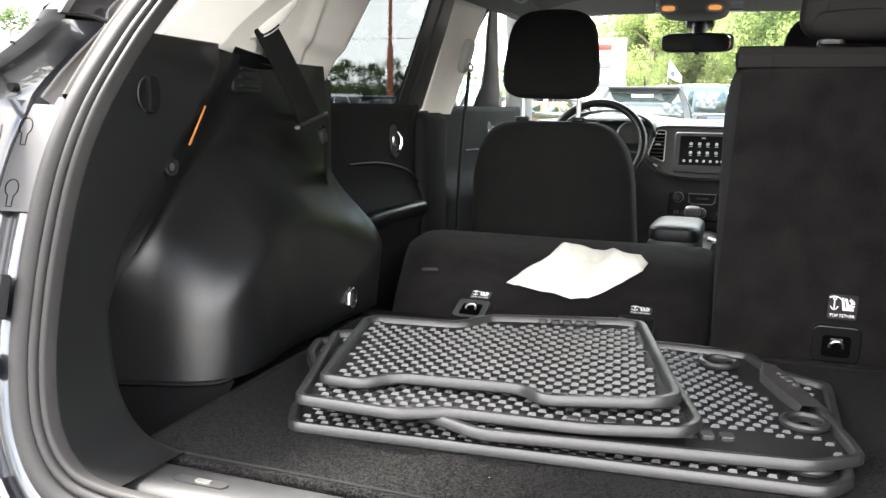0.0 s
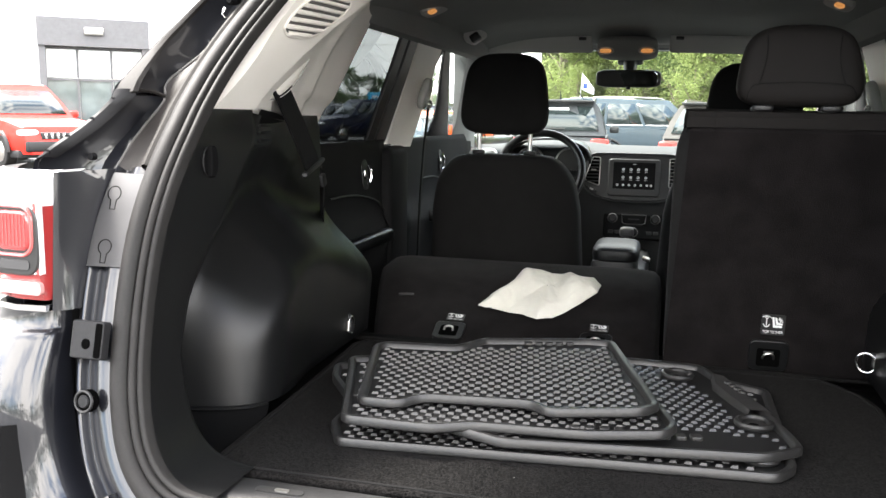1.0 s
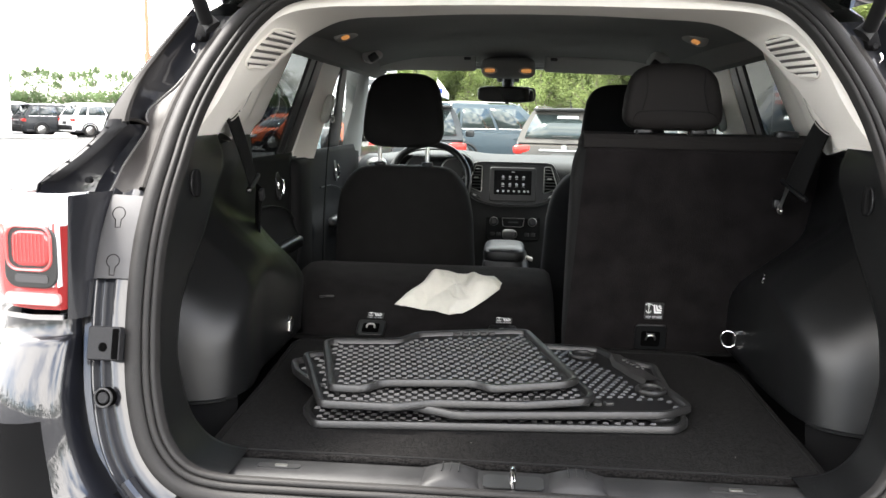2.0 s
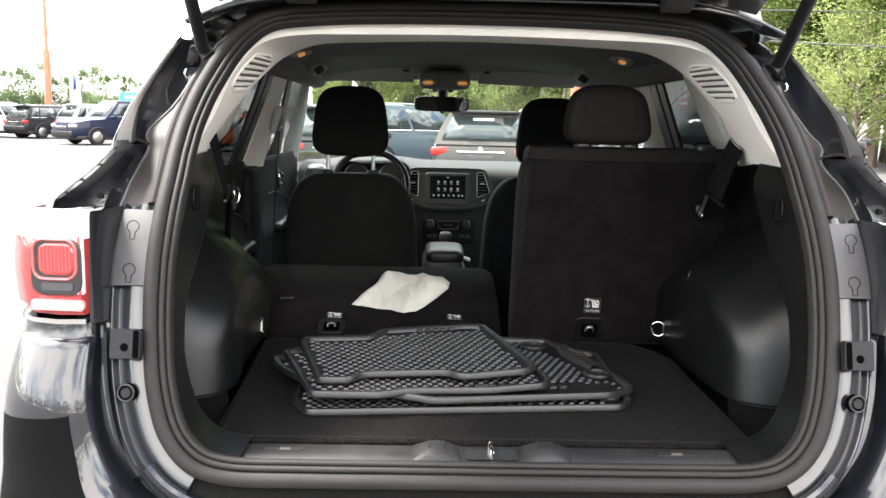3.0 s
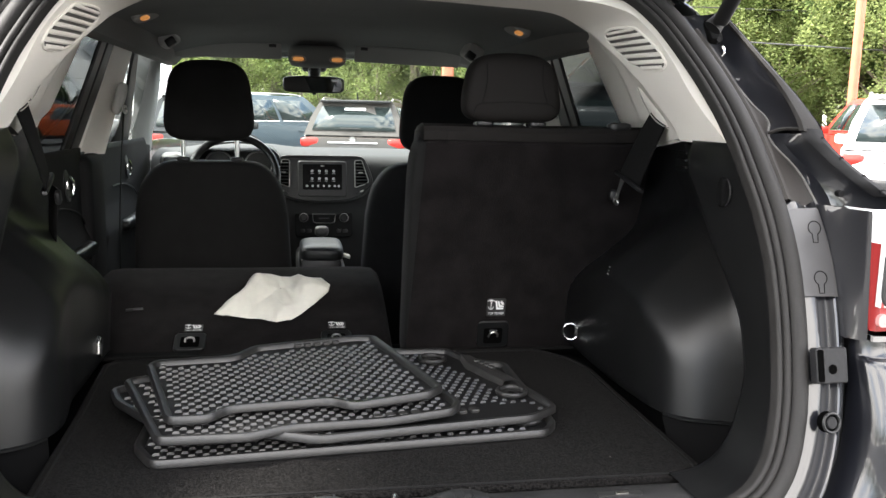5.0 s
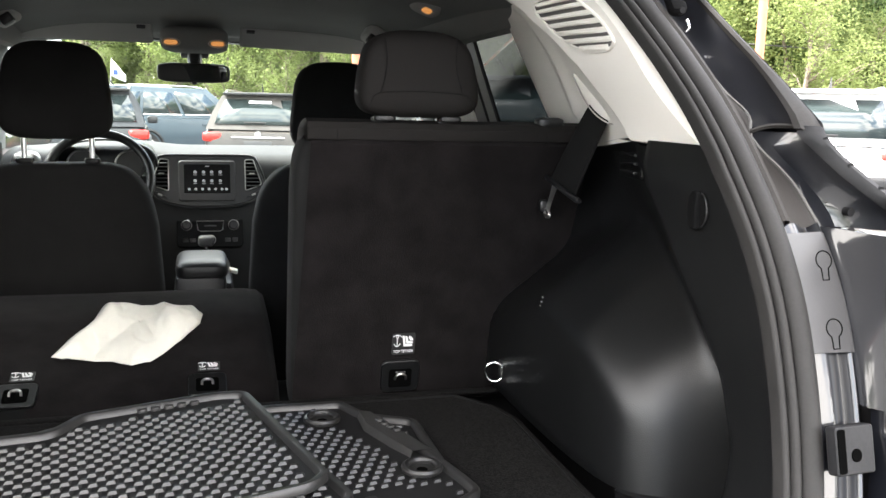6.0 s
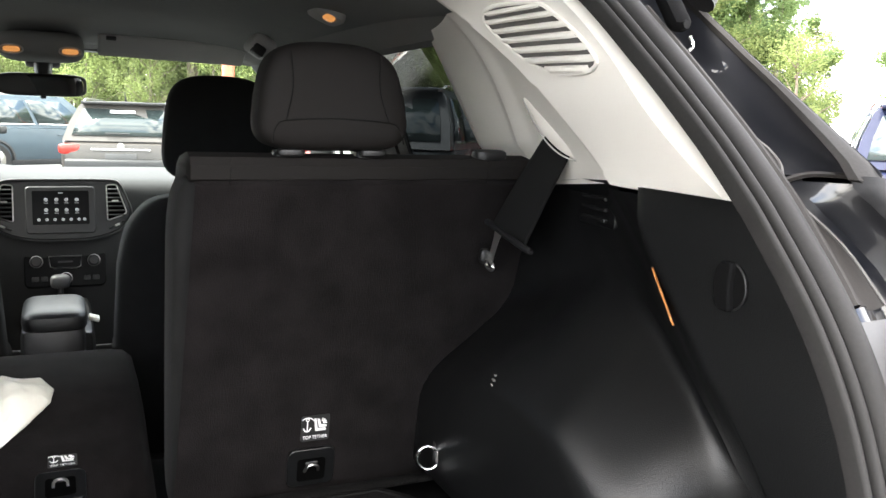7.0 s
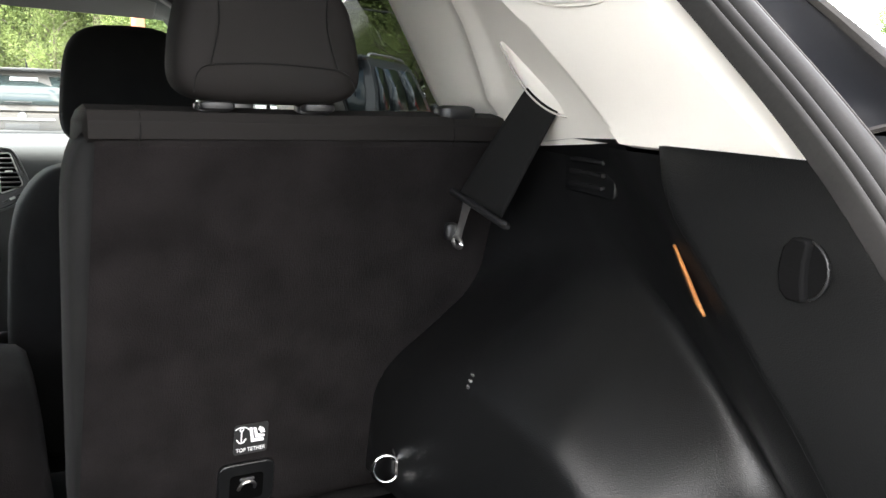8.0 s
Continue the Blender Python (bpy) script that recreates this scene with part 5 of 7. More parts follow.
part("release_lever", cushion(BM(), (.655, .88, 1.256), (.06, .04, .022), .6, .6, 18, 8), PLASTIC_DARK, rs)


def tether(parent, m, squash=1.0):
    """Recessed child seat anchor with its printed label; local y points up the seat back."""
    b = part("anchor_bezel", moved(plate(BM(), rounded(.084, .074, .014, 6), -.004, .005), m), PLASTIC, parent, "black plastic tether anchor", bev=.002)
    part("anchor_well", moved(plate(BM(), rounded(.050, .044, .006), 0, .006), m @ Matrix.Translation((0, -.004, 0))), HOLE, b)
    part("anchor_wire", moved(tube(BM(), [(-.012, -.006, .0065)] + [(.012 * math.cos(radians(a)), -.002 + .011 * math.sin(radians(a)), .011) for a in range(160, 19, -20)] + [(.012, -.006, .0065)], .0026, 8), m), STEEL, b)
    part("anchor_lip", moved(box(BM(), (0, .010, .0065), (.022, .006, .006), bevel=.002), m), PLASTIC_GREY, b)
    ms = m @ Matrix.Translation((.004, .076 * lerp(1, squash, .4), 0)) @ Matrix.Diagonal((1, squash, 1, 1))
    l = part("tether_label", moved(plate(BM(), rounded(.050, .050, .004), 0, .0012), ms), LABEL, parent, "printed top tether label")
    ml = ms @ Matrix.Translation((0, .004, .002)) @ Matrix.Scale(1.12, 4)
    ink = BM()
    tube(ink, [(-.013, .010, 0), (-.013, -.006, 0)], .0009, 5)
    tube(ink, [(-.019, -.002, 0), (-.016, -.007, 0), (-.013, -.008, 0), (-.010, -.007, 0), (-.007, -.002, 0)], .0009, 5)
    tube(ink, [(-.013 + .0025 * math.cos(a), .0125 + .0025 * math.sin(a), 0) for a in np.linspace(0, 6.28, 9)[:-1]], .0007, 5, closed=True)
    part("anchor_sign", moved(ink, ml), INK, l)
    sgn = BM()
    for shape in ([(-.003, .014), (.0005, .014), (.0035, -.0035), (.016, -.0035), (.017, -.0085), (.0, -.0085)], [(.002, .0135), (.006, .0125), (.0085, .003), (.0175, .001), (.0175, -.0025), (.0055, -.0025)]):
        sgn.faces.new([sgn.verts.new((x, y, 0)) for x, y in shape])
    for k in range(4):
        a = radians(70 - 22 * k)
        tube(sgn, [(.008 + .004 * math.cos(a), .004 + .005 * math.sin(a), 0), (.008 + .010 * math.cos(a), .004 + .010 * math.sin(a), 0)], .0009, 5)
    tube(sgn, [(-.013 + .011 * math.cos(a), .006 + .010 * math.sin(a), 0) for a in np.linspace(2.4, .5, 8)], .0008, 5)
    part("seat_sign", moved(sgn, ml), INK, l)
    txt = bpy.data.curves.new("words", "FONT")
    txt.body, txt.size, txt.align_x, txt.align_y, txt.extrude = "TOP TETHER", .0092, "CENTER", "CENTER", .0002
    tob = new("words", txt)
    txt.materials.append(INK)
    tob.parent = l
    tob.matrix_parent_inverse = world_of(l).inverted()
    tob.matrix_basis = ms @ Matrix.Translation((0, -.0175, .0016)) @ Matrix.Diagonal((.82, 1, 1, 1))


up_back = (seat_plane(.4, 1.0) - seat_plane(.4, .7)).normalized()
tether(rs, basis(seat_plane(.366, .708, -.005), (1, 0, 0), V(1, 0, 0).cross(up_back)))

# folded seat
fs = thing("folded_rear_seat", (-.24, 1.4, .5), "rear seat back folded flat with black carpet on top", "rear seat", group="rear seat backs")
PROFILE = [(1.06, .54), (1.07, .592), (1.095, .612), (1.143, .638), (1.209, .671), (1.305, .706), (1.38, .738), (1.447, .757), (1.53, .768), (1.60, .772), (1.66, .764), (1.70, .735), (1.72, .66)]
rows = []
for f, drop in ((0, .06), (.01, .02), (.03, .006), (.07, 0), (.3, 0), (.5, .001), (.7, 0), (.93, 0), (.97, .005), (.99, .02), (1, .06)):
    rows.append([V(lerp(table(y, [1.1, 1.25, 1.5], [-.63, -.68, -.75]), .128, f), y, z - drop) for y, z in [tuple(p)[:2] for p in [(q.x, q.y) for q in spline([(a, b, 0) for a, b in PROFILE], 40)]]])
part("carpet_face", loft(BM(), rows), BACK_CARPET, fs, "black carpet face")
part("cushion", box(BM(), (-.266, 1.44, .56), (.78, .60, .16), bevel=.04, seg=3), FABRIC, fs)
part("seat_base", cushion(BM(), (-.02, 1.30, .45), (1.35, .52, .18), .3, .4, 30, 12), FABRIC, fs)
nrm = V(0, -.42, 1).normalized()
for x in (-.431, -.035):
    tether(fs, basis((x, 1.158, .649), (1, 0, 0), nrm), .62)
part("strap_end", tube(BM(), [(-.62, 1.30, .71), (-.60, 1.29, .714), (-.575, 1.30, .713)], .004, 6), PLASTIC_GREY, fs)

# rear belts
for s in (-1, 1):
    belt = thing("rear_seat_belt", (s * .69, .75, 1.1), "black seat belt running out of the pillar trim", "seat belt", group="rear seat belts")
    top_a, top_b = V(.670, .726, 1.290), V(.690, .676, 1.270)
    low_a, low_b = V(.656, .866, 1.134), V(.674, .775, 1.114)
    if s < 0:
        top_a, top_b = V(.680, .685, 1.292), V(.680, .600, 1.284)
        low_a, low_b = V(.700, .905, 1.110), V(.672, .760, 1.100)
    rows = []
    for f in np.linspace(0, 1, 12):
        sag = V(-.004, -.004, 0) * math.sin(math.pi * f)
        p, q = top_a.lerp(low_a, f) + sag, top_b.lerp(low_b, f) + sag
        rows.append(mirrored(s, [p, p.lerp(q, .08) + V(-.0012, -.0012, 0), p.lerp(q, .5), p.lerp(q, .92) + V(-.0012, -.0012, 0), q]))
    part("webbing", loft(BM(), rows), WEBBING, belt, solid=.003)
    # slotted grip round the webbing, and the steel tongue below it
    front = V(-.55, -.75, .1).normalized()
    edge_a, edge_b = low_a + V(0, .008, .008), low_b + V(0, -.006, -.006)
    loop_ = [edge_a + front * .006, edge_a.lerp(edge_b, .5) + front * .010, edge_b + front * .006, edge_b - front * .006, edge_a.lerp(edge_b, .5) - front * .004, edge_a - front * .006]
    part("tongue_grip", tube(BM(), mirrored(s, spline(loop_, 30, closed=True)), .0058, 8, closed=True), PLASTIC_DARK, belt, "black tongue grip")
    if s > 0:
        root = edge_a.lerp(edge_b, .30) + front * .008
        end = V(.640, .834, 1.078)
        side_ = (edge_b - edge_a).normalized()
        part("tongue", loft(BM(), [[p + side_ * w + front * h for w, h in ((-hw, 0), (-hw, .003), (hw, .003), (hw, 0))] for p, hw in ((root, .010), (root.lerp(end, .3), .0075), (root.lerp(end, .75), .0065), (end, .008))], around=True, caps=True), STEEL, belt, "dull steel belt tongue")
        part("tongue_eye", tube(BM(), [end + side_ * (.010 * math.cos(a)) + V(0, 0, -.004 + .007 * math.sin(a)) + front * .002 for a in np.linspace(0, 6.283, 17)[:-1]], .0032, 6, closed=True), STEEL, belt)
        part("buckle_end", cushion(BM(), end + V(-.004, .012, .010), (.020, .016, .026), .6, .6, 16, 8), PLASTIC_DARK, belt)
    else:
        part("tongue", box(BM(), (-.668, .845, 1.075), (.012, .022, .03), Matrix.Rotation(.4, 4, "X"), bevel=.004), PLASTIC_MID, belt, "dark grey belt tongue")
        part("lower_webbing", loft(BM(), [[V(-.70, .905, 1.10), V(-.668, .86, 1.09)], [V(-.715, .94, 1.02), V(-.69, .90, 1.0)], [V(-.73, .98, .90), V(-.71, .95, .88)]]), WEBBING, belt, solid=.003)

# ---- dashboard ----
dash = thing("dashboard", (-.02, 3.0, .6), "dark grey dashboard with centre screen and vents", "dashboard")
DP = [(2.95, .45), (2.93, .62), (2.90, .76), (2.90, .88), (2.895, .98), (2.90, 1.035), (2.925, 1.066), (2.98, 1.082), (3.12, 1.098), (3.25, 1.103), (3.36, 1.08)]
rows = []
for x in np.linspace(-.80, .80, 33):
    bulge = .03 * math.exp(-((x + .02) / .22) ** 4)
    rise = .018 * math.exp(-((x + .42) / .22) ** 4) - .015 * (abs(x) / .8) ** 3
    rows.append([V(x, y - bulge * (1 if z > .9 else .6), z + rise * step(z, .95, 1.05)) for y, z in [(q.x, q.y) for q in spline([(a, b, 0) for a, b in DP], 34)]])
part("top_pad", loft(BM(), rows), PLASTIC_SOFT, dash, sharp=60)
# centre bezel, screen, vents
m = basis((-.020, 2.868, .968), (1, 0, 0), (0, -1, .16))


def bezel_outline(grow=0.0):
    half = [(0, .106), (.11, .106), (.172, .103), (.196, .088), (.222, .030), (.232, -.012), (.222, -.042), (.182, -.080), (.10, -.104), (0, -.108)]
    pts = half + [(-x, y) for x, y in half[-2:0:-1]]
    return [(q.x * (1 + grow), q.y * (1 + grow * 1.6)) for q in spline([(x, y, 0) for x, y in pts], 72, closed=True)]


bz = part("centre_bezel", moved(plate(BM(), bezel_outline(), -.04, .008), m), PLASTIC_MID, dash, "dark satin centre bezel", bev=.006)
part("bezel_rim", moved(tube(BM(), [(x, y, .006) for x, y in bezel_outline(.012)], .004, 6, closed=True), m), LABEL, bz)
sc = part("screen_frame", moved(plate(BM(), rounded(.228, .168, .014), 0, .016), m), PLASTIC_MID, dash, "satin grey screen surround", bev=.004)
part("display", moved(plate(BM(), rounded(.184, .120, .004), .010, .0175), m @ Matrix.Translation((0, .008, 0))), SCREEN_DARK, sc, "dark touch screen with small icons")
mi = m @ Matrix.Translation((0, .008, .0178))
for r_, (yy, xs_, sz) in enumerate(((.028, (-.048, -.014, .018, .052), .0050), (-.008, (-.048, -.014, .018, .052), .0050), (-.042, (-.072, -.046, -.02, .006, .032, .058, .076), .0040))):
    for x in xs_:
        ic = part("icon", moved(tube(BM(), [(sz * math.cos(a), sz * math.sin(a), 0) for a in np.linspace(0, 6.283, 13)[:-1]], .0013, 5, closed=True), mi @ Matrix.Translation((x, yy, 0))), SCREEN_LIT, sc)
        part("icon_core", moved(box(BM(), (0, 0, 0), (sz * .9, sz * .7, .0008)), mi @ Matrix.Translation((x, yy, 0))), SCREEN_LIT, ic)
        if r_ < 2:
            part("caption_bar", moved(box(BM(), (0, 0, 0), (.014, .0016, .0008)), mi @ Matrix.Translation((x, yy - .0115, 0))), SCREEN_LIT, ic)
part("clock_bar", moved(box(BM(), (0, 0, 0), (.016, .003, .0008)), mi @ Matrix.Translation((.0, .052, 0))), SCREEN_LIT, sc)
for sx in (-1, 1):
    shape = smooth_outline([(sx * .152, .088), (sx * .186, .090), (sx * .219, -.012), (sx * .205, -.022), (sx * .153, -.040)][::-sx], .008)
    vent = part("air_vent", moved(plate(BM(), shape, 0, .010), m), HOLE, dash, "black air vent with slats")
    part("vent_ring", moved(tube(BM(), [(x, y, .010) for x, y in shape], .0022, 6, closed=True), m), STEEL, vent, "bright vent ring")
    for k in range(7):
        y = -.020 + .0155 * k
        x1 = lerp(.216, .188, (y + .012) / .10)
        part("slat", moved(box(BM(), (sx * (.153 + x1) / 2, y, .011), (x1 - .157, .0045, .008), Matrix.Rotation(.5, 4, "X"), bevel=.0012), m), PLASTIC_MID, vent)
    part("vent_tab", moved(box(BM(), (sx * .180, .030, .017), (.022, .006, .006), bevel=.002), m), STEEL, vent)
    for k in range(3):
        part("switch", moved(box(BM(), (sx * (.206 - .020 * k), -.046 - .010 * k, .011), (.018, .008, .006), Matrix.Rotation(sx * .42, 4, "Z"), bevel=.002), m), STEEL if k == 1 else PLASTIC, bz)
# climate panel
m = basis((-.012, 2.872, .755), (1, 0, 0), (0, -1, .30))
cl = part("climate_panel", moved(plate(BM(), rounded(.27, .13, .02), -.03, .004), m), CLADDING, dash, "black climate control panel", bev=.004)
part("bright_frame", moved(tube(BM(), [(-.055, .045, .006), (.055, .045, .006), (.050, .008, .006), (.038, .002, .006), (-.038, .002, .006), (-.050, .008, .006)], .0022, 6, closed=True), m), STEEL, cl)
part("digits_bar", moved(box(BM(), (0, .025, .006), (.05, .006, .001)), m), PLASTIC_GREY, cl)
for x in (-.095, .095, .0):
    y = .028 if x else -.035
    part("knob", moved(rod(BM(), (x, y, .002), (x, y, .018), .021, .018, 24), m), PLASTIC, cl, bev=.002)
    part("knob_ring", moved(tube(BM(), [(x + .0205 * math.cos(a), y + .0205 * math.sin(a), .006) for a in np.linspace(0, 6.283, 25)[:-1]], .0016, 5, closed=True), m), STEEL, cl)
for x in (-.10, -.07, .07, .10):
    part("button", moved(box(BM(), (x, -.035, .005), (.022, .016, .006), bevel=.002), m), PLASTIC_MID, cl)
con = thing("centre_console", (-.05, 2.4, .4), "black centre console with padded armrest lid", "console")
part("lid", cushion(BM(), (-.046, 2.22, .735), (.172, .30, .075), .35, .6, 30, 12), PLASTIC_DARK, con, "padded black armrest lid")
part("bin", box(BM(), (-.050, 2.22, .58), (.165, .29, .28), bevel=.02), PLASTIC_DARK, con)
part("tunnel", box(BM(), (-.040, 2.62, .52), (.21, .56, .26), bevel=.03), PLASTIC_DARK, con)
part("shift_boot", cushion(BM(), (-.03, 2.62, .67), (.09, .11, .06), .6, .6, 20, 10), PLASTIC_DARK, con)
part("shift_lever", rod(BM(), (-.03, 2.62, .67), (-.03, 2.64, .735), .009, seg=12), PLASTIC_DARK, con)
part("shift_knob", cushion(BM(), (-.03, 2.64, .752), (.062, .055, .045), .6, .6, 20, 12), PLASTIC_GREY, con)
note = tagged(part("paper_slip", box(BM(), (.062, 2.33, .69), (.03, .05, .012), Matrix.Rotation(.3, 4, "Y"), bevel=.002), PAPER), "small white paper slip beside the console", "paper")

wheel_ = thing("steering_wheel", (-.405, 2.55, .98), "black steering wheel with a bright lower spoke", "steering wheel")
m = basis((-.405, 2.56, 1.000), (1, 0, 0), (0, -.90, .42))
part("wheel_rim", moved(tube(BM(), [(.182 * math.cos(a), .182 * math.sin(a), 0) for a in np.linspace(0, 6.283, 49)[:-1]], .0165, 10, closed=True), m), PLASTIC, wheel_)
part("hub", moved(cushion(BM(), (0, -.01, -.02), (.17, .14, .05), .5, .5, 24, 12), m), PLASTIC_DARK, wheel_)
for sx in (-1, 1):
    part("spoke", moved(box(BM(), (sx * .125, -.005, -.012), (.10, .045, .02), bevel=.008), m), PLASTIC, wheel_)
part("lower_spoke", moved(box(BM(), (0, -.125, -.012), (.05, .10, .018), bevel=.006), m), STEEL, wheel_)
part("column", rod(BM(), (-.405, 2.58, .99), (-.405, 2.88, .86), .05, .06, 16), PLASTIC_DARK, wheel_)
cluster = thing("instrument_cluster", (-.40, 2.9, 1.0), "hooded instrument cluster with two round dials", "instruments")
part("hood", surf(BM(), lambda u, v: (-.405 + .19 * math.cos(math.pi * u), lerp(2.82, 3.02, v), 1.03 + .105 * math.sin(math.pi * u) ** .7), 20, 5), PLASTIC, cluster, solid=.008)
for sx in (-1, 1):
    dl = part("dial", rod(BM(), (-.405 + sx * .09, 2.91, 1.03), (-.405 + sx * .09, 2.89, 1.03), .062, seg=28), LABEL, cluster)
    part("dial_ring", tube(BM(), [(-.405 + sx * .09 + .062 * math.cos(a), 2.888, 1.03 + .062 * math.sin(a)) for a in np.linspace(0, 6.283, 29)[:-1]], .004, 6, closed=True), STEEL, dl)
sidevent = thing("side_air_vent", (-.70, 2.86, 1.0), "corner air vent in a bright surround", "air vent")
part("surround", cushion(BM(), (-.70, 2.87, 1.02), (.11, .05, .13), .6, .6, 20, 12), STEEL, sidevent)
part("core", box(BM(), (-.70, 2.846, 1.02), (.07, .012, .085), bevel=.01), LABEL, sidevent)
for s in (-1, 1):
    dm = thing("door_mirror", (s * .95, 2.86, 1.05), "black outside door mirror", "mirror", group="door mirrors")
    part("shell", cushion(BM(), (s * 1.0, 2.90, 1.155), (.20, .11, .15), .5, .5, 24, 14), PAINT, dm)
    part("glass", moved(plate(BM(), rounded(.165, .115, .03), 0, .004), basis((s * 1.0, 2.843, 1.155), (1, 0, 0), (-s * .3, -1, 0))), MIRROR, dm)
    part("foot", rod(BM(), (s * .87, 2.90, 1.09), (s * .96, 2.90, 1.11), .03, .025, 10), PLASTIC_DARK, dm)


# ---- rubber mats ----
def inside(p, poly):
    c = False
    k = len(poly)
    for i in range(k):
        (x0, y0), (x1, y1) = poly[i], poly[i - 1]
        if (y0 > p[1]) != (y1 > p[1]) and p[0] < (x1 - x0) * (p[1] - y0) / (y1 - y0) + x0:
            c = not c
    return c


def away(p, poly):
    """Distance from a point to an outline."""
    best = 9
    k = len(poly)
    for i in range(k):
        a, b = Vector(poly[i]), Vector(poly[i - 1])
        d = b - a
        t = max(0, min(1, (Vector(p) - a).dot(d) / max(d.length_squared, 1e-9)))
        best = min(best, (Vector(p) - a - d * t).length)
    return best


def rubber_mat(pts, lift, angle, label, holes=(), plain=(), pitch=.0235, rows_at=.0165, edge=.013, wall=.016, flex=None):
    """A moulded mat: base sheet, raised rim, rows of low studs. lift(x, y) gives the underside's height."""
    outline = smooth_outline(pts)
    k = len(outline)
    c = Vector((sum(p[0] for p in outline) / k, sum(p[1] for p in outline) / k))
    mat_ = thing("rubber_floor_mat", (c.x, c.y, lift(c.x, c.y)), label, "floor mat", group="stacked floor mats")
    # base sheet as fine grid inside the outline
    bm = BM()
    rows = []
    ins = []
    for i in range(k):
        a, b, d = Vector(outline[i - 1]), Vector(outline[i]), Vector(outline[(i + 1) % k])
        t = (d - a).normalized()
        n = Vector((-t.y, t.x))
        ins.append(n)
    area = sum(outline[i - 1][0] * outline[i][1] - outline[i][0] * outline[i - 1][1] for i in range(k))
    sg = 1 if area > 0 else -1
    def at(i, d, h):
        p = Vector(outline[i]) + ins[i] * sg * d
        return V(p.x, p.y, lift(p.x, p.y) + h)
    prof = [(.004, 0), (.0, .003), (.0, wall - .004), (.003, wall), (edge - .003, wall), (edge, wall - .002), (edge + .003, .0055)]
    part("rim", loft(bm, [[at(i, d, h) for d, h in prof] for i in range(k)], ring=True), MAT_RUBBER, mat_, "raised grey rim", sharp=45)
    bm = BM()
    inner = [at(i, edge + .001, .0055) for i in range(k)]
    mid = V(c.x, c.y, lift(c.x, c.y) + .0055)
    ring_rows = [inner] + [[V(*(p.xy.lerp(c, f)), lift(*(p.xy.lerp(c, f))) + .0055) for p in inner] for f in (.25, .5, .75)]
    loft(bm, ring_rows, around=True)
    cv = bm.verts.new(mid)
    bm.verts.ensure_lookup_table()
    last = [v for v in bm.verts][3 * k:4 * k]
    for i in range(k):
        bm.faces.new((last[i], last[(i + 1) % k], cv))
    part("sheet", bm, MAT_SHEET_DIM, mat_)
    # studs
    bm = BM()
    inner2 = [(p.x, p.y) for p in inner]
    ca, sa = math.cos(radians(angle)), math.sin(radians(angle))
    for r in range(-40, 41):
        for q in range(-40, 41):
            u = q * pitch + (pitch / 2 if r % 2 else 0)
            v = r * rows_at
            x, y = c.x + u * ca - v * sa, c.y + u * sa + v * ca
            if abs(u) > .6 or not inside((x, y), inner2) or away((x, y), inner2) < .011:
                continue
            if any((Vector((x, y)) - Vector(h)).length < .038 for h in holes) or any(inside((x, y), z) for z in plain):
                continue
            z = lift(x, y) + .0054
            w0, l0, w1, l1, h = .0135, .0105, .0085, .0055, .0042
            vs = []
            for (w, l, hh) in ((w0, l0, 0), (w1, l1, h)):
                for sx, sy in ((-1, -1), (1, -1), (1, 1), (-1, 1)):
                    px, py = sx * w / 2 + sy * l * .22, sy * l / 2
                    vs.append(bm.verts.new((x + px * ca - py * sa, y + px * sa + py * ca, z + hh)))
            bm.faces.new(vs[4:])
            for i in range(4):
                bm.faces.new((vs[i], vs[(i + 1) % 4], vs[4 + (i + 1) % 4], vs[4 + i]))
    tagged(part("studs", bm, MAT_STUD_LIT, mat_, sharp=20), kind="stuff")
    for hx, hy in holes:
        g = part("fixing_eye", moved(tube(BM(), [(.028 * math.cos(a), .028 * math.sin(a), .012) for a in np.linspace(0, 6.283, 25)[:-1]], .006, 8, closed=True), Matrix.Translation((hx, hy, lift(hx, hy) + .001))), MAT_RUBBER, mat_)
        part("eye_well", moved(rod(BM(), (0, 0, .002), (0, 0, .009), .026, seg=24), Matrix.Translation((hx, hy, lift(hx, hy)))), MAT_RUBBER, g)
        part("eye_hole", moved(rod(BM(), (0, 0, .008), (0, 0, .0098), .009, seg=16), Matrix.Translation((hx, hy, lift(hx, hy)))), HOLE, g)
    return mat_


def letter_bars(parent, x, y, ang, lift, n=4, w=.026, h=.02):
    """Raised emblem drawn as plain blocks."""
    for i in range(n):
        u = (i - (n - 1) / 2) * w
        px, py = x + u * math.cos(radians(ang)), y + u * math.sin(radians(ang))
        m = Matrix.Translation((px, py, lift(px, py) + .008)) @ Matrix.Rotation(radians(ang), 4, "Z")
        part("emblem_block", moved(plate(BM(), rounded(w * .72, h, .005), -.003, .004), m), MAT_WORN, parent, bev=.0015)


FL = .6855
m4 = rubber_mat([(-.385, .222), (.315, .285), (.345, .33), (.345, .72), (.20, .80), (-.32, .74), (-.42, .60), (-.425, .30)], lambda x, y: FL, 4, "dark grey rubber mat at the bottom of the stack", holes=((.29, .36),))
lift3 = lambda x, y: FL + .0185 + .006 * step(x, -.1, -.5) + .010 * step(x, .05, -.2) - .004 * step(x, .1, .35)
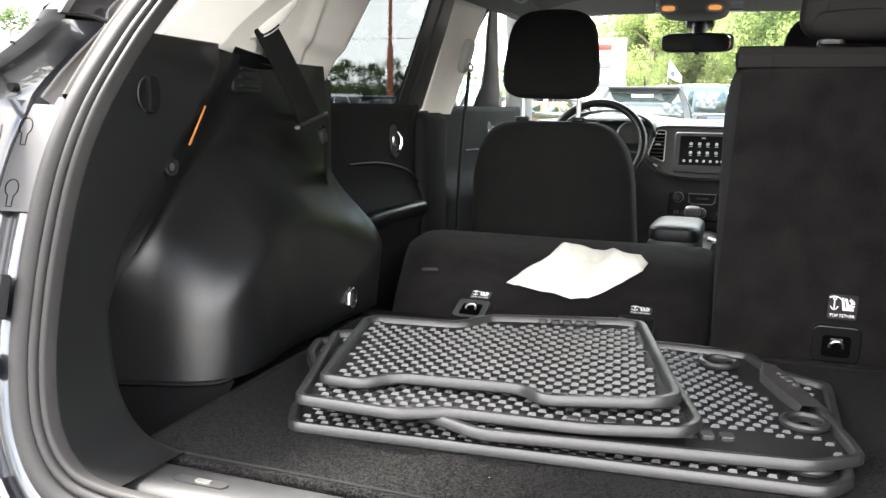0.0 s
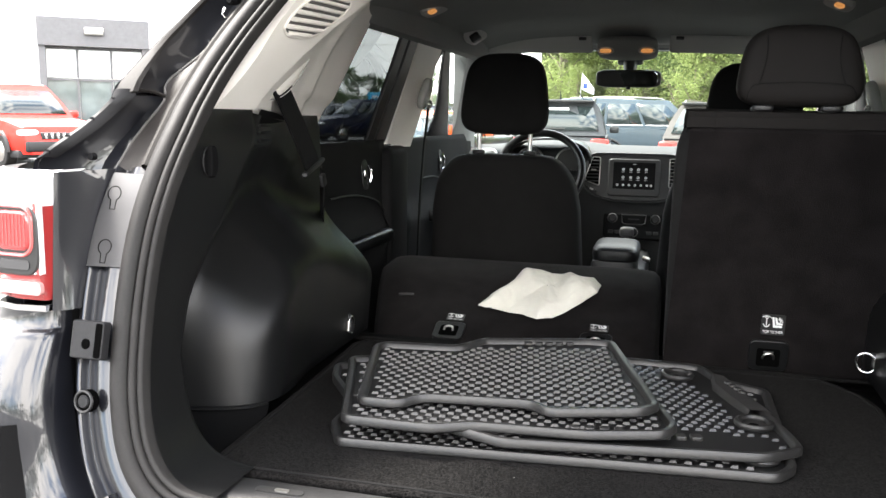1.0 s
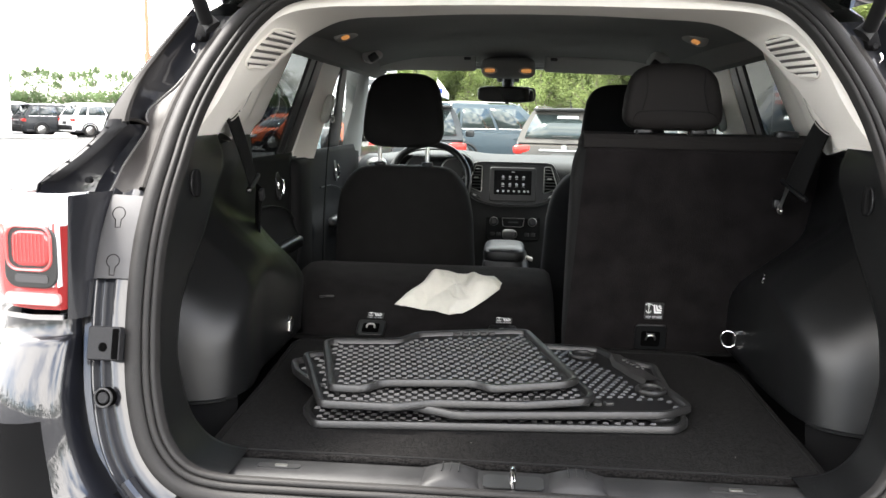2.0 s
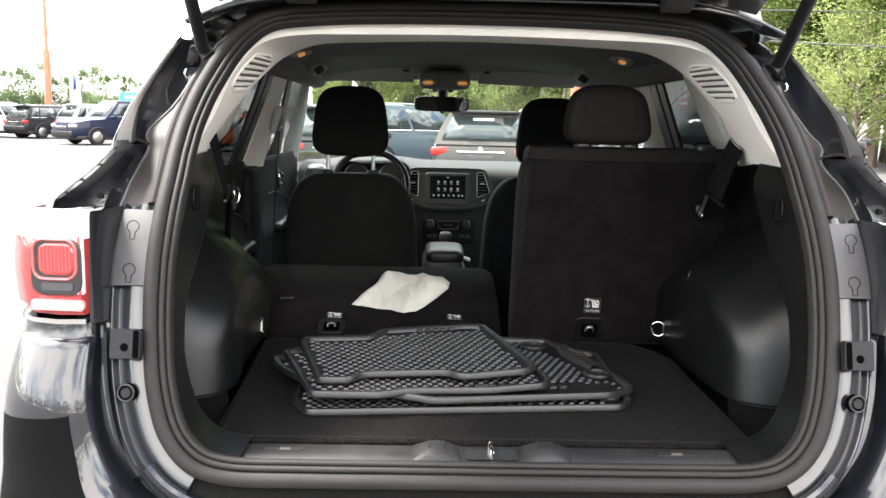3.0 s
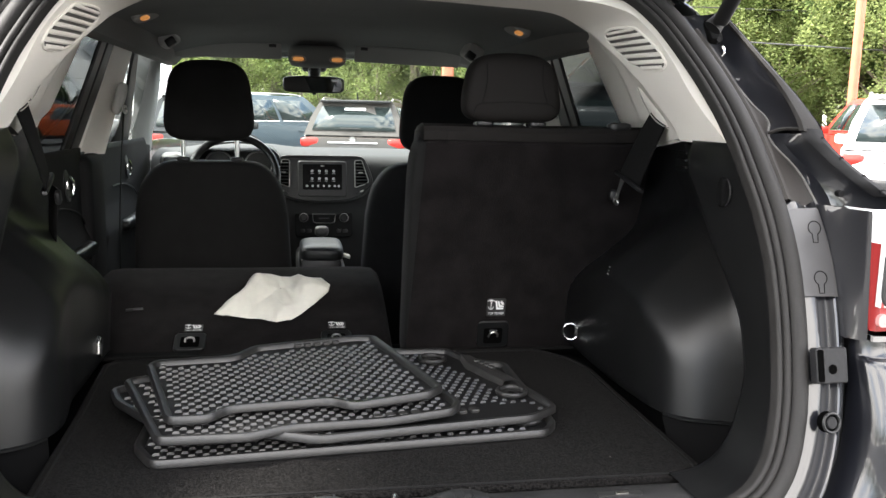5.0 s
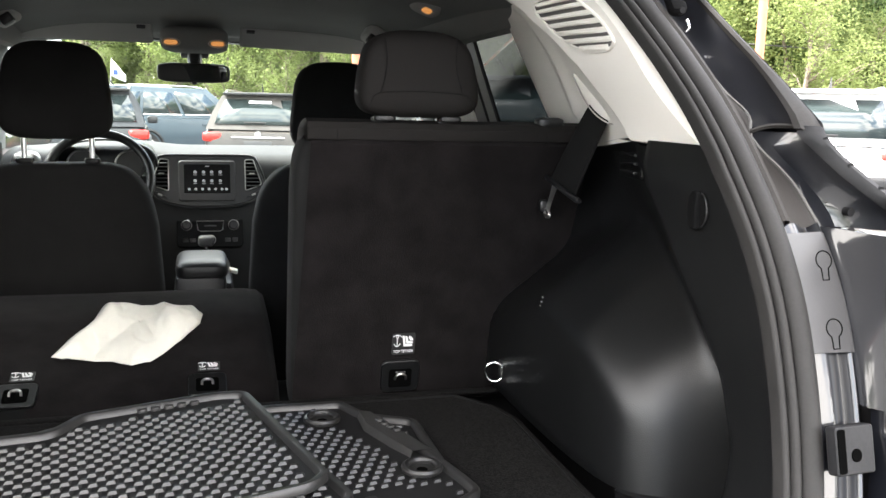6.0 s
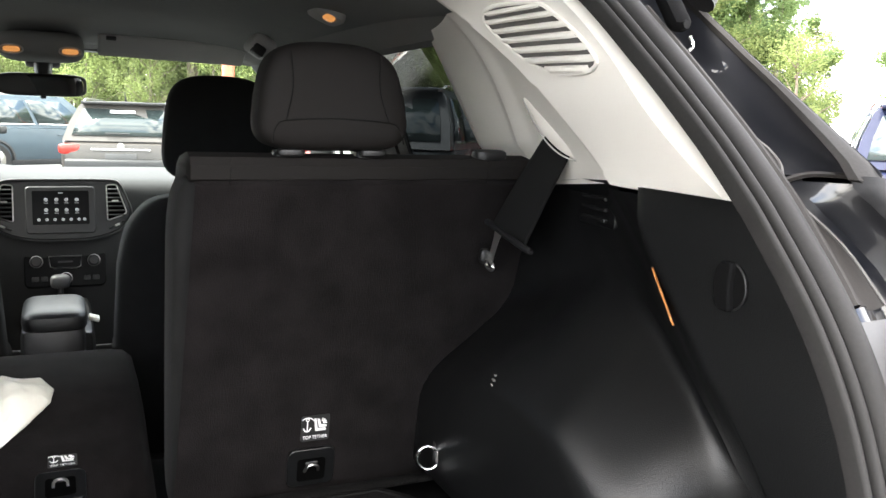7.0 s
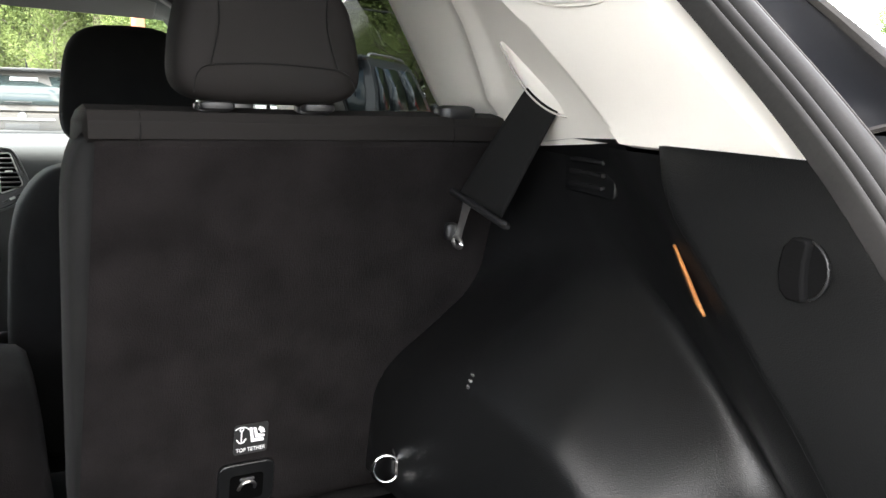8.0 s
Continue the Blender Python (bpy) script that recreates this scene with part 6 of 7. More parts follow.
m3 = rubber_mat([(-.115, .236), (.30, .325), (.362, .375), (.352, .43), (.318, .56), (.285, .64), (.262, .70), (.215, .80), (.08, .80), (-.20, .775), (-.30, .72), (-.47, .54), (-.505, .515), (-.48, .44), (-.41, .34)], lift3, 13, "worn dark grey rubber mat with two fixing eyes", holes=((.165, .715), (.292, .475)),
                plain=([(.20, .80), (.16, .76), (.27, .50), (.40, .40), (.40, .80)], [(-.12, .20), (.30, .31), (.33, .42), (.20, .42), (-.05, .33)]))
letter_bars(m3, .155, .372, 13, lift3)
pad = BM()
loft(pad, [[V(x, y, lift3(x, y) + h) for x, y, h in r] for r in (
    [(.232, .735, .006), (.236, .735, .018), (.255, .72, .020), (.268, .70, .016)],
    [(.232, .66, .006), (.237, .66, .020), (.265, .665, .020), (.283, .655, .016)],
    [(.262, .58, .006), (.266, .58, .020), (.290, .60, .020), (.308, .585, .016)],
    [(.286, .53, .006), (.290, .53, .018), (.315, .535, .018), (.330, .53, .014)])])
part("heel_step", pad, MAT_WORN, m3, "smooth raised heel step")
letter_bars(m3, .272, .645, -66, lambda x, y: lift3(x, y) + .012, n=4, w=.018, h=.013)
lift2 = lambda x, y: FL + .037 + .004 * step(x, 0, -.4) + .003 * step(y, .3, .6)
m2 = rubber_mat([(-.375, .222), (-.225, .226), (-.16, .262), (.02, .280), (.145, .318), (.165, .36), (.06, .70), (-.22, .66), (-.26, .60), (-.44, .565), (-.485, .54), (-.465, .49)], lift2, 6, "dark grey rubber rear mat lying askew", plain=([(-.06, .25), (.14, .29), (.15, .345), (-.06, .31)],))
letter_bars(m2, .035, .318, 9, lift2, w=.024, h=.016)
lift1 = lambda x, y: FL + .056 + .006 * step(y, .35, .7) + .004 * step(x, -.1, .1)
m1 = rubber_mat([(-.366, .274), (-.295, .276), (-.262, .322), (-.085, .345), (-.045, .310), (.105, .350), (.132, .385), (.128, .41), (.035, .755), (-.02, .765), (-.240, .700), (-.278, .632), (-.430, .612), (-.447, .585)], lift1, 9, "dark grey rubber rear mat on top of the stack", plain=([(-.24, .66), (.0, .72), (.0, .80), (-.25, .75)],))
letter_bars(m1, -.10, .722, 14, lift1, n=5, w=.022, h=.012)

# ---- paper cover ----
rng = random.Random(4)
outline = [(x, y - .03) for x, y in ((-.376, 1.298), (-.35, 1.345), (-.30, 1.41), (-.288, 1.462), (-.255, 1.488), (-.19, 1.483), (-.13, 1.492), (-.07, 1.490), (-.043, 1.435), (-.05, 1.39), (-.095, 1.33), (-.16, 1.262), (-.20, 1.250), (-.245, 1.272), (-.32, 1.285))]


def seat_top(y):
    return table(y, [a for a, b in PROFILE[3:10]], [b for a, b in PROFILE[3:10]])


def crumple(x, y):
    v = V(x * 11, y * 8, 1.3)
    fold = 0
    for ang, width, shift, high in ((25, .062, .01, .010), (-48, .085, .03, .012), (80, .11, .02, .009), (8, .034, .0, .004)):
        u = (x * math.cos(radians(ang)) + y * math.sin(radians(ang)) + shift + .006 * noise.noise(v)) / width
        fold += high * abs(u % 2 - 1)
    return .020 * abs(noise.noise(v)) + .007 * abs(noise.noise(v * 2.3 + V(3, 1, 0))) + 1.5 * fold - .006


bm = BM()
cx, cy = -.19, 1.35
k = 90
corner = [V(x, y, 0) for x, y in outline]
ring_ = [corner[i * 15 // 90].lerp(corner[(i * 15 // 90 + 1) % 15], (i * 15 / 90) % 1) for i in range(k)]
rows = []
for f in np.linspace(1, 0.02, 34):
    row = []
    for p in ring_:
        x, y = lerp(cx, p.x, f), lerp(cy, p.y, f)
        h = max(.002, crumple(x, y)) * (1 - .8 * f ** 6) + .001
        row.append(V(x, y, seat_top(y) + h + .004))
    rows.append(row)
loft(bm, rows, around=True)
tri = bmesh.ops.triangulate(bm, faces=bm.faces[:])
cover = thing("paper_seat_cover", (cx, cy, seat_top(cy)), "crumpled cream paper sheet lying on the folded seat", "paper")
part("sheet", bm, PAPER, cover, sharp=14, solid=.0012)
part("print_mark", box(BM(), (-.332, 1.262, seat_top(1.262) + .0085), (.045, .006, .001), Matrix.Rotation(.35, 4, "Z")), PLASTIC_GREY, cover)

# loose lint on the carpet
rl = random.Random(9)
bm = BM()
for k in range(14):
    x, y = rl.uniform(-.50, .50), rl.uniform(.13, .84)
    if -.50 < x < .36 and .20 < y < .80:
        continue
    box(bm, (x, y, .6862), (rl.uniform(.0015, .004), .0009, .0006), Matrix.Rotation(rl.uniform(0, 3.1), 4, "Z"))
tagged(part("lint", bm, TRIM_SHADE), "pale lint specks on the black carpet", "lint", kind="stuff")


# ---- parked vehicles ----
PAINTS = {}


def paint(name, c, metal=0.0):
    if name not in PAINTS:
        PAINTS[name] = material(name + "_paint", c, 0.35, metal=metal, coat=0.15, bump=0, var=0.08, spec=0.22)
    return PAINTS[name]


def parked_car(at, turn, color, label, L=4.5, W=1.85, H=1.66, rails=True, cab=(.24, .80), pickup=False, group="parked cars", dark_spoiler=False):
    """A car with its nose towards local +y, standing on the ground; at is the middle."""
    car = thing("parked_car", (0, 0, 0), label, "car", group=group)
    m = color
    belt, low_ = H * .60, .30
    ys = [-L / 2, -L / 2 + .05, -L / 2 + .25, -L * .3, 0, L * .25, L * .36, L / 2 - .12, L / 2]
    tops = [belt * .80, belt * .93, belt, belt, belt * .99, belt * .98, belt * .94, belt * .82, belt * .62]
    wid = [.80, .90, .97, 1.0, 1.0, 1.0, .98, .90, .78]
    rows = []
    for y, t, w in zip(ys, tops, wid):
        hw = W / 2 * w
        rows.append([V(-hw * .92, y, low_), V(-hw, y, low_ + .15), V(-hw, y, lerp(low_, t, .6)), V(-hw * .97, y, t * .97), V(-hw * .86, y, t), V(hw * .86, y, t), V(hw * .97, y, t * .97), V(hw, y, lerp(low_, t, .6)), V(hw, y, low_ + .15), V(hw * .92, y, low_)])
    part("body", loft(BM(), rows, caps=True), m, car, sharp=45)
    part("sill", box(BM(), (0, 0, .30), (W * .94, L * .92, .16), bevel=.03), PLASTIC_DARK, car)
    y0, y1 = -L / 2 + .10, L * .24
    if pickup:
        y0 = -L * .10
    r0, r1 = y0 + .42, y1 - .75
    if pickup:
        r0 = y0 + .12
    hb, ht = W / 2 * .92, W / 2 * .70
    def cab_pt(f, v, sx):
        y = lerp(lerp(y0, y1, f), lerp(r0, r1, f), v)
        bow = .03 * math.sin(math.pi * v)
        return V(sx * (lerp(hb, ht, v) + bow), y, lerp(belt - .02, H - .05, v))
    rows = []
    for f in (0, .04, .3, .6, .96, 1):
        rows.append([cab_pt(f, 0, -1), cab_pt(f, .5, -1), cab_pt(f, .92, -1), cab_pt(f, 1, -1) + V(.05, 0, .03), V(0, lerp(r0, r1, f), H), cab_pt(f, 1, 1) + V(-.05, 0, .03), cab_pt(f, .92, 1), cab_pt(f, .5, 1), cab_pt(f, 0, 1)])
    part("cabin", loft(BM(), rows, caps=True), m, car, sharp=30)
    for sx in (-1, 1):
        for fa, fb in ((.06, .20), (.23, .53), (.56, .90)):
            o = V(sx * .012, 0, 0)
            part("window_trim", tube(BM(), [cab_pt(fa, .12, sx) + o * 1.3, cab_pt(fb, .12, sx) + o * 1.3], .011, 6), CHROME, car)
            part("side_window", loft(BM(), [[cab_pt(fa, .12, sx) + o, cab_pt(fa, .5, sx) + o, cab_pt(fa, .88, sx) + o], [cab_pt(fb, .12, sx) + o, cab_pt(fb, .5, sx) + o, cab_pt(fb, .88, sx) + o]]), DARK_GLASS, car, solid=.006)
        if rails:
            part("roof_rail", tube(BM(), spline([cab_pt(.05, 1, sx) + V(-sx * .04, 0, .03), cab_pt(.15, 1, sx) + V(-sx * .04, 0, .075), cab_pt(.8, 1, sx) + V(-sx * .04, 0, .075), cab_pt(.95, 1, sx) + V(-sx * .04, 0, .03)], 16), .016, 6), STEEL, car)
        for yw in (-L * .30, L * .31):
            wh = part("wheel", rod(BM(), (sx * (W / 2 - .22), yw, .34), (sx * (W / 2 + .005), yw, .34), .34, seg=24), RUBBER, car, bev=.02)
            part("rim", rod(BM(), (sx * (W / 2), yw, .34), (sx * (W / 2 + .02), yw, .34), .23, .20, seg=10), STEEL, wh)
            part("arch", tube(BM(), [(sx * W * .496, yw + .40 * math.cos(radians(a)), .34 + .40 * math.sin(radians(a))) for a in range(0, 181, 15)], .04, 6), PLASTIC_DARK, car)
        part("door_mirror", cushion(BM(), (sx * (W / 2 + .09), L * .17, belt + .06), (.20, .10, .15), .5, .5, 16, 8), m, car)
        part("tail_lamp", cushion(BM(), (sx * W * .40, -L / 2 + .10, belt * .84), (.34, .20, .17), .5, .5, 18, 8), CAR_RED, car)
        part("head_lamp", cushion(BM(), (sx * W * .37, L / 2 - .14, belt * .70), (.40, .24, .13), .5, .5, 18, 8), CLEAR_LENS, car)
        part("seam", tube(BM(), [(sx * W * .5, L * .20, low_ + .12), (sx * W * .501, L * .21, belt * .9)], .006, 5), PLASTIC_DARK, car)
        part("door_handle", box(BM(), (sx * (W / 2 + .01), L * .02, belt * .84), (.03, .17, .03), bevel=.01), m, car)
    if not pickup:
        o = V(0, -.014, .004)
        part("rear_window", loft(BM(), [[cab_pt(0, v, -1).lerp(cab_pt(0, v, 1), f) + o for f in (.07, .3, .7, .93)] for v in (.14, .5, .86)]), DARK_GLASS, car, solid=.006)
        if dark_spoiler:
            part("window_print", loft(BM(), [[cab_pt(0, v, -1).lerp(cab_pt(0, v, 1), f) + V(0, -.024, .008) for f in (.36, .62)] for v in (.74, .82)]), INK, car, "white print bar on the glass", solid=.003)
            part("emblem", rod(BM(), (0, -L / 2 - .01, belt * .90), (0, -L / 2 + .04, belt * .90), .055, .06, 18), CHROME, car)
        part("rear_spoiler", box(BM(), (0, r0 - .03, H - .035), (ht * 1.9, .26, .05), bevel=.018), PLASTIC_DARK if dark_spoiler else m, car)
        part("brake_lamp", box(BM(), (0, r0 - .145, H - .035), (.32, .01, .022), bevel=.004), RED_LENS, car)
        part("wiper", rod(BM(), (-.25, y0 + .03, belt + .10), (.12, y0 + .02, belt + .10), .012, seg=6), PLASTIC_DARK, car)
    else:
        part("bed_opening", box(BM(), (0, -L * .31, belt + .005), (W * .78, L * .34, .03), bevel=.01), PLASTIC_DARK, car)
    part("windscreen", loft(BM(), [[cab_pt(1, v, -1).lerp(cab_pt(1, v, 1), f) + V(0, .014, .004) for f in (.06, .3, .7, .94)] for v in (.12, .5, .9)]), DARK_GLASS, car, solid=.006)
    part("rear_bumper", box(BM(), (0, -L / 2 + .03, .50), (W * .88, .16, .26), bevel=.05, seg=3), PLASTIC_DARK, car)
    part("plate_bar", box(BM(), (0, -L / 2 - .015, belt * .70), (.46, .02, .14), bevel=.004), PLASTIC_GREY, car)
    part("chrome_bar", box(BM(), (0, -L / 2 + .0, belt * .84), (W * .46, .03, .035), bevel=.008), CHROME, car)
    part("front_bumper", box(BM(), (0, L / 2 - .06, .46), (W * .84, .16, .24), bevel=.05, seg=3), PLASTIC_DARK, car)
    gr = part("grille", box(BM(), (0, L / 2 - .03, belt * .64), (W * .52, .08, .15), bevel=.02), PLASTIC_DARK, car)
    for k in range(7):
        part("grille_slot", box(BM(), ((k - 3) * W * .068, L / 2 + .012, belt * .64), (W * .03, .012, .11), bevel=.004), CHROME, gr)
    part("antenna", tube(BM(), [(0, r0 + .15, H), (0, r0 + .02, H + .14)], [.02, .006], 6), PLASTIC_DARK, car)
    car.matrix_basis = Matrix.Translation((at[0], at[1], 0)) @ Matrix.Rotation(radians(turn), 4, "Z")
    return car


BLUE = paint("steel_blue", (0.050, 0.070, 0.085))
BROWN = paint("grey_brown", (0.050, 0.045, 0.041))
WHITE = paint("white", (0.78, 0.78, 0.77))
BLACK = paint("black", (0.012, 0.012, 0.014))
SILVER = paint("silver", (0.30, 0.30, 0.31), .3)
REDC = paint("bright_red", (0.60, 0.03, 0.02))
NAVY = paint("navy", (0.008, 0.011, 0.028))
ORANGE = paint("orange", (0.60, 0.11, 0.03))
GREYC = paint("mid_grey", (0.024, 0.026, 0.028))

parked_car((1.32, 16.0), -12, BROWN, "grey-brown crossover parked nose away", W=1.92, H=1.54, dark_spoiler=True)
parked_car((-.55, 20.6), -58, BLUE, "steel blue off-roader with roof rails parked across", L=4.6, H=1.70)
parked_car((-1.95, 16.3), 4, GREYC, "dark grey crossover with a black rear spoiler", W=1.84, H=1.56, dark_spoiler=True)
parked_car((3.9, 16.8), -20, BROWN, "dark grey hatchback parked in the row", H=1.62)
parked_car((7.6, 15.6), -35, GREYC, "grey off-roader with silver roof rails", H=1.72)
parked_car((8.6, 9.6), -38, WHITE, "white crossover with red tail lamps", H=1.68)
parked_car((4.7, 10.4), -40, GREYC, "dark grey off-roader with silver roof rails parked askew", H=1.74)
parked_car((9.6, 6.6), -48, NAVY, "dark blue crossover parked at an angle", H=1.66)
parked_car((13.4, 9.5), -25, SILVER, "silver sedan farther along the row", H=1.5, rails=False)
parked_car((12.0, 14.5), -10, REDC, "red pickup with a white roof line", L=5.4, H=1.85, pickup=True, rails=False)
far_row = ((WHITE, "white off-roader in the far row"), (GREYC, "grey off-roader in the far row"), (WHITE, "white crossover in the far row"), (BLACK, "black off-roader in the far row"), (SILVER, "silver crossover in the far row"), (BLACK, "black crossover in the far row"), (NAVY, "navy off-roader in the far row"), (BLACK, "black sedan in the far row"))
for k, (c, lab) in enumerate(far_row):
    parked_car((-27.0 + 2.45 * k, 42.5 + .35 * k), -38 if k % 4 != 3 else -30, c, lab, L=4.7, H=1.76 if k % 2 == 0 else 1.66)
parked_car((-13.6, 36.5), 140, NAVY, "navy pickup facing the lot", L=5.7, W=2.0, H=1.90, pickup=True, rails=False)
parked_car((-8.6, 30.5), 140, ORANGE, "orange muscle coupe facing the lot", H=1.40, rails=False)
parked_car((-14.2, 15.0), 245, REDC, "bright red off-roader in front of the showroom", L=4.8, H=1.75)
parked_car((-19.5, 13.0), 240, GREYC, "grey open off-roader by the showroom", L=4.2, H=1.8)

# ---- showroom ----
STUCCO = material("white_render_wall", (0.80, 0.79, 0.77), 0.85, grain=40, bump=0.15, var=0.05, vscale=0.6, depth=0.003)
FASCIA = material("dark_grey_fascia", (0.10, 0.10, 0.105), 0.6, bump=0.05, grain=60)
SHOPGLASS = material("dark_shop_glass", (0.10, 0.12, 0.12), 0.08, coat=1.0, bump=0, var=0.5, vscale=1.2)
CONCRETE = material("pale_concrete", (0.42, 0.41, 0.39), 0.9, grain=40, bump=0.3, var=0.1, vscale=2, depth=0.003)
room = thing("showroom", (-27.5, 38, 0), "white showroom building with a dark glazed entrance", "building")
RM = Matrix.Translation((-26.3, 38.3, 0)) @ Matrix.Rotation(radians(38), 4, "Z") @ Matrix.Diagonal((1, 1, 1.1, 1))
part("wall", moved(box(BM(), (-7.75, 6.2, 4.0), (18.5, 12, 8.0)), RM), STUCCO, room)
part("parapet", moved(box(BM(), (-7.75, .18, 7.9), (18.7, .3, .35)), RM), FASCIA, room)
part("entrance_fascia", moved(box(BM(), (-2.6, -.25, 4.55), (5.2, .9, 1.25)), RM), FASCIA, room)
part("portal", moved(box(BM(), (-.18, -.2, 2.3), (.32, .7, 4.6)), RM), FASCIA, room)
part("portal", moved(box(BM(), (-5.0, -.2, 2.3), (.32, .7, 4.6)), RM), FASCIA, room)
part("entrance_lamp", moved(box(BM(), (-2.6, -.75, 4.6), (.9, .3, .35), bevel=.05), RM), STEEL, room)
for i, x in enumerate((-4.2, -2.6, -1.0)):
    for z, h in ((1.25, 2.4), (3.2, 1.3)):
        w = part("window", moved(box(BM(), (x, .12, z), (1.5, .05, h)), RM), SHOPGLASS if z < 2 else CLEAR_LENS, room)
        part("frame", moved(box(BM(), (x + .77, .05, z), (.09, .14, h)), RM), FASCIA, w)
        part("transom", moved(box(BM(), (x, .05, z + h / 2), (1.6, .14, .09)), RM), FASCIA, w)
tagged(part("kerb", moved(box(BM(), (-2.0, -2.2, .07), (12, 1.6, .14), bevel=.03), RM), CONCRETE), "pale concrete kerb before the showroom", "kerb", kind="structure")

# ---- lot furniture ----
RUST = material("rust_red_steel", (0.42, 0.13, 0.07), 0.6, grain=30, bump=0.1, var=0.15)
WHITEM = material("white_steel", (0.75, 0.76, 0.77), 0.5, bump=0)
CYAN = material("cyan_sign", (0.02, 0.35, 0.62), 0.5, bump=0)
WIRE = material("weathered_cable", (0.05, 0.05, 0.05), 0.7, bump=0)


def lot_pole(x, y, h, mat_, label, r=.11, arm=True):
    p = thing("lamp_post", (x, y, 0), label, "lamp post", group="lot lamp posts")
    part("shaft", rod(BM(), (x, y, .5), (x, y, h), r, r * .62, 14), mat_, p)
    part("base", rod(BM(), (x, y, 0), (x, y, 5.0 if arm else .8), r * 1.35, r * 1.3, 16), mat_ if arm else CONCRETE, p)
    part("lamp_head", box(BM(), (x + .5, y, h), (1.0, .4, .16), bevel=.05), FASCIA, p)


lot_pole(-22.9, 50.3, 12.5, RUST, "rust red steel lamp post", r=.15)
lot_pole(12.0, 15.9, 9.5, RUST, "rust red steel lamp post beside the trees", r=.075)
lot_pole(3.9, 21.5, 9.5, RUST, "rust red steel lamp post behind the cars", r=.12)
lot_pole(17.4, 12.2, 9.0, WHITEM, "white steel lamp post", r=.14, arm=False)
sign = thing("pylon_sign", (-4.2, 20.2, 0), "white brand pylon with blank lettering bars", "sign")
for x in (-5.0, -3.4):
    part("leg", box(BM(), (x, 20.3, 1.3), (.12, .12, 2.6)), STEEL, sign)
for k in range(3):
    pn = part("panel", box(BM(), (-4.2, 20.2, 1.75 + .44 * k), (2.3, .16, .42), bevel=.015), WHITEM, sign)
    part("lettering_bar", box(BM(), (-3.75, 20.11, 1.75 + .44 * k), (.75, .02, .15), bevel=.01), REDC if k == 2 else FASCIA, pn)
bb = thing("store_sign", (-23.3, 67, 0), "cyan store sign with a pale lettering bar", "sign")
part("board", box(BM(), (-23.3, 67, 2.65), (2.6, .3, .75), bevel=.05), CYAN, bb)
part("lettering_bar", box(BM(), (-23.4, 66.83, 2.65), (1.6, .02, .22), bevel=.01), WHITEM, bb)
part("leg", box(BM(), (-23.3, 67.1, 1.1), (.3, .2, 2.2)), STEEL, bb)
CLOTH = material("white_flag_cloth", (0.75, 0.75, 0.76), 0.8, bump=0.1, grain=20)
FLAG_BLUE = material("blue_flag_cloth", (0.03, 0.06, 0.25), 0.8, bump=0)
def feather(x, y, h, label):
    fl = thing("feather_banner", (x, y, 0), label, "banner")
    part("pole", tube(BM(), spline([(x, y, 0), (x + .02, y, h * .6), (x + .1, y, h)], 8), .03, 6), STEEL, fl)
    part("cloth", loft(BM(), [[V(x + .03 + lerp(0, .10, f), y, lerp(h * .3, h, f)), V(x + .03 + lerp(.75, .5, f), y + .06 * math.sin(5 * f), lerp(h * .3, h * .97, f))] for f in np.linspace(0, 1, 9)]), CLOTH, fl, solid=.01)
    part("print_bar", loft(BM(), [[V(x + .22, y - .02, h * .62), V(x + .42, y - .02, h * .62)], [V(x + .25, y - .02, h * .86), V(x + .45, y - .02, h * .86)]]), FLAG_BLUE, fl, solid=.01)
feather(-23.8, 55.6, 4.6, "white feather banner with a blue print bar")
fl = thing("small_flag", (-2.1, 20.6, 1.7), "small white and blue flag on a car", "flag")
part("pole", rod(BM(), (-2.1, 20.6, 1.6), (-2.05, 20.6, 2.35), .012, seg=6), STEEL, fl)
part("cloth", loft(BM(), [[V(-2.06, 20.6, 2.33), V(-2.08, 20.6, 1.95)], [V(-1.9, 20.62, 2.15), V(-1.9, 20.62, 1.85)], [V(-1.75, 20.6, 1.95), V(-1.75, 20.6, 1.8)]]), CLOTH, fl, solid=.006)
part("print_bar", box(BM(), (-1.97, 20.58, 2.02), (.10, .01, .12)), FLAG_BLUE, fl)
fl = thing("striped_flag", (3.1, 8.9, 1.7), "small red and white striped flag", "flag")
part("pole", rod(BM(), (2.96, 8.9, 1.2), (2.95, 8.9, 1.84), .007, seg=6), STEEL, fl)
for k in range(6):
    part("stripe", box(BM(), (3.00 + .004 * k, 8.9, 1.77 - .042 * k), (.09, .008, .037)), REDC if k % 2 else CLOTH, fl)
part("canton", box(BM(), (2.98, 8.894, 1.745), (.05, .008, .11)), FLAG_BLUE, fl)
for k, (a, b, h) in enumerate((((-60, 30, 7.4), (40, 24, 6.2), .7), ((-60, 30.5, 6.6), (40, 24.5, 5.3), .7), ((2, 26, 4.4), (45, 15, 3.0), .4), ((-70, 60, 7), (10, 62, 7.5), .9))):
    w = tagged(part("overhead_cable", tube(BM(), [V(*a).lerp(V(*b), f) - V(0, 0, h * 4 * f * (1 - f)) for f in np.linspace(0, 1, 24)], .022, 5), WIRE), "sagging overhead cable across the lot", "cable", "overhead cables")

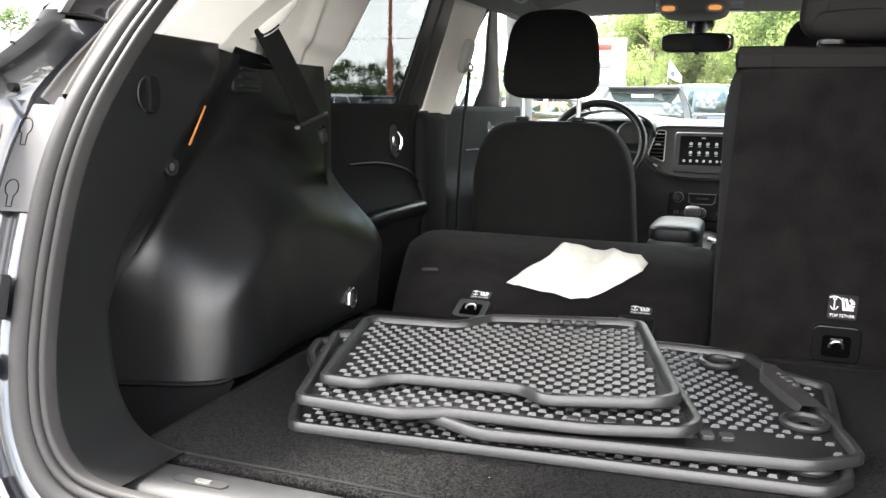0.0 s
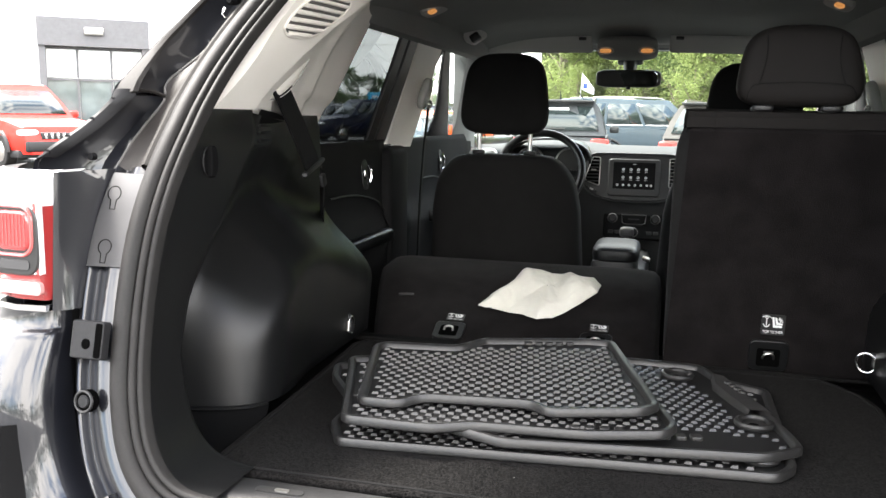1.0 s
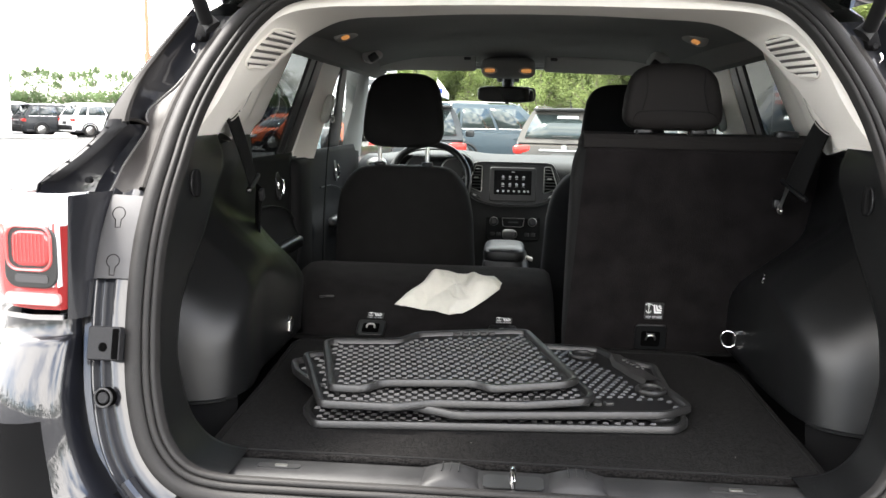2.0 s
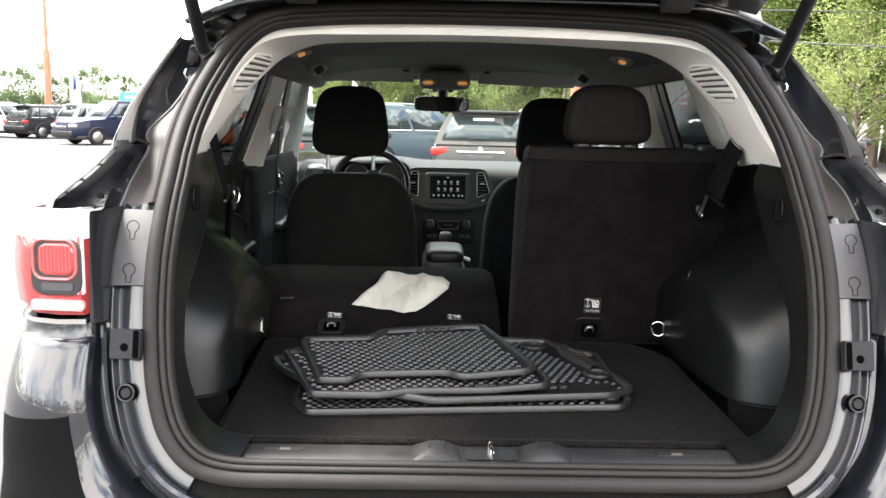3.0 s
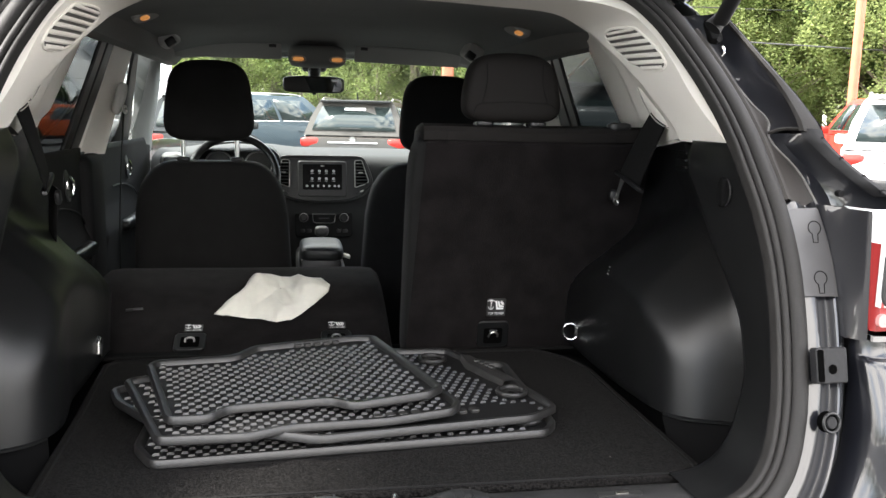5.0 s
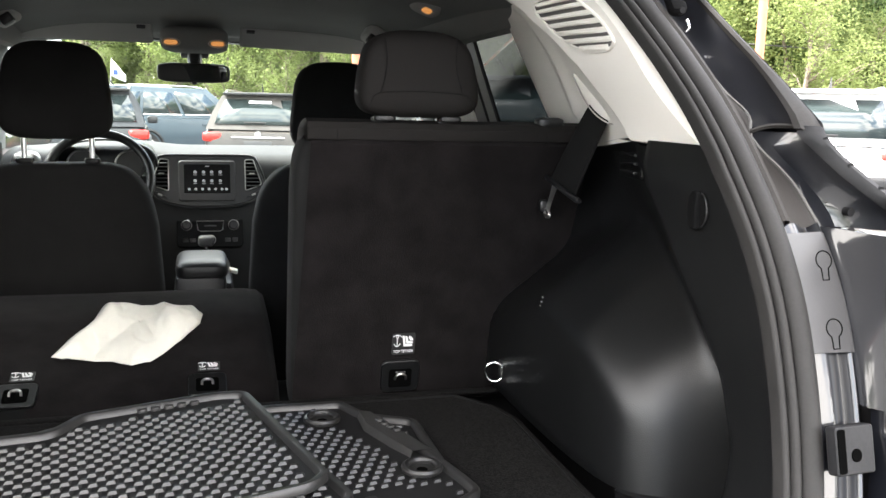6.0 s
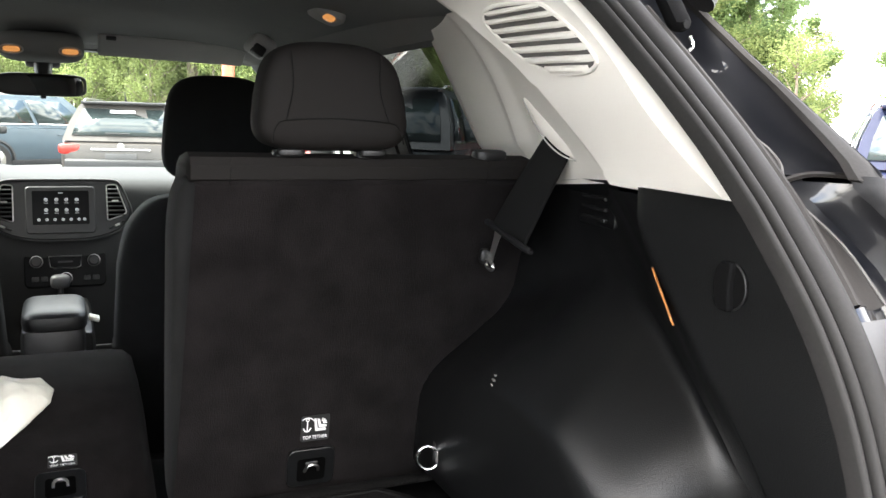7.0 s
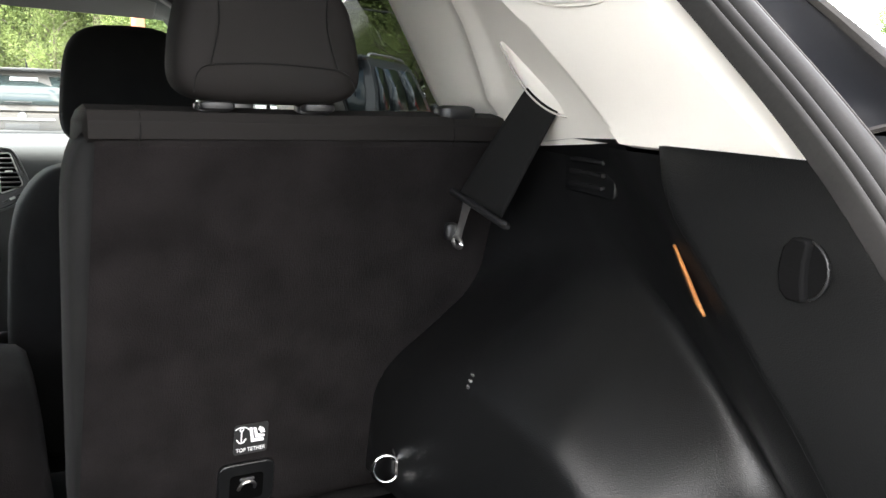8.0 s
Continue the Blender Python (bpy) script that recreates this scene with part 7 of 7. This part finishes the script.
# ---- trees ----
def leaf_material(name, c):
    m = material(name, c, 0.7, grain=3, bump=0, var=0.2, vscale=1.1, spec=0.2, per_object=.12)
    n, l = m.node_tree.nodes, m.node_tree.links
    b = n["Principled BSDF"]
    thin, mix = n.new("ShaderNodeBsdfTranslucent"), n.new("ShaderNodeMixShader")
    mix.inputs[0].default_value = 0.68
    l.new(b.inputs["Base Color"].links[0].from_socket, thin.inputs[0])
    l.new(b.outputs[0], mix.inputs[1])
    l.new(thin.outputs[0], mix.inputs[2])
    l.new(mix.outputs[0], n["Material Output"].inputs[0])
    return m


LEAF = [leaf_material(nm, c) for nm, c in (("leaf_green", (0.175, 0.235, 0.085)), ("leaf_yellow_green", (0.235, 0.285, 0.105)), ("leaf_dark_green", (0.15, 0.212, 0.083)), ("leaf_deep_green", (0.085, 0.125, 0.055)))]
BARK = material("grey_bark", (0.16, 0.13, 0.10), 0.9, grain=12, bump=0.6, var=0.3, vscale=3, depth=0.02)
rt = random.Random(11)


def tree_kind(h, spread, leaf, n, label, narrow=1.0, size=.046):
    t = thing("tree", (0, 0, 0), label, "tree", group="trees round the lot")
    trunk = [V(0, 0, -.1), V(.1, .05, h * .3), V(-.05, .1, h * .6), V(.05, 0, h * .92)]
    bm = tube(BM(), spline(trunk, 10), [h * .022 * (1 - .8 * i / 9) for i in range(10)], 8)
    blobs = []
    for k in range(22):
        z = h * rt.uniform(.22, .96)
        a = rt.uniform(0, 6.283)
        reach = spread * (math.sin(math.pi * min(1, (z / h) ** .8)) * .75 + .25) * rt.uniform(.45, 1.0) * narrow
        e = V(reach * math.cos(a), reach * math.sin(a), z)
        s0 = V(0, 0, max(h * .15, z - reach * .7))
        tube(bm, spline([s0, s0.lerp(e, .5) + V(0, 0, .2), e], 5), [h * .008, h * .006, h * .005, h * .003, h * .002], 5)
        blobs.append((e, rt.uniform(.5, 1.1) * spread * .42))
        blobs.append((s0.lerp(e, .6), rt.uniform(.4, .8) * spread * .38))
    part("trunk", bm, BARK, t)
    vs, fs_ = [], []
    for k in range(n):
        c, r = blobs[rt.randrange(len(blobs))]
        d = V(rt.gauss(0, 1), rt.gauss(0, 1), rt.gauss(0, .8)).normalized() * r * rt.uniform(.35, 1.0) ** .6
        p = c + d
        q = size * h / 9 * rt.uniform(.7, 1.6)
        u = V(rt.gauss(0, 1), rt.gauss(0, 1), rt.gauss(0, .5)).normalized()
        w = u.cross(V(rt.gauss(0, 1), rt.gauss(0, 1), rt.gauss(0, 1))).normalized()
        i = len(vs)
        vs += [p - u * q, p + w * q * .6, p + u * q, p - w * q * .6]
        fs_.append((i, i + 1, i + 2, i + 3))
    me = bpy.data.meshes.new("crown")
    me.from_pydata([tuple(v) for v in vs], [], fs_)
    me.materials.append(leaf)
    ob = new("crown", me)
    ob.parent = t
    tagged(ob, kind="stuff")
    return t


KINDS = [tree_kind(11, 3.6, LEAF[0], 30000, "tall green broadleaf tree at the edge of the lot"), tree_kind(10, 3.2, LEAF[1], 30000, "bright yellow-green broadleaf tree"),
         tree_kind(13, 3.4, LEAF[2], 30000, "dark green slender tree", .8), tree_kind(7, 3.0, LEAF[1], 16000, "low bushy green tree", size=.055),
         tree_kind(9, 3.4, LEAF[3], 4500, "distant round green tree", size=.11), tree_kind(8, 3.0, LEAF[1], 4500, "distant pale green tree", size=.11)]
spots = []
for k in range(30):
    a = radians(lerp(-9, 46, k / 29))
    d = table(math.degrees(a), [-14, 5, 25, 46], [58, 44, 34, 30]) + rt.uniform(-1.5, 2.5)
    tall = 1.0 if a < radians(40.5) else .45
    # Beyond 40 degrees the dark leaf colour stands for trees in shade.
    spots.append((d * math.sin(a), d * math.cos(a), rt.uniform(.85, 1.25) * tall, rt.randrange(3) if tall == 1 else 2))
    spots.append(((d + 6) * math.sin(a + .012), (d + 6) * math.cos(a + .012), rt.uniform(1.2, 1.6) * tall, rt.choice((5, 5, 4))))
    if k % 2:
        spots.append(((d - 3) * math.sin(a + .02), (d - 3) * math.cos(a + .02), rt.uniform(.5, .8), 3))
# Ring from 48 degrees on: mostly unseen trees, added to darken reflections.
for k in range(54):
    a = radians(lerp(48, 312, k / 53))
    d = 44 + rt.uniform(-5, 8)
    spots.append((d * math.sin(a), d * math.cos(a), rt.uniform(.55, .95) if a > 1.9 else rt.uniform(.50, .78), 2 if a < 1.2 else 4))
for k in range(56):
    a = radians(lerp(-52, -13, k / 55))
    d = 105 + rt.uniform(-8, 10)
    spots.append((d * math.sin(a), d * math.cos(a), rt.uniform(.55, .78), 4))
used = [False] * 6
for x, y, sc_, kd in spots:
    mt = Matrix.Translation((x, y, 0)) @ Matrix.Rotation(rt.uniform(0, 6.28), 4, "Z") @ Matrix.Scale(sc_, 4)
    if not used[kd]:
        KINDS[kd].matrix_basis = mt
        used[kd] = True
    else:
        ob = copy_thing(KINDS[kd], mt)
        ob.matrix_basis = mt
